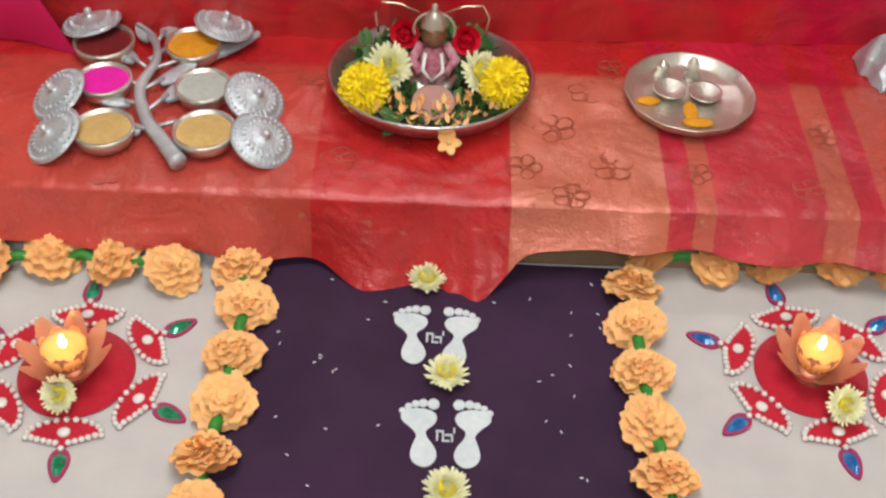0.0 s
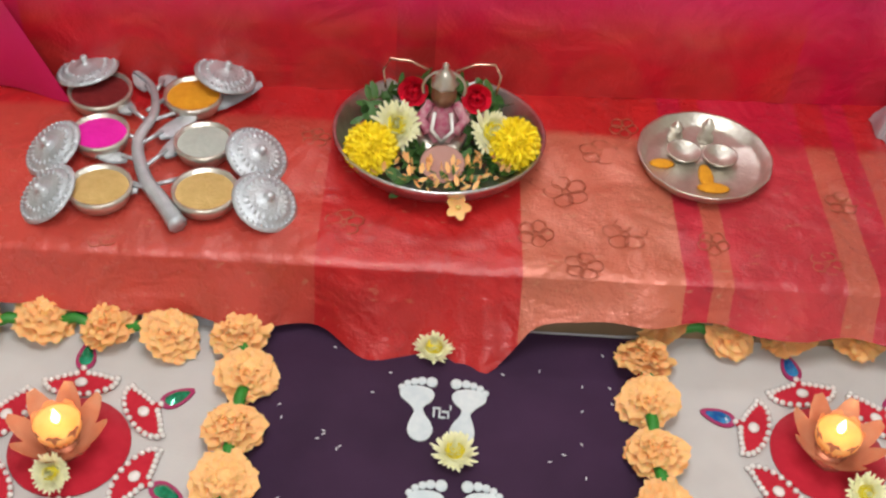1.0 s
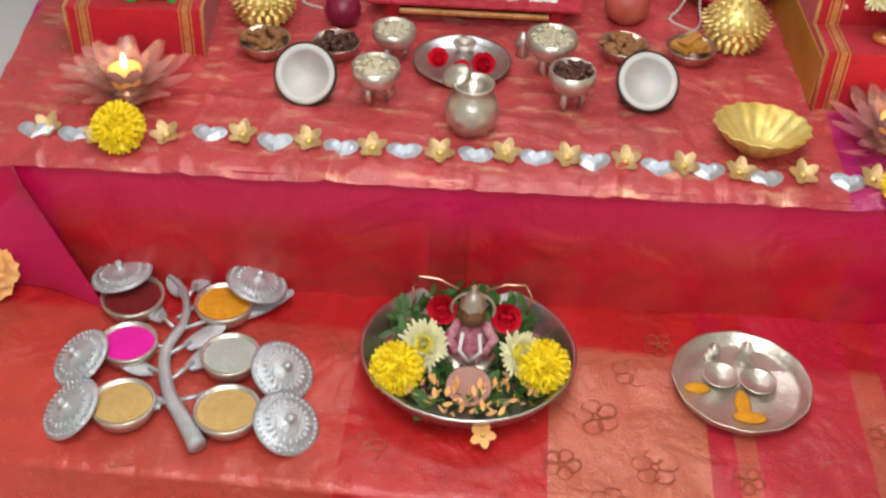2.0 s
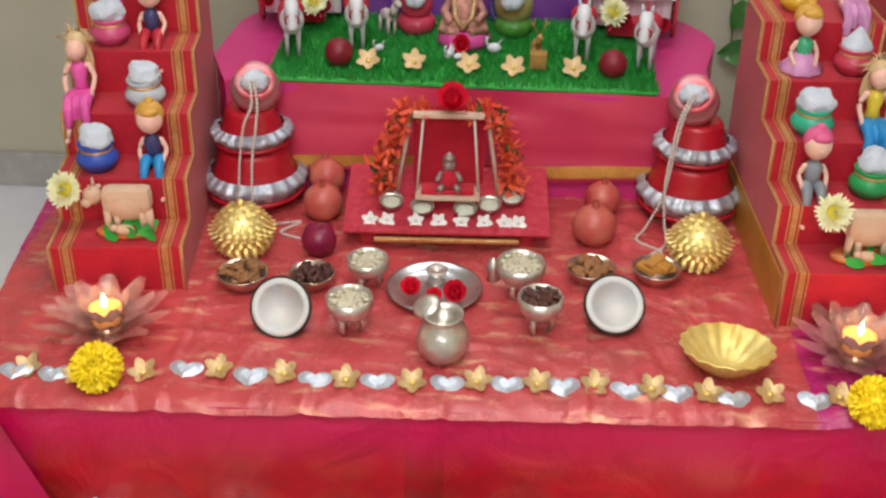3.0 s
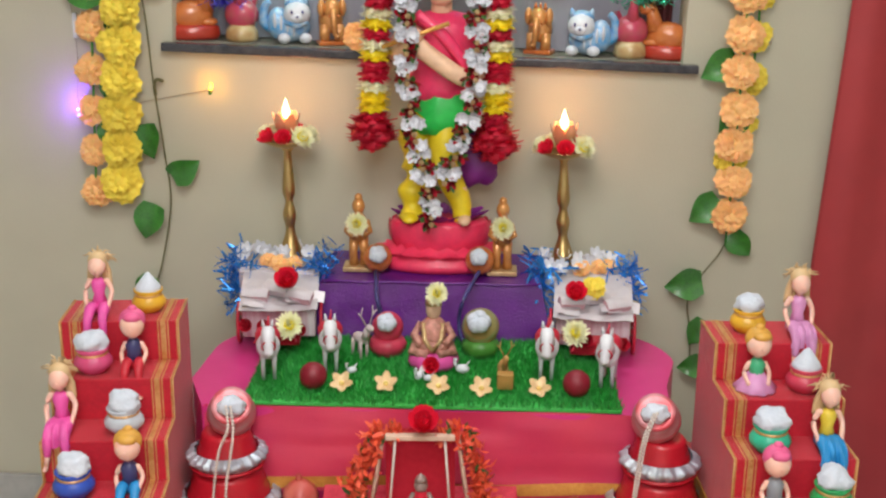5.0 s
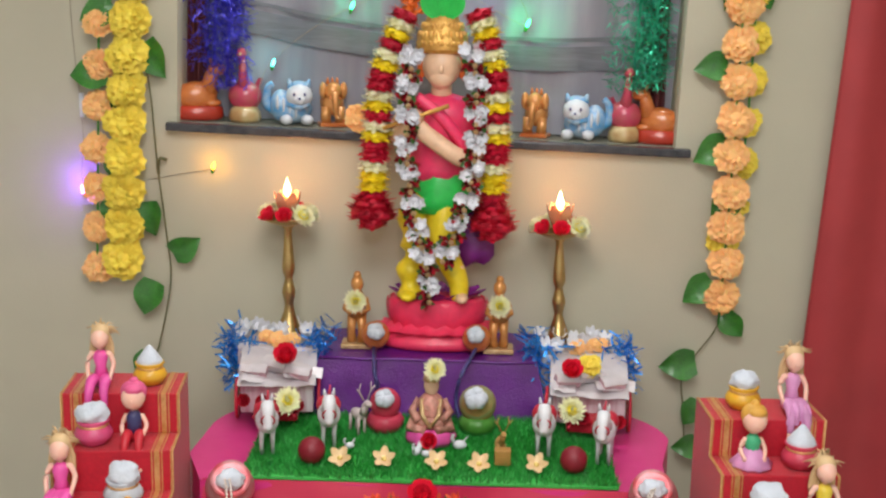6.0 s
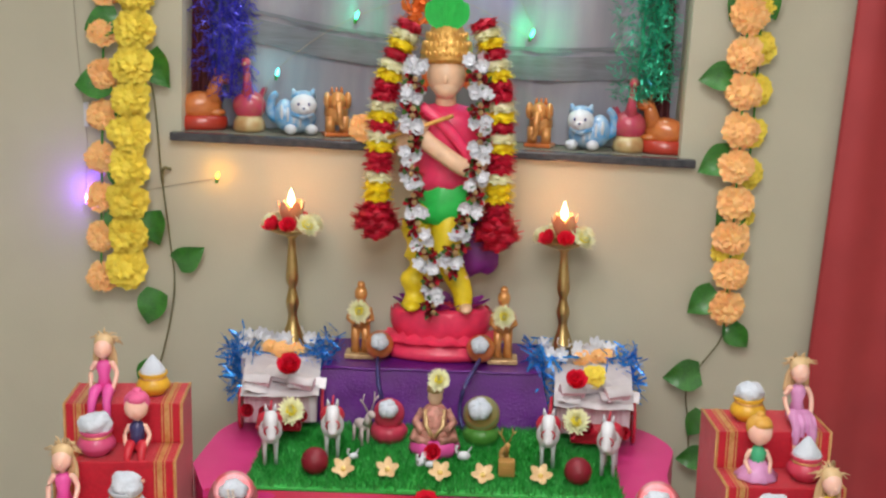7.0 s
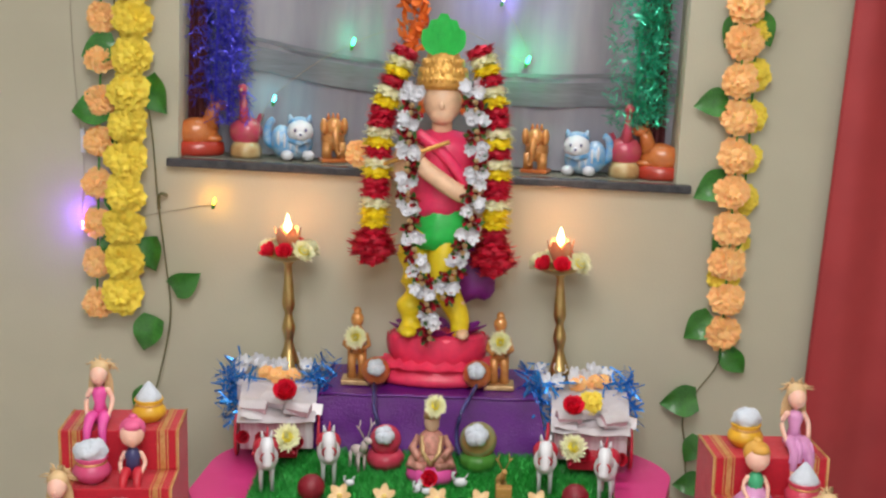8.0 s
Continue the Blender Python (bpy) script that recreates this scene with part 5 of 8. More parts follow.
def footed_cup(x, y, r, h, fill, word):
    th = thing("silver_cup", pose(x, y, TABLE + 0.005), "footed silver cup of " + word + " on the table", "cup", "silver cups")
    part("bowl", Shape().lathe([(r * 0.25, h * 0.42), (r * 0.75, h * 0.5), (r, h * 0.72), (r * 1.02, h), (r * 0.93, h), (r * 0.9, h * 0.86)], 26, None, 0, 10, 0.03), SILVER, th)
    for k in range(3):
        a = math.radians(90 + 120 * k + 150)
        part("leg", Shape().tube([(r * 0.45 * math.cos(a), r * 0.45 * math.sin(a), h * 0.55), (r * 0.62 * math.cos(a), r * 0.62 * math.sin(a), h * 0.25), (r * 0.4 * math.cos(a), r * 0.4 * math.sin(a), 0)], [0.006, 0.006, 0.003], 8), SILVER, th)
    rr = random.Random(int(1000 * x))
    s = Shape().lathe([(r * 0.92, h * 0.86), (r * 0.5, h * 0.93), (1e-5, h * 0.95)], 20)
    for i in range(36):
        a, q = rr.uniform(0, 6.28), r * 0.85 * math.sqrt(rr.random())
        s.ball((q * math.cos(a), q * math.sin(a), h * (0.93 + 0.06 * rr.random())), (0.006, 0.0045, 0.004), 6)
    part("contents", s, fill, th, word, kind="stuff")


CURD = mat("pale_puffed_rice", (0.7, 0.66, 0.5), 0.8, 0, (0.6, 0.54, 0.38), 90, 0.5, 0.5, 200, vary=0.15)
NUT = mat("brown_almonds", (0.35, 0.16, 0.06), 0.6, 0, (0.26, 0.11, 0.04), 60, 0.5, vary=0.3)
DATE = mat("dark_brown_dates", (0.1, 0.035, 0.025), 0.4, 0, (0.06, 0.02, 0.015), 60, 0.5, vary=0.3)
JAGGERY = mat("golden_jaggery", (0.58, 0.28, 0.05), 0.5, 0, (0.46, 0.2, 0.03), 40, 0.5, 0.3, 120)
footed_cup(-0.129, -1.03, 0.036, 0.06, CURD, "pale puffed rice")
footed_cup(-0.142, -1.17, 0.038, 0.07, CURD, "mixed seeds")
footed_cup(0.14, -1.035, 0.042, 0.07, CURD, "puffed rice")
footed_cup(0.174, -1.143, 0.037, 0.072, DATE, "dark seeds")
solid("silver_figurine", Shape().lathe([(0.013, 0), (0.01, 0.012), (0.014, 0.024), (0.008, 0.04), (1e-5, 0.046)], 14), SILVER, pose(0.092, -0.985, TABLE + 0.005), "small worn silver figurine beside the cups", "ornament")

th = thing("rose_plate", pose(-0.01, -1.043, TABLE + 0.005), "oval silver plate with red roses and a metal lamp", "plate")
part("dish", Shape().lathe([(1e-5, 0.0), (0.06, 0.0), (0.072, 0.006), (0.083, 0.014), (0.085, 0.016), (0.08, 0.016), (0.068, 0.008), (0.058, 0.004), (1e-5, 0.004)], 44), STEEL, th)
put("red_rose", ME_ROSE, facing(-0.05, -1.055, TABLE + 0.016, 30, 0), 0.024, "red rose head on the silver plate", "flower")
put("red_rose", ME_ROSE, facing(0.028, -1.06, TABLE + 0.016, 40, 60), 0.027, "red rose head on the silver plate", "flower")
put("red_rose", ME_ROSE, facing(-0.008, -1.072, TABLE + 0.013, 30, 140), 0.019, "red rose head on the silver plate", "flower")
solid("silver_lamp", Shape().lathe([(0.015, 0), (0.017, 0.004), (0.008, 0.01), (0.018, 0.02), (0.02, 0.026), (0.016, 0.026), (1e-5, 0.02)], 20), SILVER, pose(-0.008, -1.01, TABLE + 0.01), "tiny silver oil lamp on the plate", "lamp")


def snack_bowl(x, y, r, fill, word, big=False):
    th = thing("snack_bowl", pose(x, y, TABLE + 0.005), "small steel bowl heaped with " + word, "bowl", "snack bowls")
    part("bowl", Shape().lathe([(r * 0.55, 0), (r * 0.7, 0.004), (r * 0.95, 0.024), (r, 0.03), (r * 0.95, 0.031), (r * 0.85, 0.022), (1e-5, 0.02)], 30), COPPER_BOWL, th)
    rr = random.Random(int(1000 * abs(x)) + 3)
    s = Shape()
    if big:
        for i in range(5):
            s.box(-0.02, 0.02, -0.011, 0.011, 0, 0.011, pose(rr.uniform(-0.02, 0.02), rr.uniform(-0.02, 0.02), 0.024 + 0.004 * i, rr.uniform(-14, 14), rr.uniform(-14, 14), rr.uniform(0, 180)), 0, 0.003)
    else:
        for i in range(44):
            a, q = rr.uniform(0, 6.28), r * 0.8 * math.sqrt(rr.random())
            m = pose(q * math.cos(a), q * math.sin(a), 0.024 + 0.012 * (1 - (q / r) ** 2) * rr.uniform(0.6, 1.2), rr.uniform(-30, 30), rr.uniform(-30, 30), rr.uniform(0, 180))
            s.ball((0, 0, 0), (0.0105, 0.006, 0.005), 8, 0, m)
    part("contents", s, fill, th, word, kind="stuff")


COPPER_BOWL = mat("steel_bowl_reddish", (0.62, 0.5, 0.42), 0.25, 0.9, (0.5, 0.36, 0.28), 40, 0.5)
snack_bowl(-0.35, -1.047, 0.046, NUT, "brown raisins")
snack_bowl(-0.228, -1.038, 0.042, DATE, "dark dates")
snack_bowl(0.267, -0.974, 0.045, NUT, "brown almonds")
snack_bowl(0.385, -0.965, 0.045, JAGGERY, "golden jaggery pieces", True)

th = thing("gold_bowl", pose(0.474, -1.225, TABLE + 0.005, -6, 0, 0), "shiny fluted gold bowl on the silk", "bowl")
part("bowl", Shape().lathe([(0.03, 0), (0.034, 0.004), (0.055, 0.02), (0.073, 0.042), (0.075, 0.045), (0.071, 0.044), (0.05, 0.022), (0.03, 0.008), (1e-5, 0.007)], 64, None, 0, 16, 0.035), GOLD, th)
part("rim", Shape().tube([(0.074 * (1 + 0.035 * math.cos(16 * t)) * math.cos(t), 0.074 * (1 + 0.035 * math.cos(16 * t)) * math.sin(t), 0.0445) for t in [2 * math.pi * k / 64 for k in range(64)]], 0.0016, 6, closed=True), GOLD, th)


def gold_kalash(x, y):
    th = thing("gold_kalash", pose(x, y, TABLE + 0.005) @ Matrix.Diagonal((0.9, 0.9, 0.97, 1)), "gold pinecone kalash covered in pointed studs", "kalash", "gold kalash pots")
    part("body", Shape().lathe([(0.03, 0), (0.036, 0.008), (0.052, 0.03), (0.058, 0.05), (0.054, 0.07), (0.045, 0.085), (0.025, 0.1), (1e-5, 0.106)], 28), GOLD, th)
    stud = Shape()
    petal(stud, pose(0, 0, 0), 0.0135, 0.0115, 0.15, 0, 3, -0.4)
    me = stud.mesh("stud", GOLD)
    me2 = stud.mesh("stud", GOLD_FOIL)
    for k, (r, z, tilt, n) in enumerate(((0.039, 0.018, 56, 16), (0.048, 0.029, 54, 18), (0.054, 0.04, 52, 20), (0.057, 0.052, 46, 20), (0.058, 0.061, 20, 24), (0.053, 0.07, 40, 22), (0.049, 0.08, 46, 19), (0.039, 0.089, 34, 17), (0.028, 0.097, 24, 13), (0.016, 0.104, 14, 9))):
        for i in range(n):
            part("stud", me, None, th, "", pose(0, 0, z, 0, 0, 360 * (i + 0.5 * (k % 2)) / n) @ pose(r, 0, 0, 0, tilt, 0))
    part("bud", Shape().ball((0, 0, 0.109), (0.009, 0.009, 0.008), 10), GOLD, th)


gold_kalash(-0.373, -0.935)
gold_kalash(0.465, -0.904)


def pomegranate(x, y, z, r, rx=0, rz=0):
    th = thing("pomegranate", pose(x, y, z, rx, 0, rz), "ripe reddish pomegranate with a crown tip", "pomegranate", "pomegranates")
    part("fruit", Shape().lathe([(1e-5, 0), (r * 0.5, r * 0.1), (r * 0.92, r * 0.55), (r, r), (r * 0.85, r * 1.5), (r * 0.45, r * 1.85), (r * 0.2, r * 1.93)], 26, None, 0, 6, 0.015), POM, th)
    s = Shape()
    for k in range(6):
        petal(s, pose(0, 0, r * 1.88, 0, 0, 60 * k) @ pose(r * 0.13, 0, 0, 0, -70, 0), r * 0.36, r * 0.2, 0.3, 0, 3)
    part("crown", s, POM, th)


pomegranate(-0.246, -0.785, TABLE + 0.004, 0.039, 8, 0)
pomegranate(-0.25, -0.7, TABLE + 0.014, 0.038, -6, 40)
pomegranate(0.277, -0.838, TABLE + 0.004, 0.042, 4, 0)
pomegranate(0.297, -0.72, TABLE + 0.004, 0.036, 4, 60)
th = thing("plum", pose(-0.233, -0.925, TABLE + 0.004), "dark purple plum on the table silk", "plum")
part("fruit", Shape().lathe([(1e-5, 0.004), (0.018, 0.002), (0.031, 0.02), (0.033, 0.034), (0.026, 0.054), (0.008, 0.06), (1e-5, 0.056)], 24), PLUM, th)
part("stalk", Shape().tube([(0, 0, 0.055), (0.003, 0, 0.068)], 0.0015, 6), NUT, th)


def bead_string(pts, r, parent=None, name="bead_string", label=""):
    """A string of beads along a path through the points."""
    pts = [Vector(p) for p in pts]
    s = Shape()
    carry = 0.0
    for a, b in zip(pts, pts[1:]):
        L = (b - a).length
        d = carry
        while d < L:
            s.ball(a.lerp(b, d / L), r, 6)
            d += r * 2.1
        carry = d - L
    s.tube(pts, r * 0.35, 4)
    if parent:
        return part(name, s, CREAM_BEAD, parent, label)
    return solid(name, s, CREAM_BEAD, None, label, "beads")


def matka_stack(x, y, flip, strings):
    th = thing("decorated_pot_stack", pose(x, y, TABLE + 0.004) @ Matrix.Diagonal((1.06, 1.06, 1.04, 1)), "stack of three red matki pots with silver lace bands", "pot stack", "decorated pot stacks")
    tiers = ((0.0, 0.08, 0.118), (0.108, 0.057, 0.088), (0.178, 0.041, 0.078))
    for k, (z, r, h) in enumerate(tiers):
        mt = POT_RED if k < 2 else POT_STRIPE
        pot = part("pot", Shape().lathe([(r * 0.7, 0), (r * 0.92, h * 0.1), (r, h * 0.34), (r * 0.97, h * 0.6), (r * 0.86, h * 0.72), (r * 0.88, h * 0.78), (r * 0.8, h * 0.86), (r * 0.82, h * 0.92), (r * 0.72, h), (r * 0.6, h), (1e-5, h * 0.92)] if k < 2 else [(r * 0.5, 0), (r * 0.85, h * 0.15), (r, h * 0.4), (r * 0.94, h * 0.65), (r * 0.76, h * 0.85), (r * 0.8, h), (r * 0.62, h), (1e-5, h * 0.9)], 36), mt, th, "", pose(0, 0, z) if k < 2 else pose(0.006 * flip, 0.024, z + 0.03, 46, 14 * flip, 0) @ Matrix.Diagonal((1.12, 1.12, 1, 1)))
        if k < 2:
            n = 22

            def band(u, v):
                a = 2 * math.pi * u
                ruff = math.sin(a * n + 1.5 * math.sin(3 * a)) * (0.35 + 0.65 * v)
                rr = r * 0.95 + 0.006 + 0.013 * math.sin(math.pi * min(1, v * 1.1)) + 0.005 * v + 0.0035 * ruff
                return (rr * math.cos(a), rr * math.sin(a), h * (0.6 - 0.31 * v) + 0.003 * math.sin(a * n * 0.5) * (1 - abs(2 * v - 1)) + 0.002 * ruff)

            s = Shape().grid(band, n * 8, 7)
            part("lace_band", s, SILVER_LACE, pot, "ruffled silver lace band")
            part("red_braid", Shape().tube([((r + 0.009 + 0.0012 * (q % 2)) * math.cos(math.pi * q / 48), (r + 0.009 + 0.0012 * (q % 2)) * math.sin(math.pi * q / 48), h * 0.25) for q in range(96)], 0.0042, 6, closed=True), POT_RED, pot)
    puff = Shape()
    lump(puff, (0.02 * flip, -0.04, 0.262), (0.024, 0.019, 0.019), 3 + flip)
    part("cotton", puff, COTTON, th, "white cotton butter at the mouth")
    for q in strings:
        bead_string(curve(q, 8), 0.0032, th, "bead_string", "cream bead string")


POT_STRIPE = mat("red_and_silver_wrap", (0.58, 0.03, 0.05), 0.35, 0.2, (0.6, 0.5, 0.52), 34, 0.6, 0.2, 100, stretch=(0.6, 0.6, 3))
matka_stack(-0.393, -0.72, 1, [[(0.024, -0.06, 0.27), (0.032, -0.082, 0.235), (0.026, -0.08, 0.19), (0.014, -0.076, 0.12), (0.015, -0.098, 0.06), (0.018, -0.108, 0.006), (0.06, -0.1, 0.004), (0.1, -0.09, 0.004), (0.07, -0.13, 0.004), (0.11, -0.15, 0.004)],
                                [(0.016, -0.06, 0.27), (0.022, -0.082, 0.235), (0.004, -0.078, 0.19), (-0.008, -0.078, 0.12), (-0.01, -0.098, 0.05), (-0.008, -0.11, 0.006)]])
matka_stack(0.468, -0.7, -1, [[(-0.02, -0.06, 0.27), (-0.04, -0.078, 0.22), (-0.05, -0.075, 0.12), (-0.06, -0.085, 0.07), (-0.085, -0.1, 0.02), (-0.1, -0.12, 0.004), (-0.06, -0.16, 0.004), (-0.09, -0.2, 0.004)],
                               [(-0.026, -0.06, 0.268), (-0.046, -0.076, 0.215), (-0.056, -0.08, 0.1), (-0.052, -0.1, 0.03), (-0.05, -0.13, 0.004), (-0.08, -0.17, 0.004)]])


# ---- swing on its board ----
IDOL_GREY = mat("tarnished_grey_metal", (0.42, 0.33, 0.3), 0.45, 0.4, (0.24, 0.17, 0.15), 120, 0.5, 0.4, 200)
PALE_STICK = mat("cream_wrapped_stick", (0.72, 0.55, 0.42), 0.5, 0.1, (0.6, 0.4, 0.3), 90, 0.5, 0.3, 300)
DISH_FILL = mat("pale_green_wax", (0.62, 0.66, 0.54), 0.5, 0, (0.52, 0.56, 0.44), 90, 0.5, 0.3, 200)
SW = pose(-0.001, -0.845, TABLE + 0.004, 0, 0, 2.5)
th = thing("swing_board", SW, "sloping red glitter board with a decorated cradle swing", "swing")
rot = pose(0, 0, 0, 13, 0, 0)
part("board", Shape().box(-0.193, 0.193, -0.042, 0.155, 0.045, 0.052, rot, 0, 0.002), GLITTER, th, "red glitter sheet board")
part("gold_edge", Shape().box(-0.135, 0.135, -0.052, -0.043, 0.034, 0.042, rot, 0, 0.002), STAIR_GOLD, th, "gold edge strip")
for sx in (-0.15, 0.15):
    part("foot", Shape().box(sx - 0.012, sx + 0.012, -0.03, 0.14, 0.0, 0.036, None, 0, 0.003), POT_RED, th)
for x in (-0.144, -0.112, -0.058, -0.015, 0.027, 0.07, 0.108, 0.134):
    s = Shape()
    for k in range(5):
        petal(s, pose(0, 0, 0, 0, 0, 72 * k), 0.012, 0.009, 0.2, 0, 3)
    s.ball((0, 0, 0.002), 0.003, 6)
    part("silver_flower", s, PEARL, th, "silver flower stud", rot @ facing(x, -0.014, 0.056, 40, x * 900) @ Matrix.Diagonal((1.35, 1.35, 1.3, 1)))
for x, y in ((-0.106, 0.058), (-0.047, 0.044), (0.034, 0.04), (0.08, 0.055), (0.122, 0.078)):
    d = part("tiny_dish", Shape().lathe([(0.012, 0), (0.018, 0.006), (0.022, 0.016), (0.0235, 0.018), (0.021, 0.017), (0.017, 0.013), (1e-5, 0.012)], 22), SILVER, th, "tiny white metal dish", rot @ pose(x, y - 0.03, 0.0525))
    part("wax", Shape().lathe([(0.0185, 0.0135), (0.012, 0.0148), (1e-5, 0.015)], 18), DISH_FILL, d, "pale greenish filling")
for sx in (-1, 1):
    part("post", Shape().tube([(sx * 0.1, 0.042, 0.055), (sx * 0.083, 0.05, 0.16), (sx * 0.072, 0.052, 0.238)], 0.0042, 8), PALE_STICK, th, "cream wrapped swing post")
    part("rope", Shape().tube([(sx * 0.047, 0.036, 0.236), (sx * 0.058, 0.02, 0.092)], 0.0026, 6), CREAM_BEAD, th)
    part("brace", Shape().tube([(sx * 0.07, 0.075, 0.235), (sx * 0.09, 0.12, 0.08)], 0.0035, 6), PALE_STICK, th)
part("crossbar", Shape().box(-0.066, 0.066, 0.028, 0.044, 0.236, 0.246, None, 0, 0.002), PALE_STICK, th, "cream wooden crossbar")
part("seat", Shape().box(-0.061, 0.061, -0.004, 0.045, 0.082, 0.09, None, 0, 0.002), PALE_STICK, th, "cream trimmed swing seat")
part("seat_cushion", Shape().box(-0.05, 0.05, 0.004, 0.042, 0.0905, 0.098, None, 0, 0.003), FELT_RED, th, "red cushion")
part("back_panel", Shape().box(-0.068, 0.068, 0.085, 0.089, 0.075, 0.235, None, 0, 0.001), FELT_RED, th, "red back panel")
rr = random.Random(21)
FRILL = [mat("orange_paper_petals", (0.86, 0.13, 0.05), 0.6, 0, (0.74, 0.06, 0.03), 60, 0.5, vary=0.25), HERB]
s = Shape()
for i in range(900):
    t = rr.random()
    sx = rr.choice((-1, 1))
    if t < 0.78:
        u = t / 0.78
        p = Vector((sx * (0.122 - 0.01 * u - 0.03 * u ** 4), 0.05, 0.065 + 0.165 * u))
    else:
        p = Vector((sx * rr.uniform(0.04, 0.092), 0.055, 0.24))
    p += Vector((rr.gauss(0, 0.009), rr.gauss(0, 0.01), rr.gauss(0, 0.006)))
    petal(s, Matrix.Translation(p) @ pose(0, 0, 0, rr.uniform(-60, 60), rr.uniform(-80, 80), rr.uniform(0, 360)), rr.uniform(0.013, 0.024), 0.009, 0.5, 1 if rr.random() < 0.09 else 0, 2)
part("petal_garland", s, FRILL, th, "orange paper petals wound on the frame", kind="stuff")
s = Shape()
s.lathe([(0.014, 0), (0.017, 0.012), (0.01, 0.026), (0.006, 0.03)], 12, None, 1)
s.ball((0, 0, 0.038), (0.0115, 0.011, 0.0125), 12, 0)
s.lathe([(0.011, 0.045), (0.008, 0.053), (1e-5, 0.06)], 10, None, 2)
for sx in (-1, 1):
    s.tube([(sx * 0.012, 0, 0.024), (sx * 0.02, -0.012, 0.014)], 0.0045, 6, 0)
    s.tube([(sx * 0.008, -0.004, 0.006), (sx * 0.016, -0.022, 0.002)], 0.0055, 6, 0)
solid("cradle_idol", s, [IDOL_GREY, FELT_RED, IDOL_GREY], SW @ pose(0.002, 0.026, 0.099) @ Matrix.Diagonal((1.15, 1.1, 1.2, 1)), "tiny crowned grey metal idol seated on the swing", "statue")
put("red_rose", ME_ROSE, SW @ pose(0.006, 0.045, 0.256, 35, 0, 0), 0.038, "big red cloth rose on the swing top", "flower")


# ---- stepped doll stands ----
def stair(m, label, run, rise, first, width):
    """A stand of five steps: run and rise of a step, height of the first, and width; the top tread is deeper."""
    th = thing("stepped_stand", m, label, "stepped stand", "stepped doll stands")
    edge_y = [run * k for k in range(5)] + [run * 5.35]
    top_z = [first + rise * k for k in range(5)]
    prof = [(0, 0)]
    for k in range(5):
        prof += [(edge_y[k], top_z[k]), (edge_y[k + 1], top_z[k])]
    prof.append((edge_y[5], 0))
    stripes = (0.0, 0.0022), (0.017, 0.0195), (0.0225, 0.033), (0.036, 0.0385)
    for k in range(5):
        y0, z0, z1 = edge_y[k], top_z[k - 1] if k else 0.0, top_z[k]
        part("step", Shape().box(0, width, y0, edge_y[5], z0, z1, None, 0, 0.0025), STAIR_RED, th, "step covered in red velvet paper")
        for a, b in [(a, b) for a, b in stripes] + [(width - b, width - a) for a, b in stripes]:
            q = Shape()
            q.box(a, b, y0 - 0.0015, y0, z0 + 0.001, z1 + 0.0012)
            q.box(a, b, y0, edge_y[k + 1], z1, z1 + 0.0012)
            part("gold_ribbon", q, STAIR_GOLD, th, "gold ribbon stripe")
    n = len(prof)
    for x, sx in ((0, -1), (width, 1)):
        vs = [(x + sx * 0.0006, y, z) for y, z in prof] + [(x + sx * 0.002, y, z) for y, z in prof]
        part("side_panel", Shape().add(vs, [tuple(range(n)), tuple(range(2 * n - 1, n - 1, -1))] + [(i, n + i, n + (i + 1) % n, (i + 1) % n) for i in range(n)], None, False), STAIR_RED, th, "red velvet paper side")
        part("edge_braid", Shape().tube([(x + sx * 0.002, y, z) for y, z in prof[:-1]], 0.0018, 5), STAIR_GOLD, th)
    part("gold_panel", Shape().box(-0.0045, -0.0021, 0.01, edge_y[5] - 0.02, 0.002, first * 0.86), SIDE_GOLD, th, "gold paper side panel")
    return m, run, top_z, width


SIDE_GOLD = mat("gold_paper", (0.6, 0.34, 0.06), 0.45, 0.35, (0.46, 0.22, 0.03), 12, 0.5, 0.3, 80)
ST_L = stair(pose(-0.675, -1.092, TABLE + 0.004, 0, 0, 6), "red five-step stand edged with gold ribbon for dolls", 0.0985, 0.0815, 0.088, 0.226)
ST_R = stair(pose(0.58, -1.092, TABLE + 0.004, 0, 0, 3), "red five-step stand edged with gold ribbon for dolls", 0.0955, 0.0745, 0.108, 0.219)


def on_step(stand, u, i, back=0.5):
    m, run, top_z, width = stand
    return m @ pose(width * u, run * (i + back), top_z[i] + 0.0015)


def pot_with_cotton(m, r, body, label, cone=False):
    th = thing("butter_pot", m, label, "pot", "butter pots")
    h = r * 1.35
    part("pot", Shape().lathe([(r * 0.6, 0), (r * 0.66, h * 0.06), (r * 0.95, h * 0.28), (r, h * 0.45), (r * 0.82, h * 0.68), (r * 0.68, h * 0.78), (r * 0.86, h * 0.95), (r * 0.84, h), (r * 0.6, h * 0.96), (1e-5, h * 0.9)], 28, None, 0, 12, 0.02), body, th)
    part("neck_cord", Shape().tube([(r * 0.72 * math.cos(t), r * 0.72 * math.sin(t), h * 0.76) for t in [0.2618 * q for q in range(24)]], r * 0.07, 6, closed=True), STAIR_GOLD, th)
    s = Shape()
    if cone:
        s.lathe([(r * 0.8, h * 0.94), (r * 0.72, h * 1.12), (r * 0.4, h * 1.45), (r * 0.15, h * 1.7), (1e-5, h * 1.78)], 18)
    else:
        lump(s, (0, 0, h * 1.18), (r * 0.8, r * 0.8, r * 0.62), len(label))
    part("cotton", s, COTTON, th, "white cotton heaped as butter")
    return th


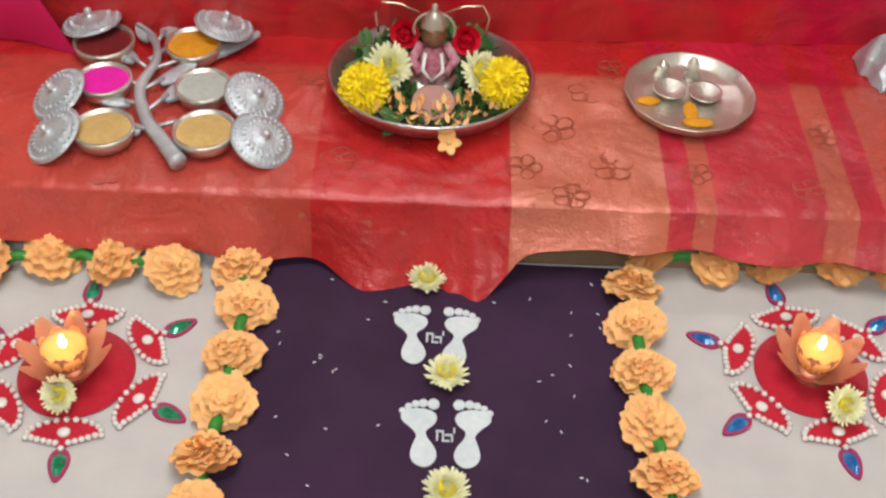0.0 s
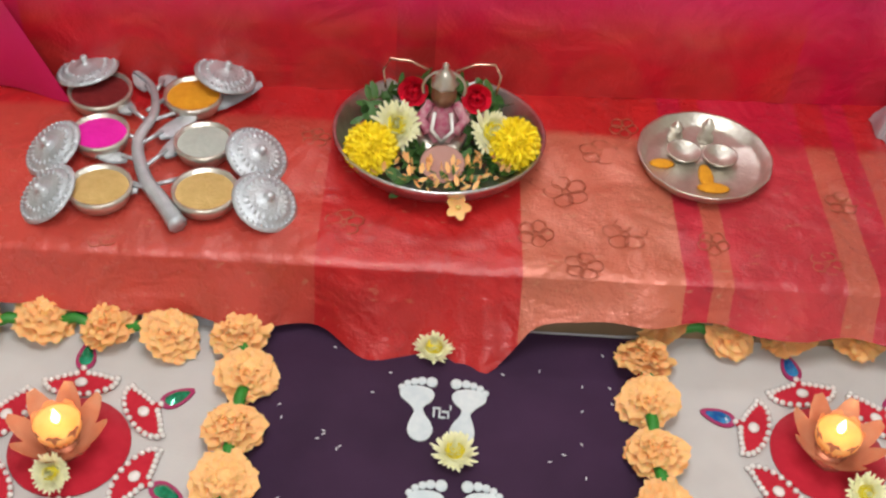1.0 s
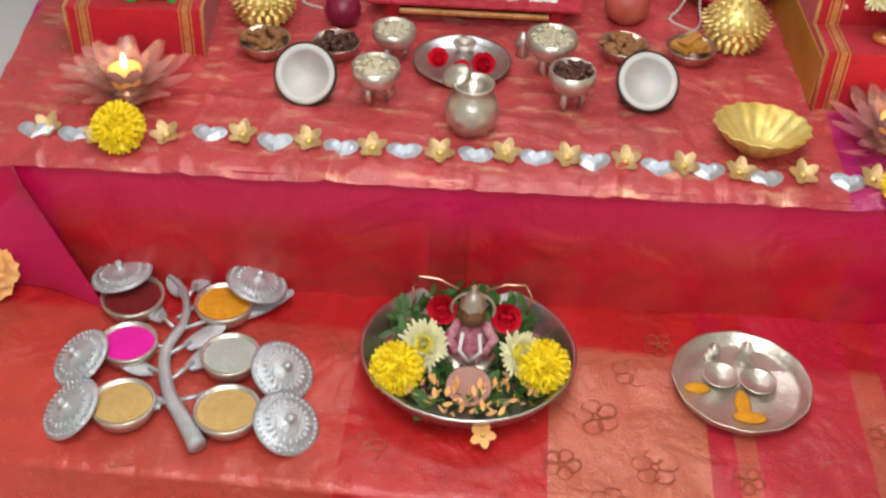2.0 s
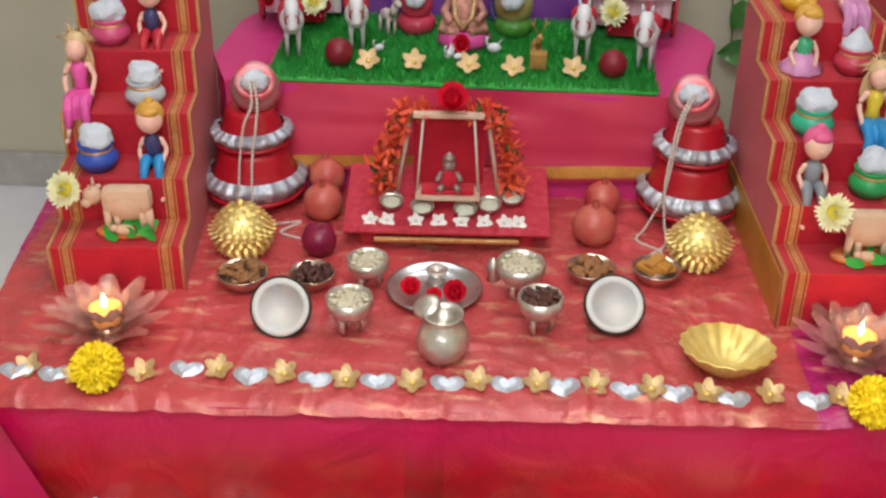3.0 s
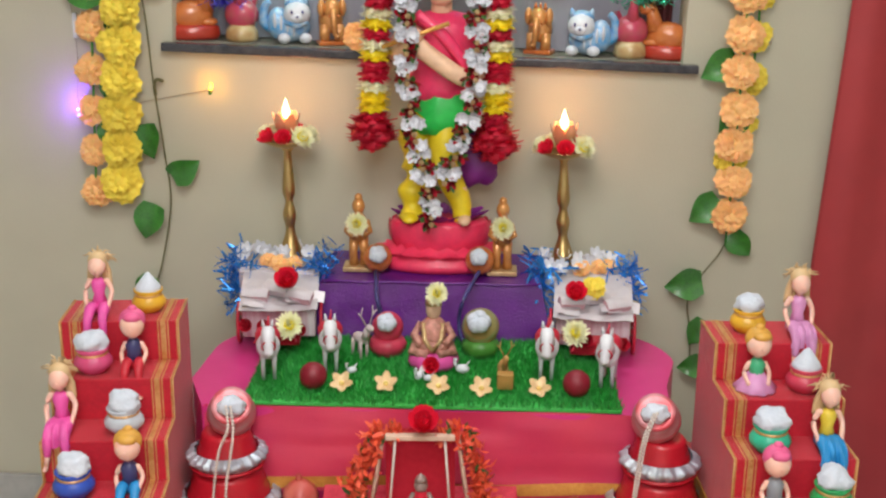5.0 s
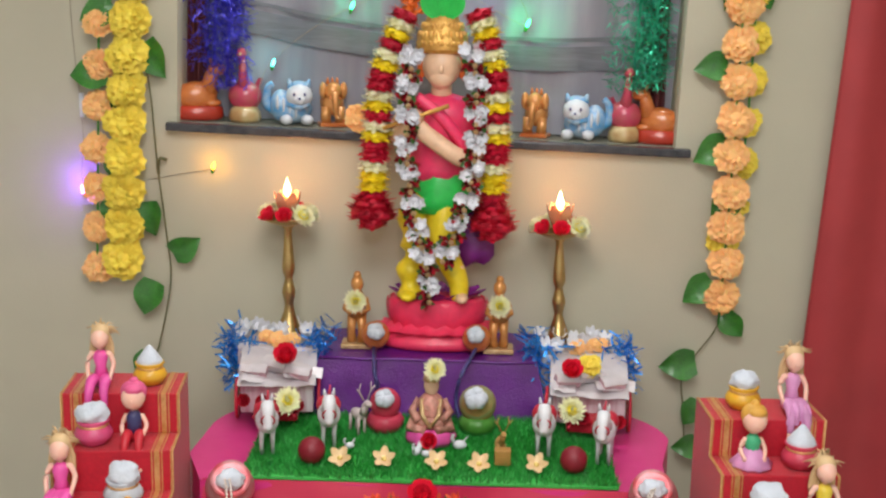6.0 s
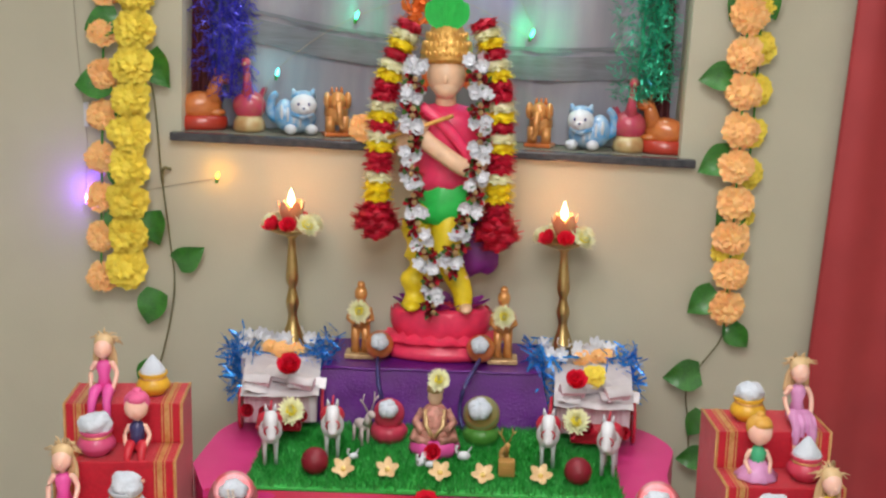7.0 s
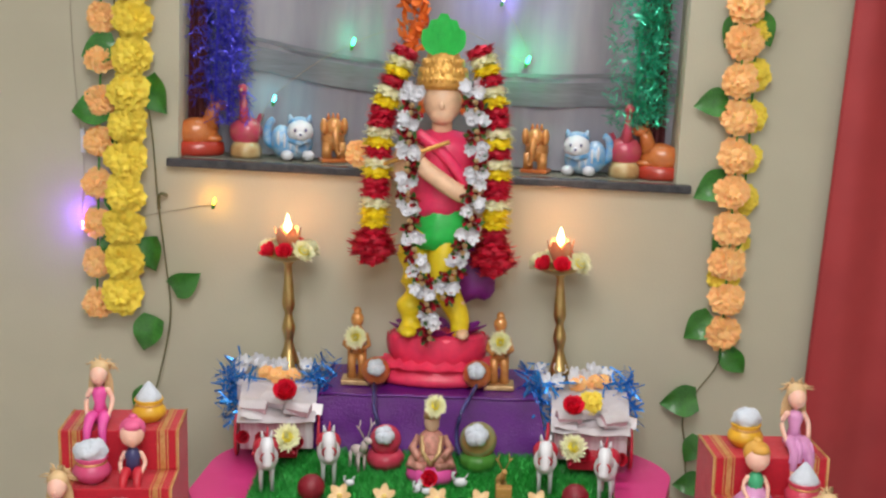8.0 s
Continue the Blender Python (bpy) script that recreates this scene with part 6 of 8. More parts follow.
def doll(m, size, hair, top, skirt, label, kind="slim", hem="sit", wild=False):
    """One plain figure of a toy doll. kind: slim, or kid with a large head; hem: sit with hanging legs, long dress, or standing skirt."""
    s = Shape()
    k = size / 0.12

    def V(*p):
        return tuple(c * k for c in p)

    def R(*p):
        return [c * k for c in p]
    kid_doll = kind == "kid"
    if hem == "stand":
        s.lathe([(0.034 * k, 0), (0.036 * k, 0.004 * k), (0.022 * k, 0.02 * k), (0.01 * k, 0.036 * k)], 22, None, 3, 9, 0.1)
    else:
        s.ball(V(0, 0.002, 0.013), tuple(R(0.0175, 0.016, 0.014)), 14, 3)
        for sx in (-1, 1):
            knee = 0.026 if kid_doll else 0.036
            s.tube(curve([V(sx * 0.008, 0, 0.013), V(sx * 0.011, -knee * 0.7, 0.017), V(sx * 0.012, -knee - 0.008, 0.004), V(sx * 0.014, -knee - 0.012, -0.02)], 4), [q * k for q in (0.0105, 0.0105, 0.0105, 0.01, 0.0098, 0.009, 0.0082, 0.0078, 0.0072, 0.0066, 0.006, 0.0055, 0.005)], 10, 3)
            s.tube([V(sx * 0.0135, -knee - 0.011, -0.014), V(sx * 0.0155, -knee - 0.015, -0.036)], R(0.0048, 0.0034), 8, 0)
            s.ball(V(sx * 0.016, -knee - 0.021, -0.037), tuple(R(0.004, 0.008, 0.0035)), 8, 0)
        if hem == "long":
            s.grid(lambda u, v: V((0.03 + 0.012 * v) * (u - 0.5) * (1 + 0.08 * math.sin(u * 25)), -0.012 - 0.034 * min(1, v * 1.6) - 0.004 * math.sin(u * 19), 0.026 - 0.05 * max(0, v - 0.45) - 0.006 * v), 16, 8, 3)
    if kid_doll:
        s.lathe([(0.014 * k, 0.018 * k), (0.0125 * k, 0.034 * k), (0.0145 * k, 0.048 * k), (0.009 * k, 0.056 * k), (0.005 * k, 0.06 * k)], 16, None, 2)
        s.tube([V(0, 0, 0.056), V(0, 0, 0.066)], 0.0055 * k, 8, 0)
        shoulder, wrist, head, hz = 0.05, 0.02, (0.0215, 0.0205, 0.0235), 0.085
    else:
        s.lathe([(0.0135 * k, 0.018 * k), (0.0088 * k, 0.036 * k), (0.0125 * k, 0.052 * k), (0.0105 * k, 0.06 * k), (0.005 * k, 0.065 * k)], 16, None, 2)
        s.tube([V(0, 0, 0.062), V(0, -0.001, 0.08)], 0.0042 * k, 8, 0)
        shoulder, wrist, head, hz = 0.0605, 0.022, (0.0145, 0.0145, 0.0172), 0.0855
    for sx in (-1, 1):
        s.ball(V(sx * 0.0125, 0, shoulder - 0.002), tuple(R(0.005, 0.005, 0.005)), 8, 0)
        s.tube(curve([V(sx * 0.013, 0, shoulder), V(sx * 0.0215, -0.002, shoulder - 0.018), V(sx * 0.018, -0.016, wrist)], 4), [q * k for q in (0.0046, 0.0046, 0.0045, 0.0043, 0.0042, 0.004, 0.0038, 0.0036, 0.0034)], 8, 0)
        s.ball(V(sx * 0.0175, -0.018, wrist - 0.002), tuple(R(0.0042, 0.0045, 0.005)), 8, 0)
    s.ball(V(0, -0.003, hz), tuple(q * k for q in head), 18, 0)
    s.ball(V(0, -0.003 - head[1], hz - 0.003), tuple(R(0.0022, 0.0026, 0.0024)), 8, 0)
    s.ball(V(0, 0.0035, hz + 0.0075), (head[0] * 1.1 * k, head[1] * 1.02 * k, head[2] * 0.94 * k), 18, 1)
    if kid_doll:
        s.ball(V(0.002, -0.012, hz + 0.0165), tuple(R(0.0165, 0.0115, 0.009)), 12, 1)
        s.ball(V(0.001, 0.004, hz + 0.029), tuple(R(0.0085, 0.0085, 0.006)), 10, 1)
    else:
        for i in range(9):
            a = math.pi * (0.02 + 0.96 * i / 8)
            s.tube(curve([V(0.012 * math.cos(a), 0.005, hz + 0.006), V(0.0165 * math.cos(a), 0.012, hz - 0.014), V(0.0175 * math.cos(a) + 0.002 * (i % 2), 0.012, hz - 0.036)], 3), 0.0036 * k, 6, 1)
    if wild:
        rw = random.Random(int(size * 1e4) + len(label))
        for i in range(26):
            a, b = rw.uniform(0, 3.14), rw.uniform(-0.4, 1.2)
            d = Vector((math.cos(a), rw.uniform(-0.1, 0.7), math.sin(a) + 0.1)).normalized() * rw.uniform(0.022, 0.036)
            s.tube([V(0, 0.006, hz + 0.008), V(d.x * 0.6, 0.006 + d.y * 0.6, hz + 0.008 + d.z * 0.7), V(d.x, 0.006 + d.y, hz + 0.006 + d.z * 0.75 * b)], R(0.0022, 0.0016, 0.0005), 4, 1)
    return solid("doll", s, [SKIN, hair, top, skirt], m, label, "doll", "dolls on the steps")


pot_with_cotton(on_step(ST_L, 0.72, 4, 0.62), 0.034, C_YELLOW, "yellow ribbed pot with a white cotton peak", True)
doll(on_step(ST_L, 0.31, 4, 0.42), 0.142, H_BLOND, D_PINK, D_PINK, "fair-haired toy doll in a pink dress sitting on a step", wild=True)
pot_with_cotton(on_step(ST_L, 0.32, 3, 0.42), 0.037, C_PINK, "pink pot heaped with white cotton")
doll(on_step(ST_L, 0.66, 3, 0.5), 0.13, H_PINK, D_NAVY, D_RED, "pink-haired toy doll in navy and red sitting on a step", "kid")
doll(on_step(ST_L, 0.13, 2, 0.5), 0.148, H_BLOND, D_PINK, D_PINK, "fair-haired toy doll in a long pink dress", "slim", "long", True)
pot_with_cotton(on_step(ST_L, 0.64, 2, 0.42), 0.037, C_WHITE, "pale grey pot heaped with white cotton")
pot_with_cotton(on_step(ST_L, 0.3, 1, 0.45), 0.038, C_BLUE, "deep blue pot heaped with white cotton")
doll(on_step(ST_L, 0.74, 1, 0.5), 0.132, H_GOLD, D_NAVY, D_BLUE, "golden-haired toy doll in dark top and blue trousers", "kid")
pot_with_cotton(on_step(ST_R, 0.34, 4, 0.7), 0.035, C_YELLOW, "yellow ribbed pot heaped with white cotton")
doll(on_step(ST_R, 0.76, 4, 0.55), 0.146, H_BLOND, D_LILAC, D_LILAC, "fair-haired toy doll in a lilac dress sitting on a step", "slim", "long", True)
doll(on_step(ST_R, 0.3, 3, 0.5), 0.13, H_GOLD, D_GREENTOP, D_LILAC, "golden-haired toy doll in green and lilac standing", "kid", "stand")
pot_with_cotton(on_step(ST_R, 0.72, 3, 0.45), 0.036, C_ROSE, "red pot with a white cotton peak", True)
pot_with_cotton(on_step(ST_R, 0.32, 2, 0.4), 0.038, C_TEAL, "bright green pot heaped with white cotton")
doll(on_step(ST_R, 0.8, 2, 0.5), 0.146, H_BLOND, D_YELLOW, D_BLUE, "fair-haired toy doll in yellow top and blue skirt", "slim", "long", True)
doll(on_step(ST_R, 0.27, 1, 0.5), 0.13, H_PINK, D_GREY, D_GREY, "pink-haired toy doll in a grey dress", "kid")
pot_with_cotton(on_step(ST_R, 0.74, 1, 0.5), 0.038, C_GREEN, "green pot heaped with white cotton")


def cow_plaque(m, flip):
    """A plaster cow with a calf on a small oval base: one plain shape."""
    s = Shape()
    s.lathe([(0.052, 0), (0.054, 0.006), (0.05, 0.01), (1e-5, 0.01)], 28, Matrix.Diagonal((1, 0.5, 1, 1)), 2)
    s.ball((0.006, 0, 0.06), (0.044, 0.021, 0.034), 20, 0)
    s.box(-0.036, 0.05, -0.018, 0.018, 0.045, 0.092, None, 0, 0.014)
    s.ball((-0.05, -0.006, 0.078), (0.017, 0.014, 0.017), 14, 0)
    s.ball((-0.06, -0.014, 0.068), (0.01, 0.009, 0.009), 10, 0)
    for x in (-0.028, -0.012, 0.032, 0.044):
        s.tube([(x, -0.008, 0.05), (x, -0.008, 0.008)], 0.007, 8, 0)
    for sx in (-1, 1):
        s.tube([(-0.05, sx * 0.008, 0.09), (-0.052, sx * 0.014, 0.102)], [0.004, 0.0015], 6, 0)
        s.ball((-0.044, sx * 0.016, 0.084), (0.006, 0.007, 0.004), 8, 0)
    for x, z, a in ((-0.02, 0.032, 20), (0.0, 0.036, -15), (0.022, 0.034, 10), (0.036, 0.03, -20), (-0.034, 0.028, -10)):
        petal(s, pose(x, -0.024, z - 0.018, 80, 0, a), 0.03, 0.02, 0.4, 1, 4)
        petal(s, pose(x, -0.024, z - 0.012, 60, 0, a + 90), 0.03, 0.018, 0.4, 1, 4)
    s.ball((0.0, -0.022, 0.018), (0.02, 0.009, 0.01), 12, 0)
    s.ball((-0.016, -0.025, 0.023), (0.008, 0.007, 0.007), 10, 0)
    solid("cow_figurine", s, [PLASTER, GRASS_LEAF, TERRA], m, "cream plaster cow with calf among green leaves", "figurine", "cow figurines on the steps")


GRASS_LEAF = mat("bright_green_paint", (0.03, 0.42, 0.06), 0.45)
cow_plaque(on_step(ST_L, 0.56, 0, 0.5), 1)
cow_plaque(on_step(ST_R, 0.62, 0, 0.5), 1)
mm = on_step(ST_L, 0.18, 0, 0.3).translation
mum(mm.x, mm.y, mm.z + 0.096, 0.034, 60, 0, 0)
mm = on_step(ST_R, 0.3, 0, 0.35).translation
mum(mm.x, mm.y, mm.z + 0.096, 0.035, 60, 0, 40, me=ME_MUM_B)


# ---- upper stand: lawn, carts, horses, idols ----
GT = TIER + 0.024
s = Shape().box(-0.374, 0.394, -0.655, -0.29, TIER + 0.002, TIER + 0.011, None, 0, 0.003)
lawn = thing("grass_mat", pose(0, 0, 0, 0, 0, 0), "bright green artificial grass mat on pink satin", "grass mat")
part("backing", s, GRASS, lawn)
rr = random.Random(31)
s = Shape()
vs, fs = [], []
for i in range(15000):
    x, y = rr.uniform(-0.374, 0.394), rr.uniform(-0.657, -0.29)
    h, w = rr.uniform(0.012, 0.021), rr.uniform(0.0012, 0.002)
    a = rr.uniform(0, 6.283)
    lx, ly = rr.uniform(-0.008, 0.008), rr.uniform(-0.01, 0.006)
    z = TIER + 0.009
    o = len(vs)
    vs += [(x - w * math.cos(a), y - w * math.sin(a), z), (x + w * math.cos(a), y + w * math.sin(a), z), (x + lx * 0.5 + w * 0.7 * math.cos(a), y + ly * 0.5, z + h * 0.6), (x + lx, y + ly, z + h)]
    fs.append((o, o + 1, o + 2, o + 3))
s.add(vs, fs, None, False)
part("grass_blades", s, GRASS, lawn, "dense plastic grass blades", kind="stuff")

for x, y in ((-0.236, -0.598), (0.305, -0.606)):
    th = thing("maroon_ball", pose(x, y, GT - 0.006), "plain dark maroon ball lying on the grass mat", "ball", "maroon balls")
    part("ball", Shape().ball((0, 0, 0.028), 0.0285, 24), MAROON_BALL, th)
PALE_GOLD = mat("pale_gold_cloth", (0.82, 0.62, 0.36), 0.45, 0.2, (0.7, 0.48, 0.24), 90, 0.5, 0.3, 300)
for x, y in ((-0.177, -0.6), (-0.086, -0.596), (0.023, -0.602), (0.111, -0.608), (0.229, -0.602)):
    star_flower(x, y, GT + 0.006, 0.024, 40, rr.uniform(0, 70), PALE_GOLD, "golden cloth flower lying on the grass mat")

HORSE_TRIM = mat("red_harness", (0.55, 0.02, 0.05), 0.5)


def horse(x, y, turn):
    th = thing("toy_horse", pose(x, y, GT - 0.006, 0, 0, turn) @ Matrix.Diagonal((1.22, 1.22, 1.22, 1)), "small white toy horse with red harness on grass", "toy horse", "toy horses")
    s = Shape()
    s.ball((0, 0.018, 0.062), (0.02, 0.036, 0.022), 16)
    s.ball((0, -0.012, 0.064), (0.0205, 0.016, 0.024), 14)
    s.tube([(0, -0.012, 0.068), (0, -0.028, 0.086), (0, -0.034, 0.096)], [0.016, 0.013, 0.011], 12)
    s.tube(curve([(0, -0.032, 0.101), (0, -0.045, 0.09), (0, -0.053, 0.072), (0, -0.054, 0.062)], 4), [0.0105, 0.0115, 0.0115, 0.011, 0.0105, 0.0098, 0.009, 0.0085, 0.0082, 0.0085, 0.0085, 0.0075, 0.005], 12)
    for sx in (-1, 1):
        s.tube([(sx * 0.007, -0.031, 0.106), (sx * 0.0085, -0.031, 0.118)], [0.0038, 0.001], 6)
    part("body", s, WHITE_PAINT, th)
    for sx in (-1, 1):
        for yy, k in ((-0.006, 1), (0.042, -1)):
            part("leg", Shape().tube([(sx * 0.009, yy, 0.058), (sx * 0.0095, yy - 0.003 * k, 0.03), (sx * 0.0095, yy, 0.0)], [0.007, 0.0036, 0.0034], 8), WHITE_PAINT, th)
    part("saddle", Shape().ball((0, 0.018, 0.071), (0.0225, 0.022, 0.019), 14), HORSE_TRIM, th, "red saddle cloth")
    part("bridle", Shape().tube([(0.0115 * math.cos(t), -0.051 - 0.004 * math.sin(t), 0.077 + 0.0105 * math.sin(t)) for t in [0.5236 * k for k in range(12)]], 0.0015, 5, closed=True), HORSE_TRIM, th)
    part("tail", Shape().tube([(0, 0.05, 0.07), (0, 0.062, 0.05), (0, 0.06, 0.03)], [0.004, 0.005, 0.001], 6), WHITE_PAINT, th)
    part("plume", Shape().tube([(0, -0.03, 0.106), (0.002, -0.022, 0.122)], [0.003, 0.001], 6), HORSE_TRIM, th, "red head plume")


for x, y, a in ((-0.337, -0.55, 12), (-0.212, -0.505, 8), (0.247, -0.52, -4), (0.372, -0.55, -12)):
    horse(x, y, a)

PAPER = mat("white_foil_wrap", (0.7, 0.66, 0.68), 0.4, 0.2, (0.5, 0.46, 0.5), 14, 0.6, 0.5, 60)
CART_SIDE = mat("striped_cart_cloth", (0.4, 0.16, 0.22), 0.6, 0, (0.6, 0.55, 0.58), 30, 0.6, stretch=(4, 1, 0.3))
TINSEL_B = mat("blue_tinsel", (0.03, 0.2, 0.75), 0.3, 0.6, (0.05, 0.4, 0.95), 60, 0.5, vary=0.4)
TINSEL_V = mat("violet_tinsel", (0.07, 0.06, 0.7), 0.3, 0.6, (0.15, 0.14, 0.9), 60, 0.5, vary=0.5)
TINSEL_G = mat("green_tinsel", (0.02, 0.4, 0.2), 0.3, 0.6, (0.08, 0.65, 0.42), 60, 0.5, vary=0.5)


def cart(x, y, turn, flip):
    th = thing("toy_cart", pose(x, y, TIER + 0.004, 0, 0, turn), "horse cart box wrapped in white foil with wheels", "toy cart", "toy carts")
    part("box", Shape().box(-0.082, 0.082, -0.02, 0.12, 0.03, 0.1, None, 0, 0.004), CART_SIDE, th, "striped cloth cart body")
    s = Shape().grid(lambda u, v: (-0.088 + 0.176 * u, -0.04 + 0.17 * v, 0.1 + 0.05 * v + 0.004 * wav(u * 6, v * 6, 1, x * 9)), 18, 12)
    roof = part("roof", s, PAPER, th, "crumpled white foil roof")
    for k in range(5):
        part("foil_flap", Shape().grid(lambda u, v: (0.05 * u, 0.03 * v, 0.004 * wav(u * 3, v * 3 + k) + 0.012 * v), 5, 3), PAPER, th, "folded white foil flap", pose(-0.08 + 0.033 * k, -0.035 + 0.03 * (k % 3), 0.112 + 0.006 * (k % 2), 12 * (k % 3), 8, 20 * (k % 2)))
    for sx in (-1, 1):
        w = part("wheel", Shape().tube([(0, 0.045 * math.cos(t), 0.045 * math.sin(t)) for t in [0.2618 * k for k in range(24)]], 0.004, 6, closed=True), HORSE_TRIM, th, "maroon spoked wheel", pose(sx * 0.094, 0.04, 0.046))
        for k in range(4):
            a = math.pi * k / 4
            part("spoke", Shape().tube([(0, 0.044 * math.cos(a), 0.044 * math.sin(a)), (0, -0.044 * math.cos(a), -0.044 * math.sin(a))], 0.0018, 5), CREAM_BEAD, w)
    part("front_seat", Shape().box(-0.05, 0.05, -0.075, -0.02, 0.028, 0.06, None, 0, 0.008), FELT_RED, th, "red padded driver seat")
    for sx in (-1, 1):
        part("shaft", Shape().tube([(sx * 0.03, -0.02, 0.045), (sx * 0.045, -0.13, 0.06)], 0.0028, 6), HORSE_TRIM, th)


PINK_SATIN = mat("pale_pink_foil", (0.75, 0.5, 0.55), 0.35, 0.2, (0.6, 0.34, 0.4), 20, 0.5, 0.5, 60)


def cart_dressing(x, y, seed):
    r2 = random.Random(seed)
    for k in range(3):
        s = Shape().box(-0.028, 0.028, -0.016, 0.016, 0, 0.02, None, 0, 0.004)
        th = thing("foil_packet", pose(x - 0.05 + 0.05 * k, y + 0.0 + 0.02 * r2.random(), TIER + 0.118 + 0.012 * (k % 2), 24, r2.uniform(-8, 8), r2.uniform(-25, 25)), "little packet wrapped in white and pink foil", "packet", "foil packets")
        part("box", s, PAPER if k % 2 else PINK_SATIN, th)
        part("folded_flap", Shape().grid(lambda u, v: (0.062 * (u - 0.5), -0.02 + 0.034 * v, 0.0215 + 0.006 * math.sin(3 * v) + 0.002 * wav(u * 4, v * 4, 1, k)), 8, 5), PAPER, th)
    for k in range(4):
        put("red_flower", ME_ROSE_DARK, facing(x - 0.06 + 0.04 * k, y - 0.075 + 0.01 * r2.random(), TIER + 0.06 + 0.02 * r2.random(), 70, 40 * k), 0.02, "small dark red cloth flower on the cart", "flower", "cart flowers")


cart_dressing(-0.352, -0.33, 3)
cart_dressing(0.357, -0.345, 5)
cart(-0.352, -0.33, 6, 1)
cart(0.357, -0.345, -4, -1)
mum(-0.31, -0.43, GT + 0.064, 0.034, 55, 0, 0)
mum(0.312, -0.43, GT + 0.062, 0.033, 55, 0, 30, me=ME_MUM_B)
put("red_rose", ME_ROSE, facing(-0.326, -0.355, TIER + 0.16, 40, 0), 0.036, "red cloth rose on the cart roof", "flower")
put("red_rose", ME_ROSE, facing(0.314, -0.37, TIER + 0.152, 40, 50), 0.032, "red cloth rose on the cart roof", "flower")
put("yellow_rose", ME_YELLOW[0], pose(0.357, -0.34, TIER + 0.165, 50, 0, 0), 0.028, "yellow cloth rose on the cart roof", "flower")


JAS = Shape()
for k in range(7):
    petal(JAS, pose(0, 0, 0, 0, 0, 51 * k) @ pose(0, 0, 0.1, 0, -rr.uniform(10, 50), 0), 1.0, 0.6, 0.5, 0, 3, 0.3)
JAS.ball((0, 0, 0.15), (0.4, 0.4, 0.3), 8)
ME_JAS = JAS.mesh("white_flower", WHITE_PETAL)


def side_stand(x, seed):
    th = thing("side_plinth", pose(x, -0.125, TIER + 0.004), "white cloth plinth dressed with flowers and blue tinsel", "plinth", "side plinths")
    part("box", Shape().box(-0.09, 0.09, -0.1, 0.085, 0, 0.148, None, 0, 0.006), PAPER, th, "box under crumpled white cloth")
    r2 = random.Random(seed)
    s = Shape()
    for k in range(900):
        e = r2.random()
        px, py = (r2.uniform(-0.12, 0.12), r2.uniform(-0.12, -0.06)) if e < 0.5 else (r2.choice((-1, 1)) * r2.uniform(0.085, 0.13), r2.uniform(-0.12, 0.06))
        pz = r2.uniform(0.05, 0.175)
        if abs(px) < 0.05 and e < 0.5:
            continue
        d = Vector((r2.uniform(-1, 1), r2.uniform(-1, 0.6), r2.uniform(-1, 1))).normalized() * r2.uniform(0.02, 0.042)
        w = Vector((r2.uniform(-1, 1), r2.uniform(-1, 1), r2.uniform(-1, 1))).normalized() * 0.0024
        p = Vector((px, py, pz))
        s.add([p - w, p + w, p + d + w, p + d - w], [(0, 1, 2, 3)], None, False)
    part("tinsel", s, TINSEL_B, th, "shiny blue tinsel fringe", kind="stuff")
    for k in range(10):
        c = (r2.uniform(-0.095, 0.095), r2.uniform(-0.1, 0.03), 0.152 + r2.uniform(0, 0.014))
        kid("white_flower", ME_JAS, th, facing(*c, r2.uniform(20, 60), r2.uniform(0, 90)), 0.027)
    for k in range(4):
        kid("peach_flower", ME_PEACH[k % 3], th, facing(r2.uniform(-0.07, 0.07), r2.uniform(-0.09, -0.03), 0.16, 40, 30 * k), 0.022)


side_stand(-0.375, 4)
side_stand(0.345, 9)


def lamp_stand(x, y, z, h, tilt):
    th = thing("brass_lamp_stand", pose(x, y, z, 0, tilt, 0), "tall turned brass lamp stand with flowers and flame", "oil lamp", "brass lamp stands")
    part("stem", Shape().lathe([(0.031, 0), (0.032, 0.006), (0.029, 0.014), (0.022, 0.035), (0.014, 0.058), (0.0105, h * 0.27), (0.0115, h * 0.3), (0.0155, h * 0.36), (0.0165, h * 0.39), (0.014, h * 0.43), (0.0098, h * 0.49),
                                (0.0095, h * 0.52), (0.014, h * 0.56), (0.0158, h * 0.6), (0.0135, h * 0.7), (0.0105, h * 0.82), (0.009, h * 0.93), (0.02, h - 0.006)], 24), BRASS, th)
    part("dish", Shape().lathe([(0.012, h - 0.012), (0.04, h - 0.004), (0.062, h + 0.008), (0.063, h + 0.011), (0.055, h + 0.009), (1e-5, h + 0.004)], 36), BRASS, th, "shallow brass dish")
    for k in range(7):
        a = 2 * math.pi * k / 7 - math.pi / 2
        o = kid("flower_head", ME_MUM if k % 3 else ME_ROSE, th, pose(0.043 * math.cos(a), 0.043 * math.sin(a), h + 0.008, 0, 0, math.degrees(a) + 90) @ pose(0, 0, 0, 42, 0, 0), 0.034 if k % 3 else 0.028)
    for k in range(6):
        s = Shape()
        petal(s, pose(0, 0, h + 0.012, 0, 0, 60 * k) @ pose(0.012, 0, 0, 0, -54, 0), 0.062, 0.034, 0.3, 0, 4, 0.3)
        part("lotus_petal", s, AMBER, th, "amber lotus cup petal")
    candle(th, h + 0.03, 0.017, 0.03, 0.045)
    glow_lamp(x + math.sin(math.radians(tilt)) * h, y, z + h + 0.09, 0.95)


lamp_stand(-0.357, -0.12, TIER + 0.15, 0.285, -0.5)
lamp_stand(0.3, -0.12, TIER + 0.15, 0.271, -1.5)

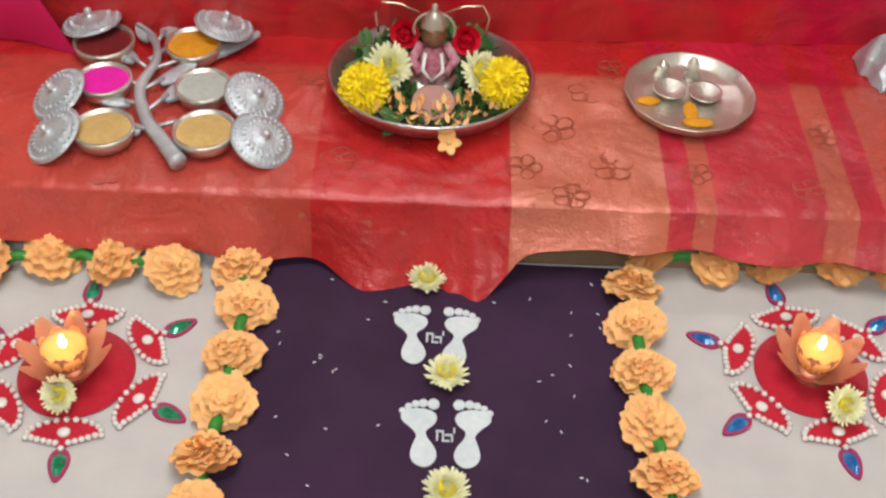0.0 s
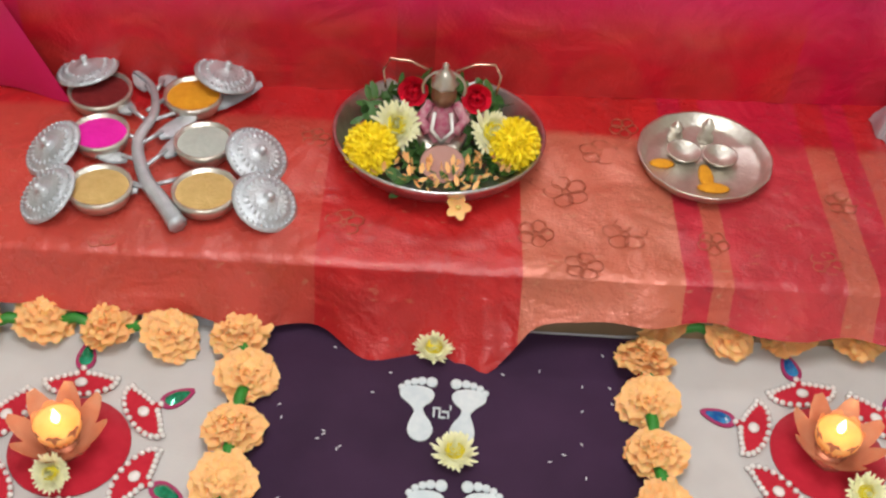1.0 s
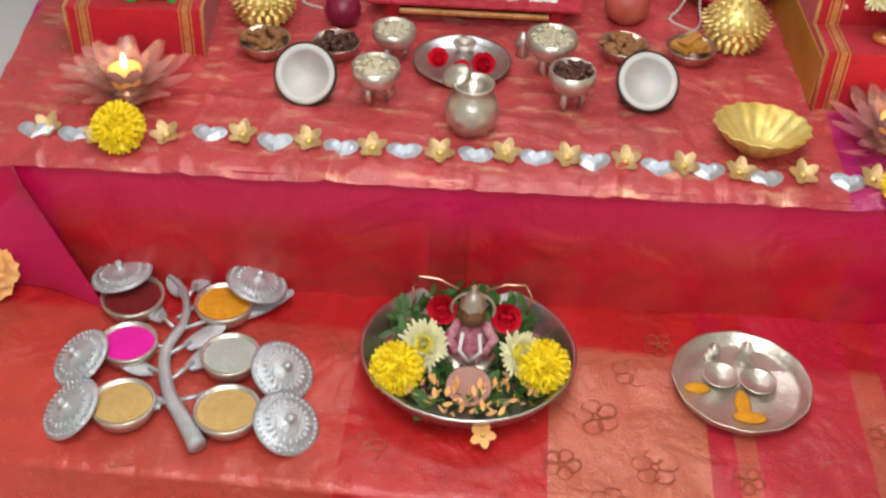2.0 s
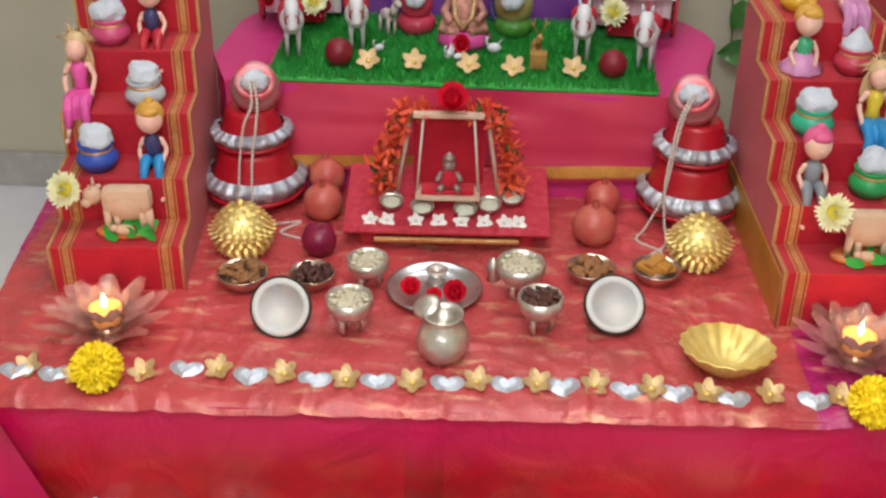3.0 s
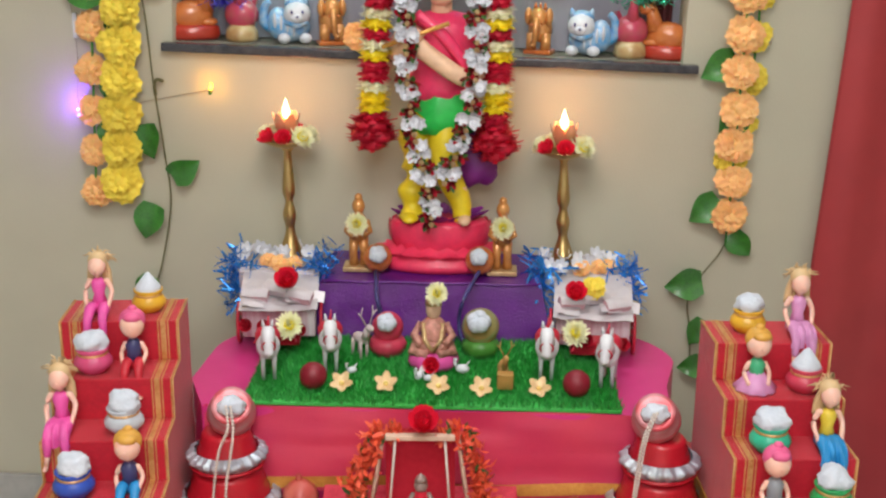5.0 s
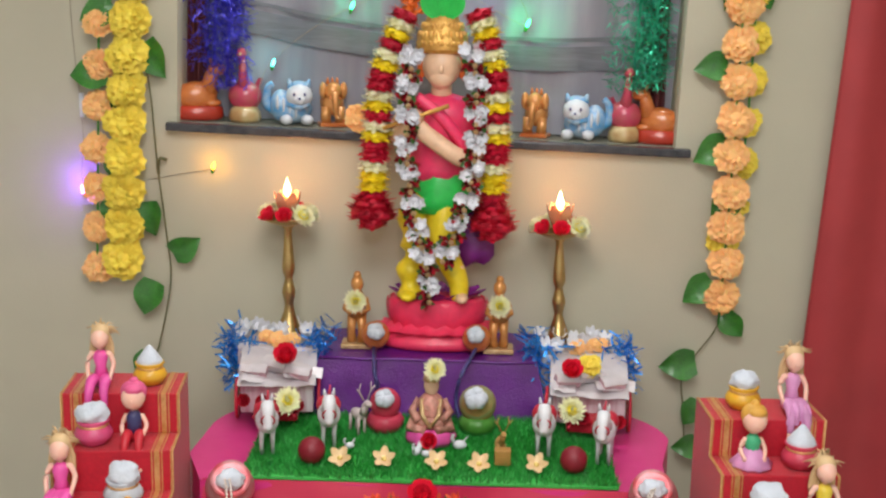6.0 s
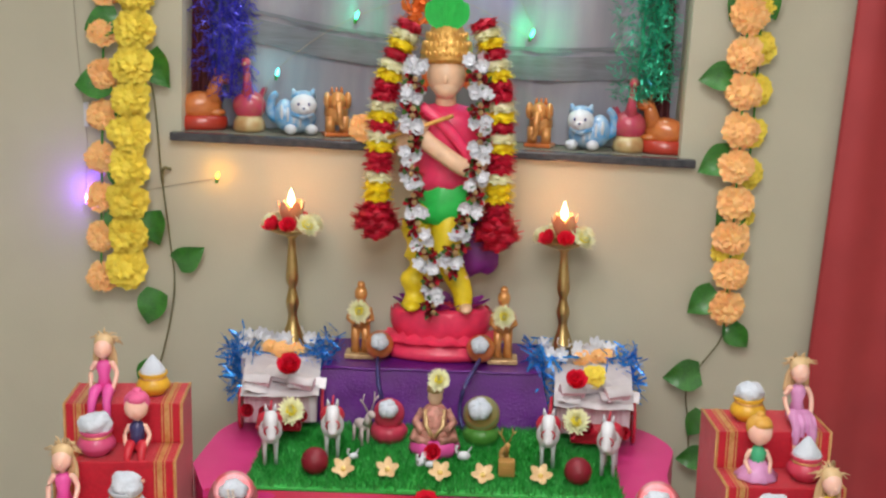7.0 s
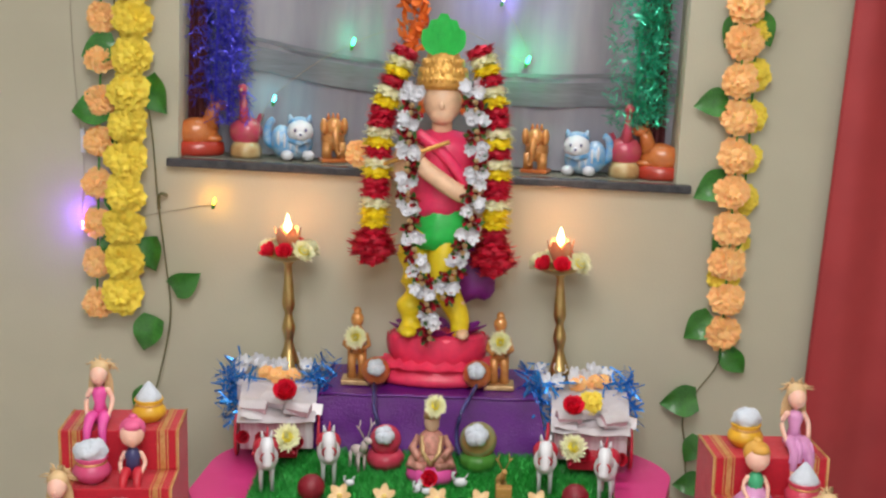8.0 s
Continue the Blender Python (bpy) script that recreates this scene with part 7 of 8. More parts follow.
# two brown and gold guardian figures, each one plain shape
for x, y in ((-0.187, -0.165), (0.153, -0.175)):
    s = Shape()
    s.box(-0.036, 0.036, -0.03, 0.03, 0, 0.012, None, 1, 0.003)
    for sx in (-1, 1):
        s.tube([(sx * 0.012, 0, 0.012), (sx * 0.013, -0.004, 0.045), (sx * 0.01, 0, 0.08)], [0.012, 0.01, 0.013], 10)
        s.tube([(sx * 0.02, 0, 0.12), (sx * 0.028, -0.01, 0.095), (sx * 0.012, -0.02, 0.085)], 0.007, 8)
    s.lathe([(0.02, 0.075), (0.018, 0.095), (0.022, 0.12), (0.012, 0.135), (0.01, 0.14)], 16)
    s.ball((0, 0, 0.155), (0.0155, 0.0155, 0.019), 14)
    s.ball((0, 0.002, 0.175), (0.01, 0.01, 0.01), 10)
    solid("clay_figurine", s, [TERRA_GOLD, GOLD_FOIL], pose(x, y, TIER + 0.142), "glazed brown figurine standing on the purple plinth", "figurine", "clay figurines")
    mum(x, y - 0.024, TIER + 0.142 + 0.118, 0.03, 78, 0, 20)


# small pots leaning on the plinth, with their cords
def cord_pot(x, y, z, rx, ry, body, r, label, cotton_d=(0, -1, 0.2)):
    th = thing("tipped_butter_pot", pose(x, y, z, rx, ry, 0), label, "pot", "tipped butter pots")
    part("pot", Shape().lathe([(1e-5, 0), (r * 0.5, r * 0.05), (r * 0.95, r * 0.6), (r, r), (r * 0.8, r * 1.45), (r * 0.5, r * 1.65), (r * 0.62, r * 1.85), (r * 0.5, r * 1.85), (1e-5, r * 1.7)], 26), body, th)
    s = Shape()
    for k in range(5):
        s.ball((r * 0.25 * math.cos(k * 1.3), r * 0.25 * math.sin(k * 1.3), r * (1.8 + 0.06 * k)), r * 0.42, 10)
    part("cotton", s, COTTON, th, "white cotton at the mouth")
    return th


cord_pot(-0.142, -0.17, TIER + 0.165, 60, 10, TERRA, 0.034, "orange pot tipped forward on the purple plinth")
cord_pot(0.104, -0.175, TIER + 0.165, 60, -10, TERRA, 0.034, "brown pot tipped forward on the purple plinth")
cord_pot(-0.1, -0.36, TIER + 0.06, 55, 0, C_ROSE, 0.035, "red pot tipped over on the grass mat")
cord_pot(0.11, -0.35, TIER + 0.06, 55, -10, mat("green_orange_bands", (0.1, 0.34, 0.16), 0.4, 0, (0.55, 0.2, 0.04), 26, 0.6, stretch=(0.4, 0.4, 3), coat=0.3), 0.042, "green and orange banded pot tipped over")
for x, y, c in ((-0.1, -0.385, C_ROSE), (0.107, -0.38, colour("leaf_green_paint", (0.08, 0.3, 0.04)))):
    solid("pot_ring", Shape().lathe([(0.034, 0), (0.04, 0.012), (0.042, 0.024), (0.034, 0.036), (0.02, 0.036), (1e-5, 0.03)], 26, None, 0, 9, 0.04), c, pose(x, y, TIER + 0.018), "painted ring stand under a tipped pot", "ring stand", "pot ring stands")
NAVY_CORD = mat("navy_beaded_cord", (0.02, 0.02, 0.09), 0.3, 0.2, (0.1, 0.1, 0.3), 200, 0.5)
for pts in ([(-0.14, -0.235, 0.77), (-0.13, -0.33, 0.74), (-0.122, -0.335, 0.7), (-0.155, -0.34, 0.66), (-0.17, -0.36, 0.64)], [(-0.138, -0.235, 0.765), (-0.128, -0.33, 0.735), (-0.118, -0.335, 0.7), (-0.085, -0.34, 0.66), (-0.078, -0.36, 0.645)],
            [(0.1, -0.24, 0.775), (0.07, -0.33, 0.745), (0.058, -0.335, 0.7), (0.06, -0.345, 0.66), (0.075, -0.37, 0.64)]):
    solid("beaded_cord", Shape().tube(curve(pts, 6), 0.0045, 7), NAVY_CORD, None, "dark navy beaded cord hanging down the plinth", "cord", "beaded cords")

# idol seated on the lawn
s = Shape()
s.lathe([(0.05, 0), (0.056, 0.012), (0.05, 0.028), (0.04, 0.034)], 24, None, 1, 9, 0.05)
s.ball((0, -0.006, 0.046), (0.046, 0.03, 0.02), 16, 0)
s.lathe([(0.034, 0.04), (0.028, 0.065), (0.03, 0.088), (0.018, 0.1), (0.01, 0.104)], 18, None, 0)
s.ball((0, -0.003, 0.12), (0.017, 0.017, 0.021), 14, 2)
s.lathe([(0.019, 0.13), (0.017, 0.145), (0.009, 0.162), (1e-5, 0.17)], 14, None, 3)
for sx in (-1, 1):
    s.tube([(sx * 0.026, 0, 0.09), (sx * 0.042, -0.008, 0.066), (sx * 0.026, -0.03, 0.052)], 0.0095, 8, 0)
    s.tube([(sx * 0.02, -0.014, 0.094), (sx * 0.018, -0.034, 0.066), (0, -0.04, 0.04)], 0.005, 6, 3)
    s.tube([(sx * 0.03, 0, 0.06), (sx * 0.045, -0.02, 0.035), (sx * 0.01, -0.036, 0.03)], 0.012, 8, 0)
solid("seated_idol", s, [mat("ornate_pink_gold", (0.72, 0.34, 0.28), 0.4, 0.15, (0.22, 0.1, 0.06), 75, 0.6, 0.9, 130), D_PINK, PLASTER, GOLD_FOIL], pose(0.005, -0.455, GT - 0.005) @ Matrix.Diagonal((0.98, 0.95, 1.06, 1)), "ornate seated idol on a pink lotus base", "statue")
mum(0.013, -0.478, GT + 0.163, 0.027, 60, 0, 0)
put("red_rose", ME_ROSE, facing(0.004, -0.52, GT + 0.016, 60, 0), 0.024, "red rose head before the seated idol", "flower")

# small animals and ornaments on the lawn
DEER = mat("painted_brown_deer", (0.42, 0.2, 0.06), 0.45, 0, (0.55, 0.35, 0.12), 60, 0.5)


def tiny_deer(x, y, turn, body, k=1.0):
    s = Shape()
    s.ball((0, 0.01, 0.032), (0.009, 0.018, 0.01), 12)
    for sx in (-1, 1):
        s.tube([(sx * 0.006, 0.0, 0.03), (sx * 0.006, 0.0, 0)], 0.0028, 6)
        s.tube([(sx * 0.006, 0.022, 0.03), (sx * 0.006, 0.024, 0)], 0.0028, 6)
        s.tube([(sx * 0.004, -0.012, 0.062), (sx * 0.012, -0.01, 0.078), (sx * 0.01, -0.012, 0.092)], [0.0018, 0.0014, 0.0008], 5)
        s.tube([(sx * 0.01, -0.01, 0.074), (sx * 0.018, -0.012, 0.084)], 0.0011, 5)
    s.tube([(0, -0.004, 0.036), (0, -0.012, 0.054)], [0.007, 0.0055], 8)
    s.ball((0, -0.018, 0.057), (0.0058, 0.0095, 0.0058), 10)
    solid("toy_deer", s, body, pose(x, y, GT - 0.008, 0, 0, turn) @ Matrix.Diagonal((k, k, k, 1)), "small painted toy deer with antlers on grass", "toy deer", "toy deer")


tiny_deer(0.158, -0.535, 10, DEER, 1.05)
tiny_deer(-0.15, -0.42, 40, mat("pale_deer", (0.6, 0.52, 0.5), 0.45, 0, (0.5, 0.4, 0.4), 60, 0.5), 1.35)
solid("ornament_box", Shape().box(-0.017, 0.017, -0.012, 0.012, 0, 0.034, None, 0, 0.003).box(-0.008, 0.008, -0.014, -0.012, 0.008, 0.02), mat("golden_brown_box", (0.48, 0.26, 0.07), 0.4, 0.2), pose(0.16, -0.572, GT - 0.006), "small golden brown ornament on the grass", "ornament")
for x, y, a, k in ((0.07, -0.505, 0, 1.1), (-0.02, -0.545, 60, 1.0), (-0.165, -0.52, 20, 0.8), (0.0, -0.553, 0, 0.8)):
    s = Shape()
    s.ball((0, 0, 0.01), (0.014, 0.009, 0.009), 12)
    s.tube([(-0.01, 0, 0.012), (-0.016, 0, 0.024), (-0.012, 0, 0.03), (-0.018, 0, 0.03)], [0.004, 0.003, 0.003, 0.0012], 8)
    petal(s, pose(0.004, 0, 0.014, 0, -30, 0), 0.018, 0.012, 0.4, 0, 3)
    solid("toy_swan", s, WHITE_PAINT, pose(x, y, GT - 0.004, 0, 0, a) @ Matrix.Diagonal((k, k, k, 1)), "tiny white swan figure on the grass", "toy swan", "toy swans")


# ---- the tall statue: one plain shape of several colours ----
S_SKIN, S_PINK, S_GREEN, S_YEL = colour("peach_skin_paint", (0.95, 0.64, 0.42), 0.45), colour("hot_pink_paint", (0.98, 0.05, 0.17), 0.4), colour("bright_green_feather", (0.02, 0.6, 0.09), 0.4), colour("yellow_dhoti_paint", (0.9, 0.7, 0.02), 0.45)
S_PURP, S_CORAL = colour("purple_paint", (0.2, 0.015, 0.22), 0.45), colour("coral_pink_paint", (0.95, 0.05, 0.14), 0.4)
S_CROWN = mat("gilded_crown_paint", (0.84, 0.52, 0.14), 0.32, 0.5, (0.6, 0.3, 0.07), 90, 0.5, 0.6, 160)
S_ORANGE = colour("orange_paint", (0.85, 0.2, 0.04), 0.45)
s = Shape()
# lotus base
s.lathe([(0.135, 0), (0.142, 0.012), (0.136, 0.022), (0.112, 0.034), (0.1, 0.06), (0.112, 0.09), (0.108, 0.11), (0.1, 0.116), (1e-5, 0.118)], 40, Matrix.Diagonal((1.06, 0.62, 1, 1)), 5)
for k in range(16):
    a = 22.5 * k
    petal(s, Matrix.Diagonal((1.06, 0.62, 1, 1)) @ pose(0, 0, 0.045, 0, 0, a) @ pose(0.098, 0, 0, 0, -40, 0), 0.062, 0.062, 0.7, 5, 5, 0.4)
    petal(s, Matrix.Diagonal((1.06, 0.62, 1, 1)) @ pose(0, 0, 0.06, 0, 0, a + 11) @ pose(0.1, 0, 0, 0, 38, 0), 0.05, 0.055, 0.4, 5, 5, -0.4)
for k in range(12):
    petal(s, Matrix.Diagonal((1.06, 0.62, 1, 1)) @ pose(0, 0, 0.112, 0, 0, 30 * k) @ pose(0.06, 0, 0, 0, -8, 0), 0.055, 0.045, 0.3, 4, 4, 0.3)
# legs crossed, dhoti, drape
s.tube(curve([(-0.062, -0.03, 0.12), (-0.066, -0.02, 0.17), (-0.052, -0.005, 0.235), (-0.062, 0, 0.3), (-0.03, 0, 0.36)], 6), [0.026 + 0.012 * t / 24 + 0.008 * math.sin(t * 1.1) for t in range(25)], 16, 3)
s.tube(curve([(0.052, -0.04, 0.12), (0.05, -0.036, 0.165), (0.02, -0.03, 0.23), (0.01, -0.02, 0.3), (0.02, 0, 0.36)], 6), [0.019 + 0.024 * t / 24 for t in range(25)], 16, 3)
s.tube([(0.056, -0.044, 0.118), (0.052, -0.04, 0.17), (0.046, -0.036, 0.2)], [0.018, 0.016, 0.019], 12, 0)
s.ball((-0.068, -0.052, 0.13), (0.022, 0.038, 0.013), 12, 3)
s.ball((0.06, -0.06, 0.128), (0.016, 0.034, 0.012), 12, 0)
lump(s, (0.08, 0.0, 0.262), (0.056, 0.03, 0.066), 3)
s.k[-264:] = [4] * 264
s.lathe([(0.075, 0.325), (0.085, 0.36), (0.066, 0.41), (0.058, 0.43)], 24, Matrix.Translation((0.004, 0, 0)) @ Matrix.Diagonal((1, 0.62, 1, 1)), 2, 7, 0.04)
# torso and arms
s.lathe([(0.064, 0.4), (0.068, 0.43), (0.082, 0.5), (0.094, 0.55), (0.088, 0.578), (0.058, 0.598), (0.026, 0.606)], 26, Matrix.Diagonal((1, 0.62, 1, 1)), 1)
s.tube([(0, -0.004, 0.59), (0, -0.008, 0.64)], 0.024, 14, 0)
s.tube(curve([(0.078, 0, 0.568), (0.098, -0.03, 0.5), (0.06, -0.072, 0.462), (-0.02, -0.078, 0.51), (-0.05, -0.078, 0.535)], 5), 0.0205, 12, 0)
s.tube(curve([(-0.078, 0, 0.568), (-0.108, -0.02, 0.51), (-0.07, -0.06, 0.535), (-0.05, -0.072, 0.57)], 5), 0.02, 12, 0)
s.tube(curve([(0.08, 0, 0.575), (0.1, -0.02, 0.53), (0.094, -0.04, 0.495)], 5), 0.027, 12, 1)
s.tube(curve([(-0.055, -0.05, 0.6), (0.0, -0.062, 0.56), (0.05, -0.06, 0.5), (0.075, -0.04, 0.44)], 6), [0.014] * 19, 8, 1)
s.tube([(-0.13, -0.078, 0.53), (0.02, -0.088, 0.585)], 0.005, 8, 6)
# plain head, hair, crown, feather
s.ball((0, -0.014, 0.672), (0.0455, 0.043, 0.05), 24, 0)
s.ball((0, -0.03, 0.644), (0.03, 0.026, 0.026), 18, 0)
s.ball((0, -0.056, 0.664), (0.0065, 0.008, 0.011), 10, 0)
s.ball((0, 0.008, 0.692), (0.051, 0.04, 0.05), 20, 7)
for sx in (-1, 1):
    s.ball((sx * 0.047, -0.006, 0.668), (0.011, 0.012, 0.028), 10, 7)
s.lathe([(0.054, 0.7), (0.061, 0.71), (0.057, 0.72), (0.058, 0.736), (0.048, 0.75), (0.05, 0.758), (0.038, 0.774), (0.034, 0.786), (0.018, 0.8), (1e-5, 0.806)], 28, Matrix.Translation((0, -0.006, 0)) @ Matrix.Diagonal((1, 0.88, 1, 1)), 6, 14, 0.035)
for k in range(13):
    a = math.radians(-174 + 14 * k)
    s.ball((0.055 * math.cos(a), -0.006 + 0.049 * math.sin(a), 0.722), 0.0068, 8, 6)
    s.ball((0.053 * math.cos(a), -0.006 + 0.047 * math.sin(a), 0.74), (0.006, 0.006, 0.011), 8, 6)
    s.ball((0.046 * math.cos(a), -0.006 + 0.04 * math.sin(a), 0.762), (0.0045, 0.0045, 0.009), 8, 6)
for x, a, L in ((0, 0, 0.09), (-0.006, -12, 0.078), (0.006, 12, 0.078), (-0.014, -26, 0.062), (0.014, 26, 0.062)):
    for face in (90, -90):
        petal(s, pose(x, -0.03 - 0.004 * (face > 0), 0.782, 0, a, 0) @ pose(0, 0, 0, 0, -90, 0) @ pose(0, 0, 0, face, 0, 0), L, 0.046, 0.1, 2, 7, 0.4)
SY = -0.115
STAT = pose(0.003, SY, TIER + 0.142)
solid("painted_statue", s, [S_SKIN, S_PINK, S_GREEN, S_YEL, S_PURP, S_CORAL, S_CROWN, S_ORANGE], STAT, "tall painted standing statue in pink, green and yellow", "statue")

GARLAND_RED = mat("garland_crimson", (0.68, 0.01, 0.05), 0.6, 0, (0.5, 0.006, 0.03), 60, 0.5, vary=0.2)
# garlands on the statue: flowers strung in rounds of petals
ROUND = Shape()
rr = random.Random(77)
for k in range(80):
    petal(ROUND, pose(0, 0, rr.uniform(-0.6, 0.6), 0, 0, 360 * k / 27 + rr.uniform(-8, 8)) @ pose(0.4, 0, 0, 0, rr.uniform(-45, 45), 0), rr.uniform(0.5, 0.78), 0.36, 0.5, 0, 3, 0.4)
ROUND.lathe([(0.4, -0.7), (0.72, -0.45), (0.8, 0), (0.72, 0.45), (0.4, 0.7)], 18, None, 0, 9, 0.08)
ME_RD = {n: ROUND.mesh("flower_round", mt) for n, mt in (("r", GARLAND_RED), ("y", MUM_YELLOW), ("c", MUM_CREAM))}
MIX = Shape()
for k in range(9):
    petal(MIX, pose(0, 0, 0, 0, 0, 40 * k) @ pose(0, 0, 0, 0, -rr.uniform(0, 60), 0), 0.95, 0.5, 0.4, k % 3, 3)
ME_MIX = MIX.mesh("dark_petals", [ROSE_DARK, POWDER_RED, HERB])


def along(pts, step):
    pts = curve(pts, 20)
    out, carry = [], 0.0
    for a, b in zip(pts, pts[1:]):
        L = (b - a).length
        d = carry
        while d < L:
            out.append((a.lerp(b, d / L), (b - a).normalized()))
            d += step
        carry = d - L
    return out


def big_garland(pts, label):
    th = thing("rose_garland", pose(*pts[0]), label, "garland", "statue garlands")
    o = Vector(pts[0])
    seq = "rcyrcyrrcyrcyrrcyyr"
    spots = along(pts, 0.0235)
    for i, (p, d) in enumerate(spots):
        m = Matrix.Translation(p - o) @ d.to_track_quat("Z", "Y").to_matrix().to_4x4()
        kid("flower_round", ME_RD[seq[i % len(seq)]], th, m @ pose(0, 0, 0, 0, 0, 31 * i), (0.035, 0.035, 0.0165))
    p = spots[-1][0]
    for k, (dx, dz, q) in enumerate(((0, -0.02, 0.048), (-0.014, -0.04, 0.044), (0.014, -0.045, 0.044), (0, -0.062, 0.036))):
        kid("tassel_flower", ME_RD["r"], th, Matrix.Translation(p - o + Vector((dx, -0.006, dz))), (q, q, 0.026))


big_garland([(-0.082, -0.165, 1.535), (-0.108, -0.175, 1.47), (-0.133, -0.175, 1.39), (-0.143, -0.17, 1.29), (-0.15, -0.165, 1.19), (-0.152, -0.165, 1.105)], "thick garland of crimson, yellow and cream flowers")
big_garland([(0.086, -0.165, 1.54), (0.112, -0.175, 1.47), (0.13, -0.175, 1.38), (0.133, -0.17, 1.28), (0.132, -0.165, 1.18), (0.13, -0.165, 1.085)], "thick garland of crimson, yellow and cream flowers")


def jasmine_garland(pts, label):
    th = thing("white_flower_garland", pose(*pts[0]), label, "garland", "statue garlands")
    o = Vector(pts[0])
    r2 = random.Random(int(abs(pts[0][0]) * 1e4))
    for i, (p, d) in enumerate(along(pts, 0.0165)):
        ang = r2.uniform(0, 360)
        off = Vector((r2.choice((-1, 1)) * r2.uniform(0.008, 0.016), -0.008, 0))
        m = Matrix.Translation(p - o + off) @ facing(0, 0, 0, 80 + r2.uniform(-30, 30), ang, r2.uniform(-40, 40))
        if i % 4 in (0, 1):
            kid("white_flower", ME_JAS, th, m, 0.0235)
            kid("white_flower", ME_JAS, th, Matrix.Translation(p - o - off + Vector((0, -0.004, 0.006))) @ facing(0, 0, 0, 85, ang, r2.uniform(-40, 40)), 0.0225)
        else:
            kid("dark_petals", ME_MIX, th, m, 0.024)
            kid("bead", ME_BEAD, th, Matrix.Translation(p - o + Vector((0, -0.02, 0))), 0.007)


ME_BEAD = Shape().ball((0, 0, 0), 1.0, 8).mesh("bead", GOLD_FOIL)
jasmine_garland([(-0.062, -0.185, 1.45), (-0.066, -0.2, 1.38), (-0.07, -0.205, 1.29), (-0.068, -0.205, 1.2), (-0.052, -0.205, 1.09), (-0.03, -0.205, 1.0), (-0.014, -0.205, 0.93), (-0.012, -0.205, 0.87)], "white jasmine garland with dark petals and gold beads")
jasmine_garland([(0.075, -0.185, 1.46), (0.083, -0.2, 1.4), (0.086, -0.205, 1.31), (0.083, -0.205, 1.21), (0.066, -0.205, 1.11), (0.038, -0.205, 1.03), (0.012, -0.205, 0.965)], "white jasmine garland with dark petals and gold beads")
put("peach_flower", ME_PEACH[1], pose(-0.2, -0.05, 1.29, 85, 0, 0), 0.035, "peach cloth flower beside the statue", "flower")

# ---- wall garlands with vines ----
VINE = mat("brown_green_vine", (0.16, 0.14, 0.06), 0.6, 0, (0.09, 0.1, 0.04), 60, 0.5)


def wall_string(pts, r, meshes, step, label, face=82):
    th = thing("wall_garland", pose(*pts[0]), label, "garland", "wall garlands")
    o = Vector(pts[0])
    r2 = random.Random(int(r * 1e5) + len(pts))
    part("string", Shape().tube([p - o for p in curve(pts, 6)], 0.003, 5), GREEN_STEM, th)
    for i, (p, d) in enumerate(along(pts, step)):
        m = Matrix.Translation(p - o) @ facing(r2.uniform(-0.004, 0.004), 0, 0, face + r2.uniform(-18, 18), r2.uniform(0, 360), r2.uniform(-18, 18))
        kid("flower", meshes[i % len(meshes)], th, m, r)


wall_string([(-0.735, -0.06, 2.1), (-0.738, -0.045, 1.62), (-0.765, -0.05, 1.3), (-0.775, -0.05, 1.1), (-0.778, -0.05, 0.915)], 0.054, ME_YELLOW, 0.084, "string of full yellow cloth flowers on the wall")
wall_string([(-0.815, -0.035, 2.1), (-0.822, -0.035, 1.62), (-0.84, -0.035, 1.2), (-0.852, -0.04, 0.9)], 0.041, ME_PEACH, 0.1, "string of peach cloth flowers on the wall")
wall_string([(0.7, -0.045, 2.1), (0.705, -0.045, 1.65), (0.706, -0.05, 1.25), (0.7, -0.05, 0.8)], 0.047, ME_PEACH, 0.088, "string of peach cloth marigolds on the wall")
wall_string([(0.735, -0.025, 2.1), (0.74, -0.025, 1.6), (0.735, -0.025, 1.2), (0.69, -0.025, 0.95)], 0.04, ME_YELLOW, 0.1, "string of yellow cloth flowers behind peach ones")


def vine(pts, leaves, label):
    th = thing("leaf_vine", pose(*pts[0]), label, "vine", "leaf vines")
    o = Vector(pts[0])
    part("stem", Shape().tube([p - o for p in curve(pts, 8)], 0.0022, 5), VINE, th)
    for k, (x, z, a, L) in enumerate(leaves):
        kid("leaf", ME_LEAF[k % 2], th, Matrix.Translation(Vector((x, -0.03, z)) - o) @ pose(0, 0, 0, 90, 0, 0) @ pose(0, 0, 0, 0, 0, a) @ pose(-L * 0.53, 0, 0, 12, 0, 0), L * 1.06)


vine([(-0.8, -0.02, 2.0), (-0.79, -0.02, 1.6), (-0.72, -0.02, 1.4), (-0.7, -0.015, 1.16), (-0.682, -0.02, 1.0), (-0.673, -0.02, 0.867), (-0.705, -0.02, 0.704), (-0.735, -0.02, 0.63)],
     [(-0.831, 1.52, 200, 0.085), (-0.856, 1.377, 185, 0.09), (-0.692, 1.415, -60, 0.095), (-0.712, 1.024, -80, 0.085), (-0.628, 0.959, 30, 0.08), (-0.724, 0.821, 250, 0.09), (-0.742, 0.643, 245, 0.07), (-0.8, 1.15, 260, 0.06), (-0.81, 1.29, 250, 0.06), (-0.815, 1.04, 250, 0.06)],
     "thin vine with glossy green leaves down the wall")
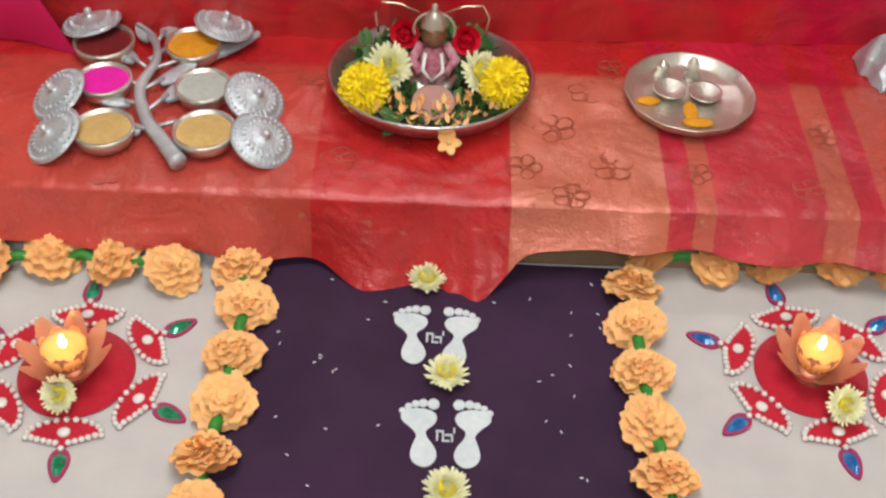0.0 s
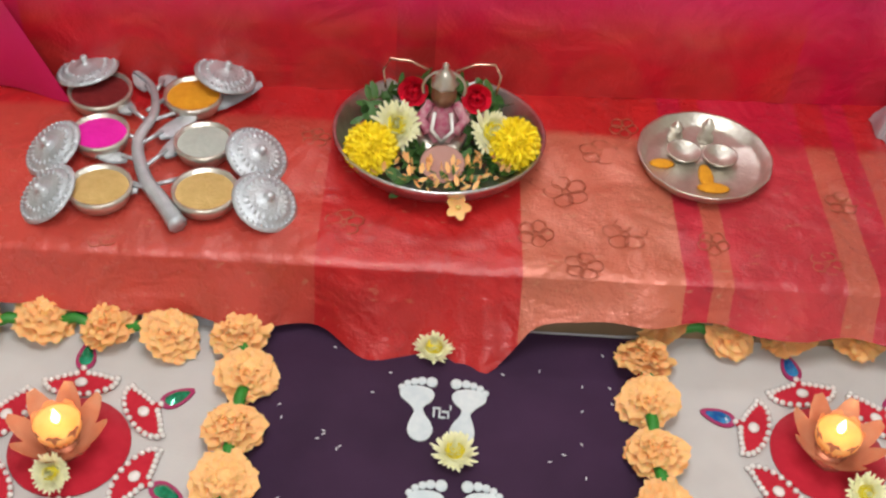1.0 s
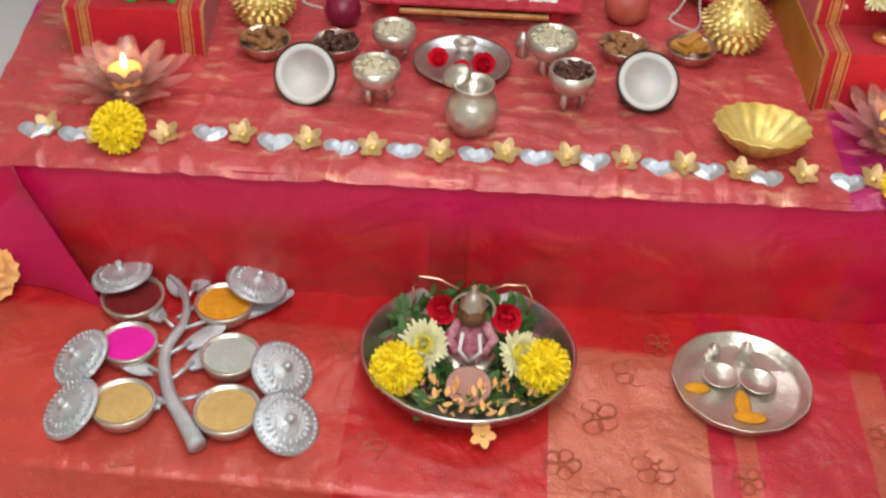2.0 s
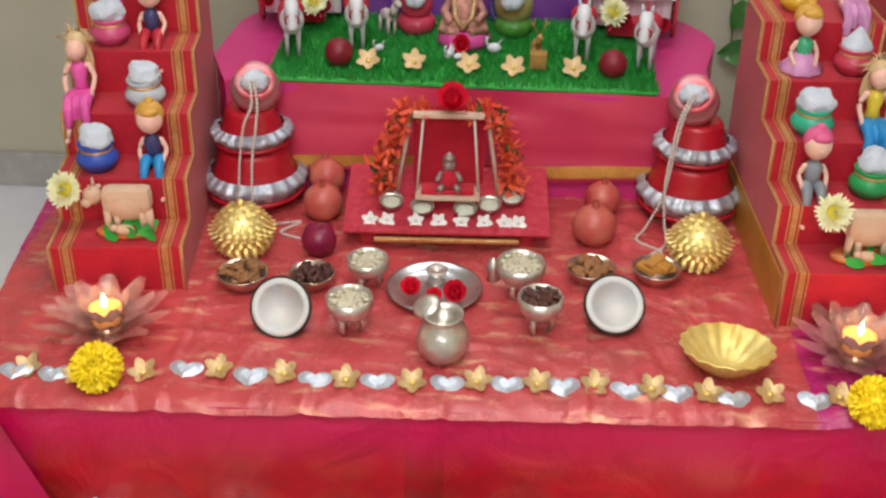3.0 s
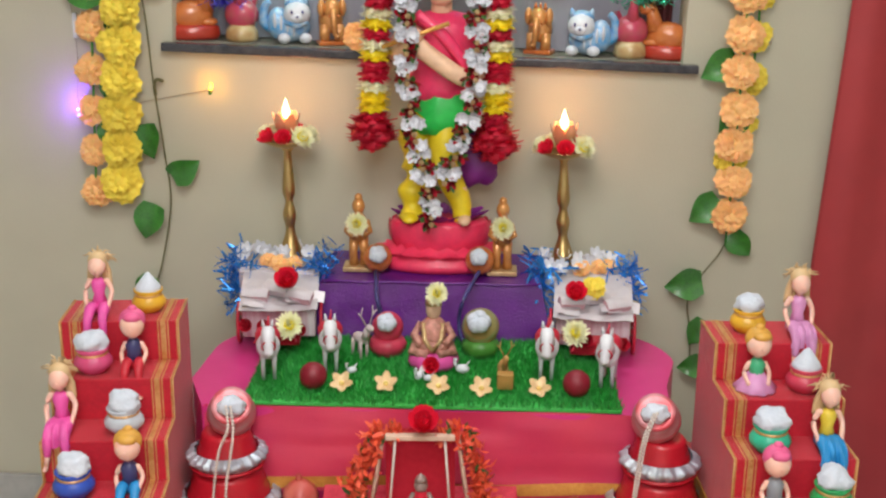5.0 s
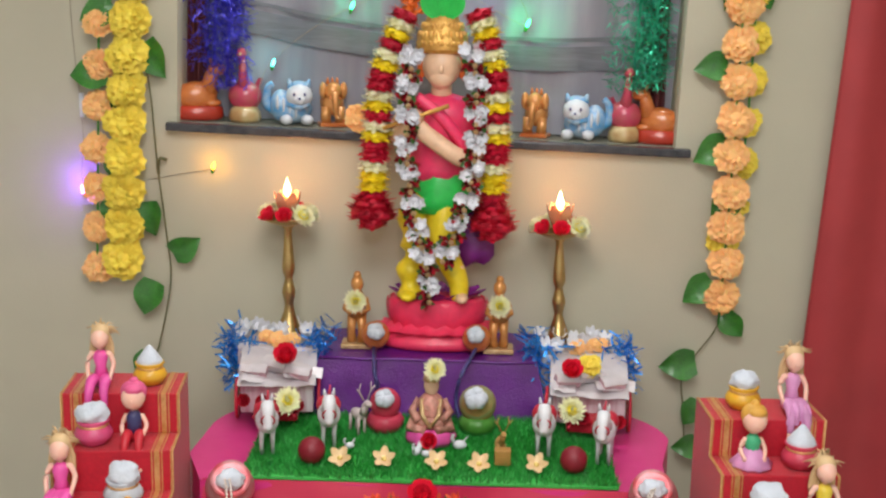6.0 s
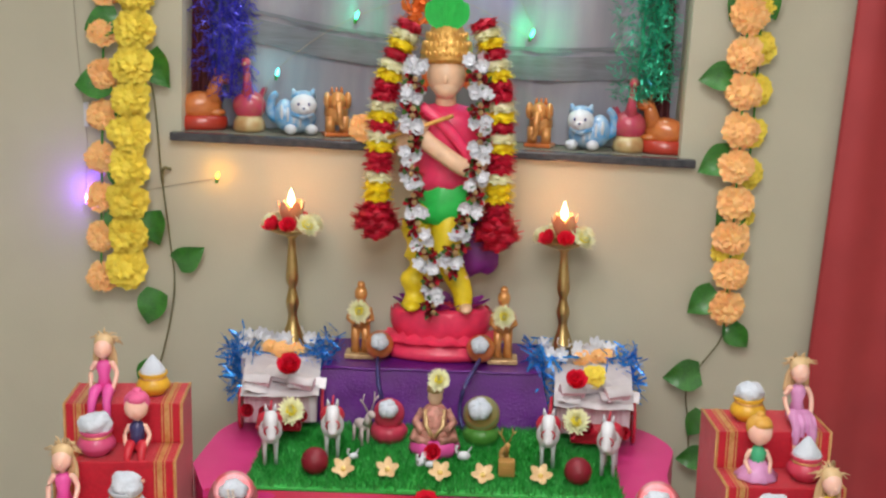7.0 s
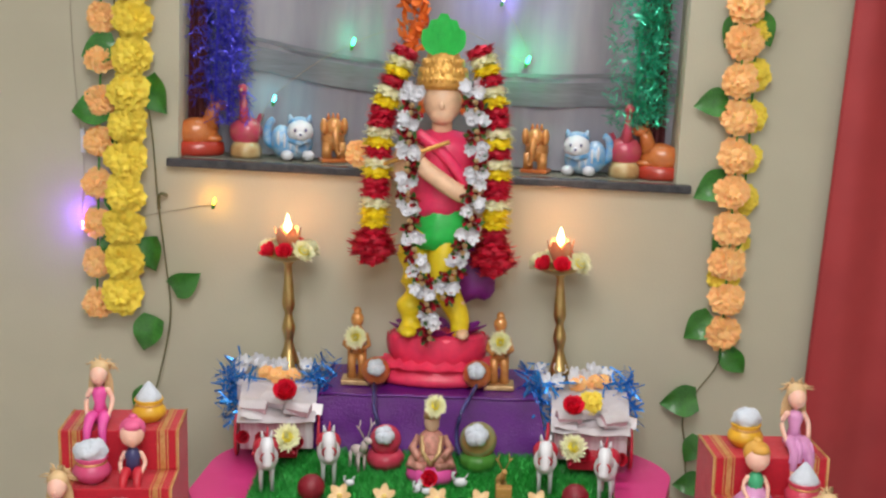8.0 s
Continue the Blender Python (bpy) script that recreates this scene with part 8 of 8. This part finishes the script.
vine([(0.7, -0.02, 2.0), (0.7, -0.02, 1.3), (0.705, -0.02, 0.85), (0.7, -0.02, 0.78), (0.655, -0.02, 0.71), (0.624, -0.02, 0.642), (0.634, -0.02, 0.56), (0.64, -0.02, 0.47)],
     [(0.685, 1.594, 240, 0.075), (0.753, 1.602, -60, 0.08), (0.642, 1.427, 190, 0.08), (0.655, 1.223, 210, 0.09), (0.694, 1.092, 230, 0.08), (0.645, 0.877, 220, 0.085), (0.741, 0.793, -50, 0.07), (0.607, 0.686, 190, 0.09), (0.65, 0.56, 240, 0.07), (0.641, 0.47, 190, 0.07)],
     "thin vine with glossy green leaves down the wall")

# ---- window sill figures ----
def sill_at(x, y=0.07):
    p = LEAN @ Vector((x + 0.04, y, 0.001))
    return p


def cow_shape(k):
    s = Shape()
    s.lathe([(0.05, 0), (0.055, 0.008), (0.053, 0.026), (0.045, 0.03)], 24, Matrix.Diagonal((1, 0.6, 1, 1)), 1)
    s.ball((-0.004, 0, 0.05), (0.046, 0.026, 0.032), 18, 0)
    s.tube([(0.022, 0, 0.06), (0.03, 0, 0.095), (0.034, -0.004, 0.108)], [0.022, 0.015, 0.013], 12, 0)
    s.ball((0.044, -0.006, 0.108), (0.02, 0.013, 0.013), 12, 0)
    for sx in (-1, 1):
        s.tube([(0.032, sx * 0.008, 0.118), (0.026, sx * 0.012, 0.132)], [0.004, 0.0015], 6, 0)
        s.ball((0.028, sx * 0.016, 0.11), (0.005, 0.009, 0.005), 8, 0)
        s.ball((0.03, sx * 0.014, 0.036), (0.02, 0.008, 0.008), 10, 0)
    return s


def bird_shape():
    s = Shape()
    s.lathe([(0.032, 0), (0.036, 0.008), (0.034, 0.022), (0.026, 0.034)], 18, None, 1, 8, 0.04)
    s.ball((0, 0.004, 0.056), (0.038, 0.03, 0.034), 16, 0)
    s.tube([(0, -0.004, 0.075), (0.002, -0.008, 0.11), (0.004, -0.006, 0.14)], [0.016, 0.009, 0.008], 10, 0)
    s.ball((0.004, -0.01, 0.15), (0.012, 0.014, 0.012), 10, 0)
    s.tube([(0.004, -0.02, 0.15), (0.004, -0.032, 0.146)], [0.004, 0.001], 6, 1)
    for a in (-25, 0, 25):
        petal(s, pose(-0.01, 0.02, 0.05, 0, 0, 150 + a) @ pose(0, 0, 0, 0, -35, 0), 0.05, 0.02, 0.4, 0, 4)
    return s


def cat_shape():
    s = Shape()
    s.ball((-0.004, 0.006, 0.034), (0.048, 0.03, 0.034), 20, 1)
    s.ball((-0.028, 0.004, 0.042), (0.026, 0.026, 0.036), 16, 1)
    s.ball((0.014, -0.014, 0.064), (0.031, 0.027, 0.028), 18, 0)
    s.ball((0.014, -0.036, 0.056), (0.014, 0.01, 0.011), 12, 0)
    s.ball((0.014, -0.046, 0.06), (0.0035, 0.003, 0.003), 8, 2)
    s.ball((0.014, -0.004, 0.082), (0.027, 0.023, 0.016), 16, 1)
    for sx in (-1, 1):
        s.tube([(0.014 + sx * 0.018, -0.01, 0.084), (0.014 + sx * 0.024, -0.008, 0.102)], [0.011, 0.002], 8, 1)
        s.ball((0.014 + sx * 0.012, -0.038, 0.069), (0.0032, 0.0025, 0.0042), 8, 2)
        s.ball((0.008 + sx * 0.024, -0.026, 0.012), (0.015, 0.017, 0.012), 12, 0)
    for k in range(4):
        s.ball((-0.036 + 0.014 * k, -0.018, 0.05 - 0.006 * k), (0.004, 0.008, 0.018), 8, 0)
    s.tube(curve([(-0.04, 0.01, 0.03), (-0.06, 0.008, 0.045), (-0.058, 0.004, 0.078), (-0.046, 0, 0.09)], 5), [0.013 - 0.0004 * k for k in range(16)], 10, 1)
    s.tube([(0.036, -0.022, 0.046), (0.012, -0.036, 0.04), (-0.012, -0.022, 0.046)], 0.006, 8, 1)
    return s


def elephant_shape():
    s = Shape()
    s.box(-0.034, 0.034, -0.026, 0.026, 0, 0.01, None, 1, 0.003)
    for sx in (-1, 1):
        s.tube([(sx * 0.018, -0.01, 0.008), (sx * 0.018, -0.008, 0.05)], 0.013, 10)
        s.ball((sx * 0.026, -0.012, 0.09), (0.01, 0.014, 0.022), 10)
        s.tube([(sx * 0.01, -0.024, 0.075), (sx * 0.013, -0.04, 0.07)], [0.004, 0.0015], 6, 1)
    s.ball((0, 0.004, 0.06), (0.031, 0.026, 0.034), 14)
    s.ball((0, -0.014, 0.088), (0.022, 0.02, 0.024), 14)
    s.tube(curve([(0, -0.03, 0.085), (0, -0.04, 0.06), (0.004, -0.036, 0.03), (0.008, -0.042, 0.02)], 5), [0.009 - 0.00025 * k for k in range(16)], 10)
    for k in range(3):
        s.tube([(-0.012 + 0.012 * k, 0, 0.105), (-0.012 + 0.012 * k, 0, 0.122)], [0.006, 0.002], 6, 1)
    return s


MAG = mat("magenta_bird_glaze", (0.55, 0.03, 0.12), 0.35, 0, (0.42, 0.1, 0.08), 40, 0.6, coat=0.5)
CREAMG = mat("cream_gold_glaze", (0.6, 0.5, 0.25), 0.35, 0, (0.45, 0.25, 0.1), 40, 0.6, coat=0.4)
BLUEG = mat("sky_blue_glaze", (0.02, 0.3, 0.68), 0.3, 0, (0.5, 0.6, 0.66), 55, 0.6, coat=0.5)
RED_BASE = mat("red_base_glaze", (0.5, 0.04, 0.02), 0.3, coat=0.5)
for x, k, sx in ((-0.615, 1.16, 1), (0.54, 1.1, -1)):
    p = sill_at(x)
    solid("cow_statuette", cow_shape(1), [TERRA, RED_BASE], Matrix.Translation(p) @ pose(0, 0, 0, 0, 0, 15 * sx) @ Matrix.Diagonal((sx * k, 1 * k, k, 1)), "glazed brown seated cow on the granite sill", "figurine", "sill figurines")
for x, sx in ((-0.497, -1), (0.457, 1)):
    solid("bird_statuette", bird_shape(), [MAG, CREAMG], Matrix.Translation(sill_at(x)) @ Matrix.Diagonal((sx * 1.12, 1.12, 1.14, 1)), "glazed magenta long-necked bird on the granite sill", "figurine", "sill figurines")
for x, sx in ((-0.375, 1), (0.352, -1)):
    solid("cat_statuette", cat_shape(), [WHITE_PAINT, BLUEG, NAVY_CORD], Matrix.Translation(sill_at(x)) @ pose(0, 0, 0, 0, 0, 10 * sx) @ Matrix.Diagonal((sx * 1.08, 1.08, 1.12, 1)), "blue and white glazed cat on the granite sill", "figurine", "sill figurines")
for x, sx in ((-0.276, 1), (0.235, -1)):
    solid("elephant_statuette", elephant_shape(), [TERRA_GOLD, TERRA], Matrix.Translation(sill_at(x)) @ pose(0, 0, 0, 0, 0, 18 * sx) @ Matrix.Diagonal((sx, 1, 1, 1)), "golden brown glazed elephant on the granite sill", "figurine", "sill figurines")


def tinsel(x, ztop, zbot, w, material, label, seed):
    r2 = random.Random(seed)
    th = thing("tinsel_garland", pose(x, 0.06, ztop), label, "tinsel", "tinsel garlands")
    part("core", Shape().tube([(0, 0, 0), (0.01, 0, (zbot - ztop) * 0.5), (-0.005, 0, zbot - ztop)], 0.004, 6), material, th)
    s = Shape()
    vs, fs = [], []
    for i in range(2400):
        t = r2.random()
        p = Vector((r2.gauss(0, w * 0.3), r2.gauss(0, 0.016), (zbot - ztop) * t))
        p.x = max(-w / 2, min(w / 2, p.x))
        d = Vector((r2.uniform(-1, 1), r2.uniform(-1, 1), r2.uniform(-1.2, 0.6))).normalized() * r2.uniform(0.012, 0.026)
        q = Vector((r2.uniform(-1, 1), r2.uniform(-1, 1), r2.uniform(-1, 1))).normalized() * 0.0011
        o = len(vs)
        vs += [p - q, p + q, p + d + q, p + d - q]
        fs.append((o, o + 1, o + 2, o + 3))
    s.add(vs, fs, None, False)
    part("foil_strands", s, material, th, "", kind="stuff")


tinsel(-0.565, 2.05, 1.4, 0.12, TINSEL_V, "violet blue foil tinsel hanging in the recess", 3)
tinsel(-0.535, 1.8, 1.35, 0.1, TINSEL_V, "violet blue foil tinsel hanging in the recess", 13)
tinsel(0.475, 2.05, 1.36, 0.13, TINSEL_G, "bright green foil tinsel hanging in the recess", 5)
tinsel(0.515, 1.85, 1.38, 0.08, TINSEL_G, "bright green foil tinsel hanging in the recess", 15)
RED_CLOTH = mat("dark_maroon_curtain", (0.09, 0.012, 0.015), 0.7, 0, None, 20, 0.5, 0.3, 200)
for x0, x1 in ((-0.655, -0.6), (0.5, 0.56)):
    solid("side_curtain", Shape().grid(lambda u, v: (x0 + (x1 - x0) * u, 0.108 - 0.01 * math.sin(u * 12), 1.245 + 0.86 * v - 0.01), 14, 4), RED_CLOTH, None, "dark maroon curtain edge in the recess", "curtain", "side curtains")
s = Shape()
r2 = random.Random(8)
for i in range(160):
    t = r2.random()
    p = Vector((r2.uniform(-0.03, 0.03) * (0.6 + 0.6 * t), r2.uniform(-0.012, 0.012), -0.2 * t))
    petal(s, Matrix.Translation(p) @ pose(0, 0, 0, r2.uniform(-90, 90), r2.uniform(-90, 90), r2.uniform(0, 360)), 0.03, 0.018, 0.5, 0, 2)
solid("orange_hanging", s, mat("orange_crepe", (0.85, 0.2, 0.03), 0.6, 0, None, 60, 0.5, vary=0.2), pose(-0.075, 0.04, 1.74), "orange crepe hanging behind the statue", "hanging")


# ---- string lights: small bulbs that glow ----
def fairy(x, y, z, c, power, label):
    th = thing("fairy_light", pose(x, y, z, 35, 20, 0), label, "fairy light", "fairy lights")
    part("bulb", Shape().lathe([(1e-5, 0), (0.0035, 0.002), (0.004, 0.014), (0.002, 0.022), (1e-5, 0.024)], 10), mat("lit_bulb", c, 0.3, glow=(c, 9.0)), th, "glowing bulb")
    part("socket", Shape().lathe([(0.003, -0.014), (0.004, -0.012), (0.004, 0.001)], 10), GREEN_STEM, th)
    d = bpy.data.lights.new("bulb_light", "POINT")
    d.energy, d.color, d.shadow_soft_size = power, c, 0.006
    new("bulb_light", d).location = (x, y - 0.03, z + 0.012)


fairy(-0.88, -0.012, 1.09, (0.25, 0.08, 1.0), 0.8, "violet fairy light bulb against the wall")
fairy(-0.562, -0.012, 1.15, (1.0, 0.42, 0.04), 0.16, "orange fairy light bulb against the wall")
fairy(-0.232, 0.1, 1.545, (0.05, 1.0, 0.45), 0.16, "green fairy light bulb before the curtain")
fairy(0.205, 0.1, 1.51, (0.05, 1.0, 0.4), 0.32, "green fairy light bulb before the curtain")
fairy(-0.43, 0.095, 1.4, (0.1, 0.8, 0.8), 0.1, "teal fairy light bulb before the curtain")
fairy(0.14, 0.1, 1.66, (0.3, 0.25, 1.0), 0.35, "blue fairy light bulb before the curtain")
WIRE = mat("thin_clear_wire", (0.35, 0.3, 0.22), 0.5)
for pts in ([(-0.9, -0.006, 2.2), (-0.905, -0.006, 1.6), (-0.885, -0.006, 1.25), (-0.88, -0.006, 1.09), (-0.72, -0.006, 1.12), (-0.562, -0.006, 1.15)],
            [(-0.45, 0.0, 1.26), (-0.44, 0.09, 1.4), (-0.232, 0.1, 1.55), (0.0, 0.1, 1.6), (0.205, 0.1, 1.515), (0.14, 0.1, 1.66)]):
    solid("light_wire", Shape().tube(curve(pts, 8), 0.0008, 4), WIRE, None, "thin fairy light wire along the wall", "wire", "light wires")
solid("wall_hook", Shape().tube(curve([(-0.7, -0.004, 1.135), (-0.697, -0.02, 1.16), (-0.69, -0.022, 1.175), (-0.675, -0.016, 1.17)], 5), 0.004, 7), VINE, None, "small dark hook on the wall", "hook")
solid("wall_clip", Shape().box(-0.006, 0.006, -0.008, 0, -0.03, 0.03, pose(-0.885, -0.001, 1.3), 0, 0.002), WHITE_PAINT, None, "small white cable clip on the wall", "clip")

# ---- lamps of the room, out of sight ----
th = thing("tube_light", pose(0.1, 0, 2.55), "white tube light fixed high on the wall", "tube light")
part("housing", Shape().box(-0.62, 0.62, -0.06, -0.002, -0.02, 0.04, None, 0, 0.006), WHITE_PAINT, th)
part("tube", Shape().tube([(-0.6, -0.08, 0.0), (0.6, -0.08, 0.0)], 0.014, 12), mat("lit_tube", (0.95, 0.97, 1), 0.4, glow=((0.95, 0.98, 1.0), 3.0)), th, "glowing white tube")
# the panel at y -4.1 is added for frontal light
for y in (-2.3, -4.1):
    th = thing("ceiling_light", pose(0.05, y, ROOM_H), "unseen square white panel light on the ceiling", "ceiling light", "ceiling lights")
    part("frame", Shape().box(-0.58, 0.58, -0.58, 0.58, -0.05, -0.001, None, 0, 0.006), WHITE_PAINT, th)
    part("diffuser", Shape().box(-0.55, 0.55, -0.55, 0.55, -0.056, -0.051), mat("lit_diffuser", (1, 1, 1), 0.5, glow=((1, 0.98, 0.95), 1.5)), th)
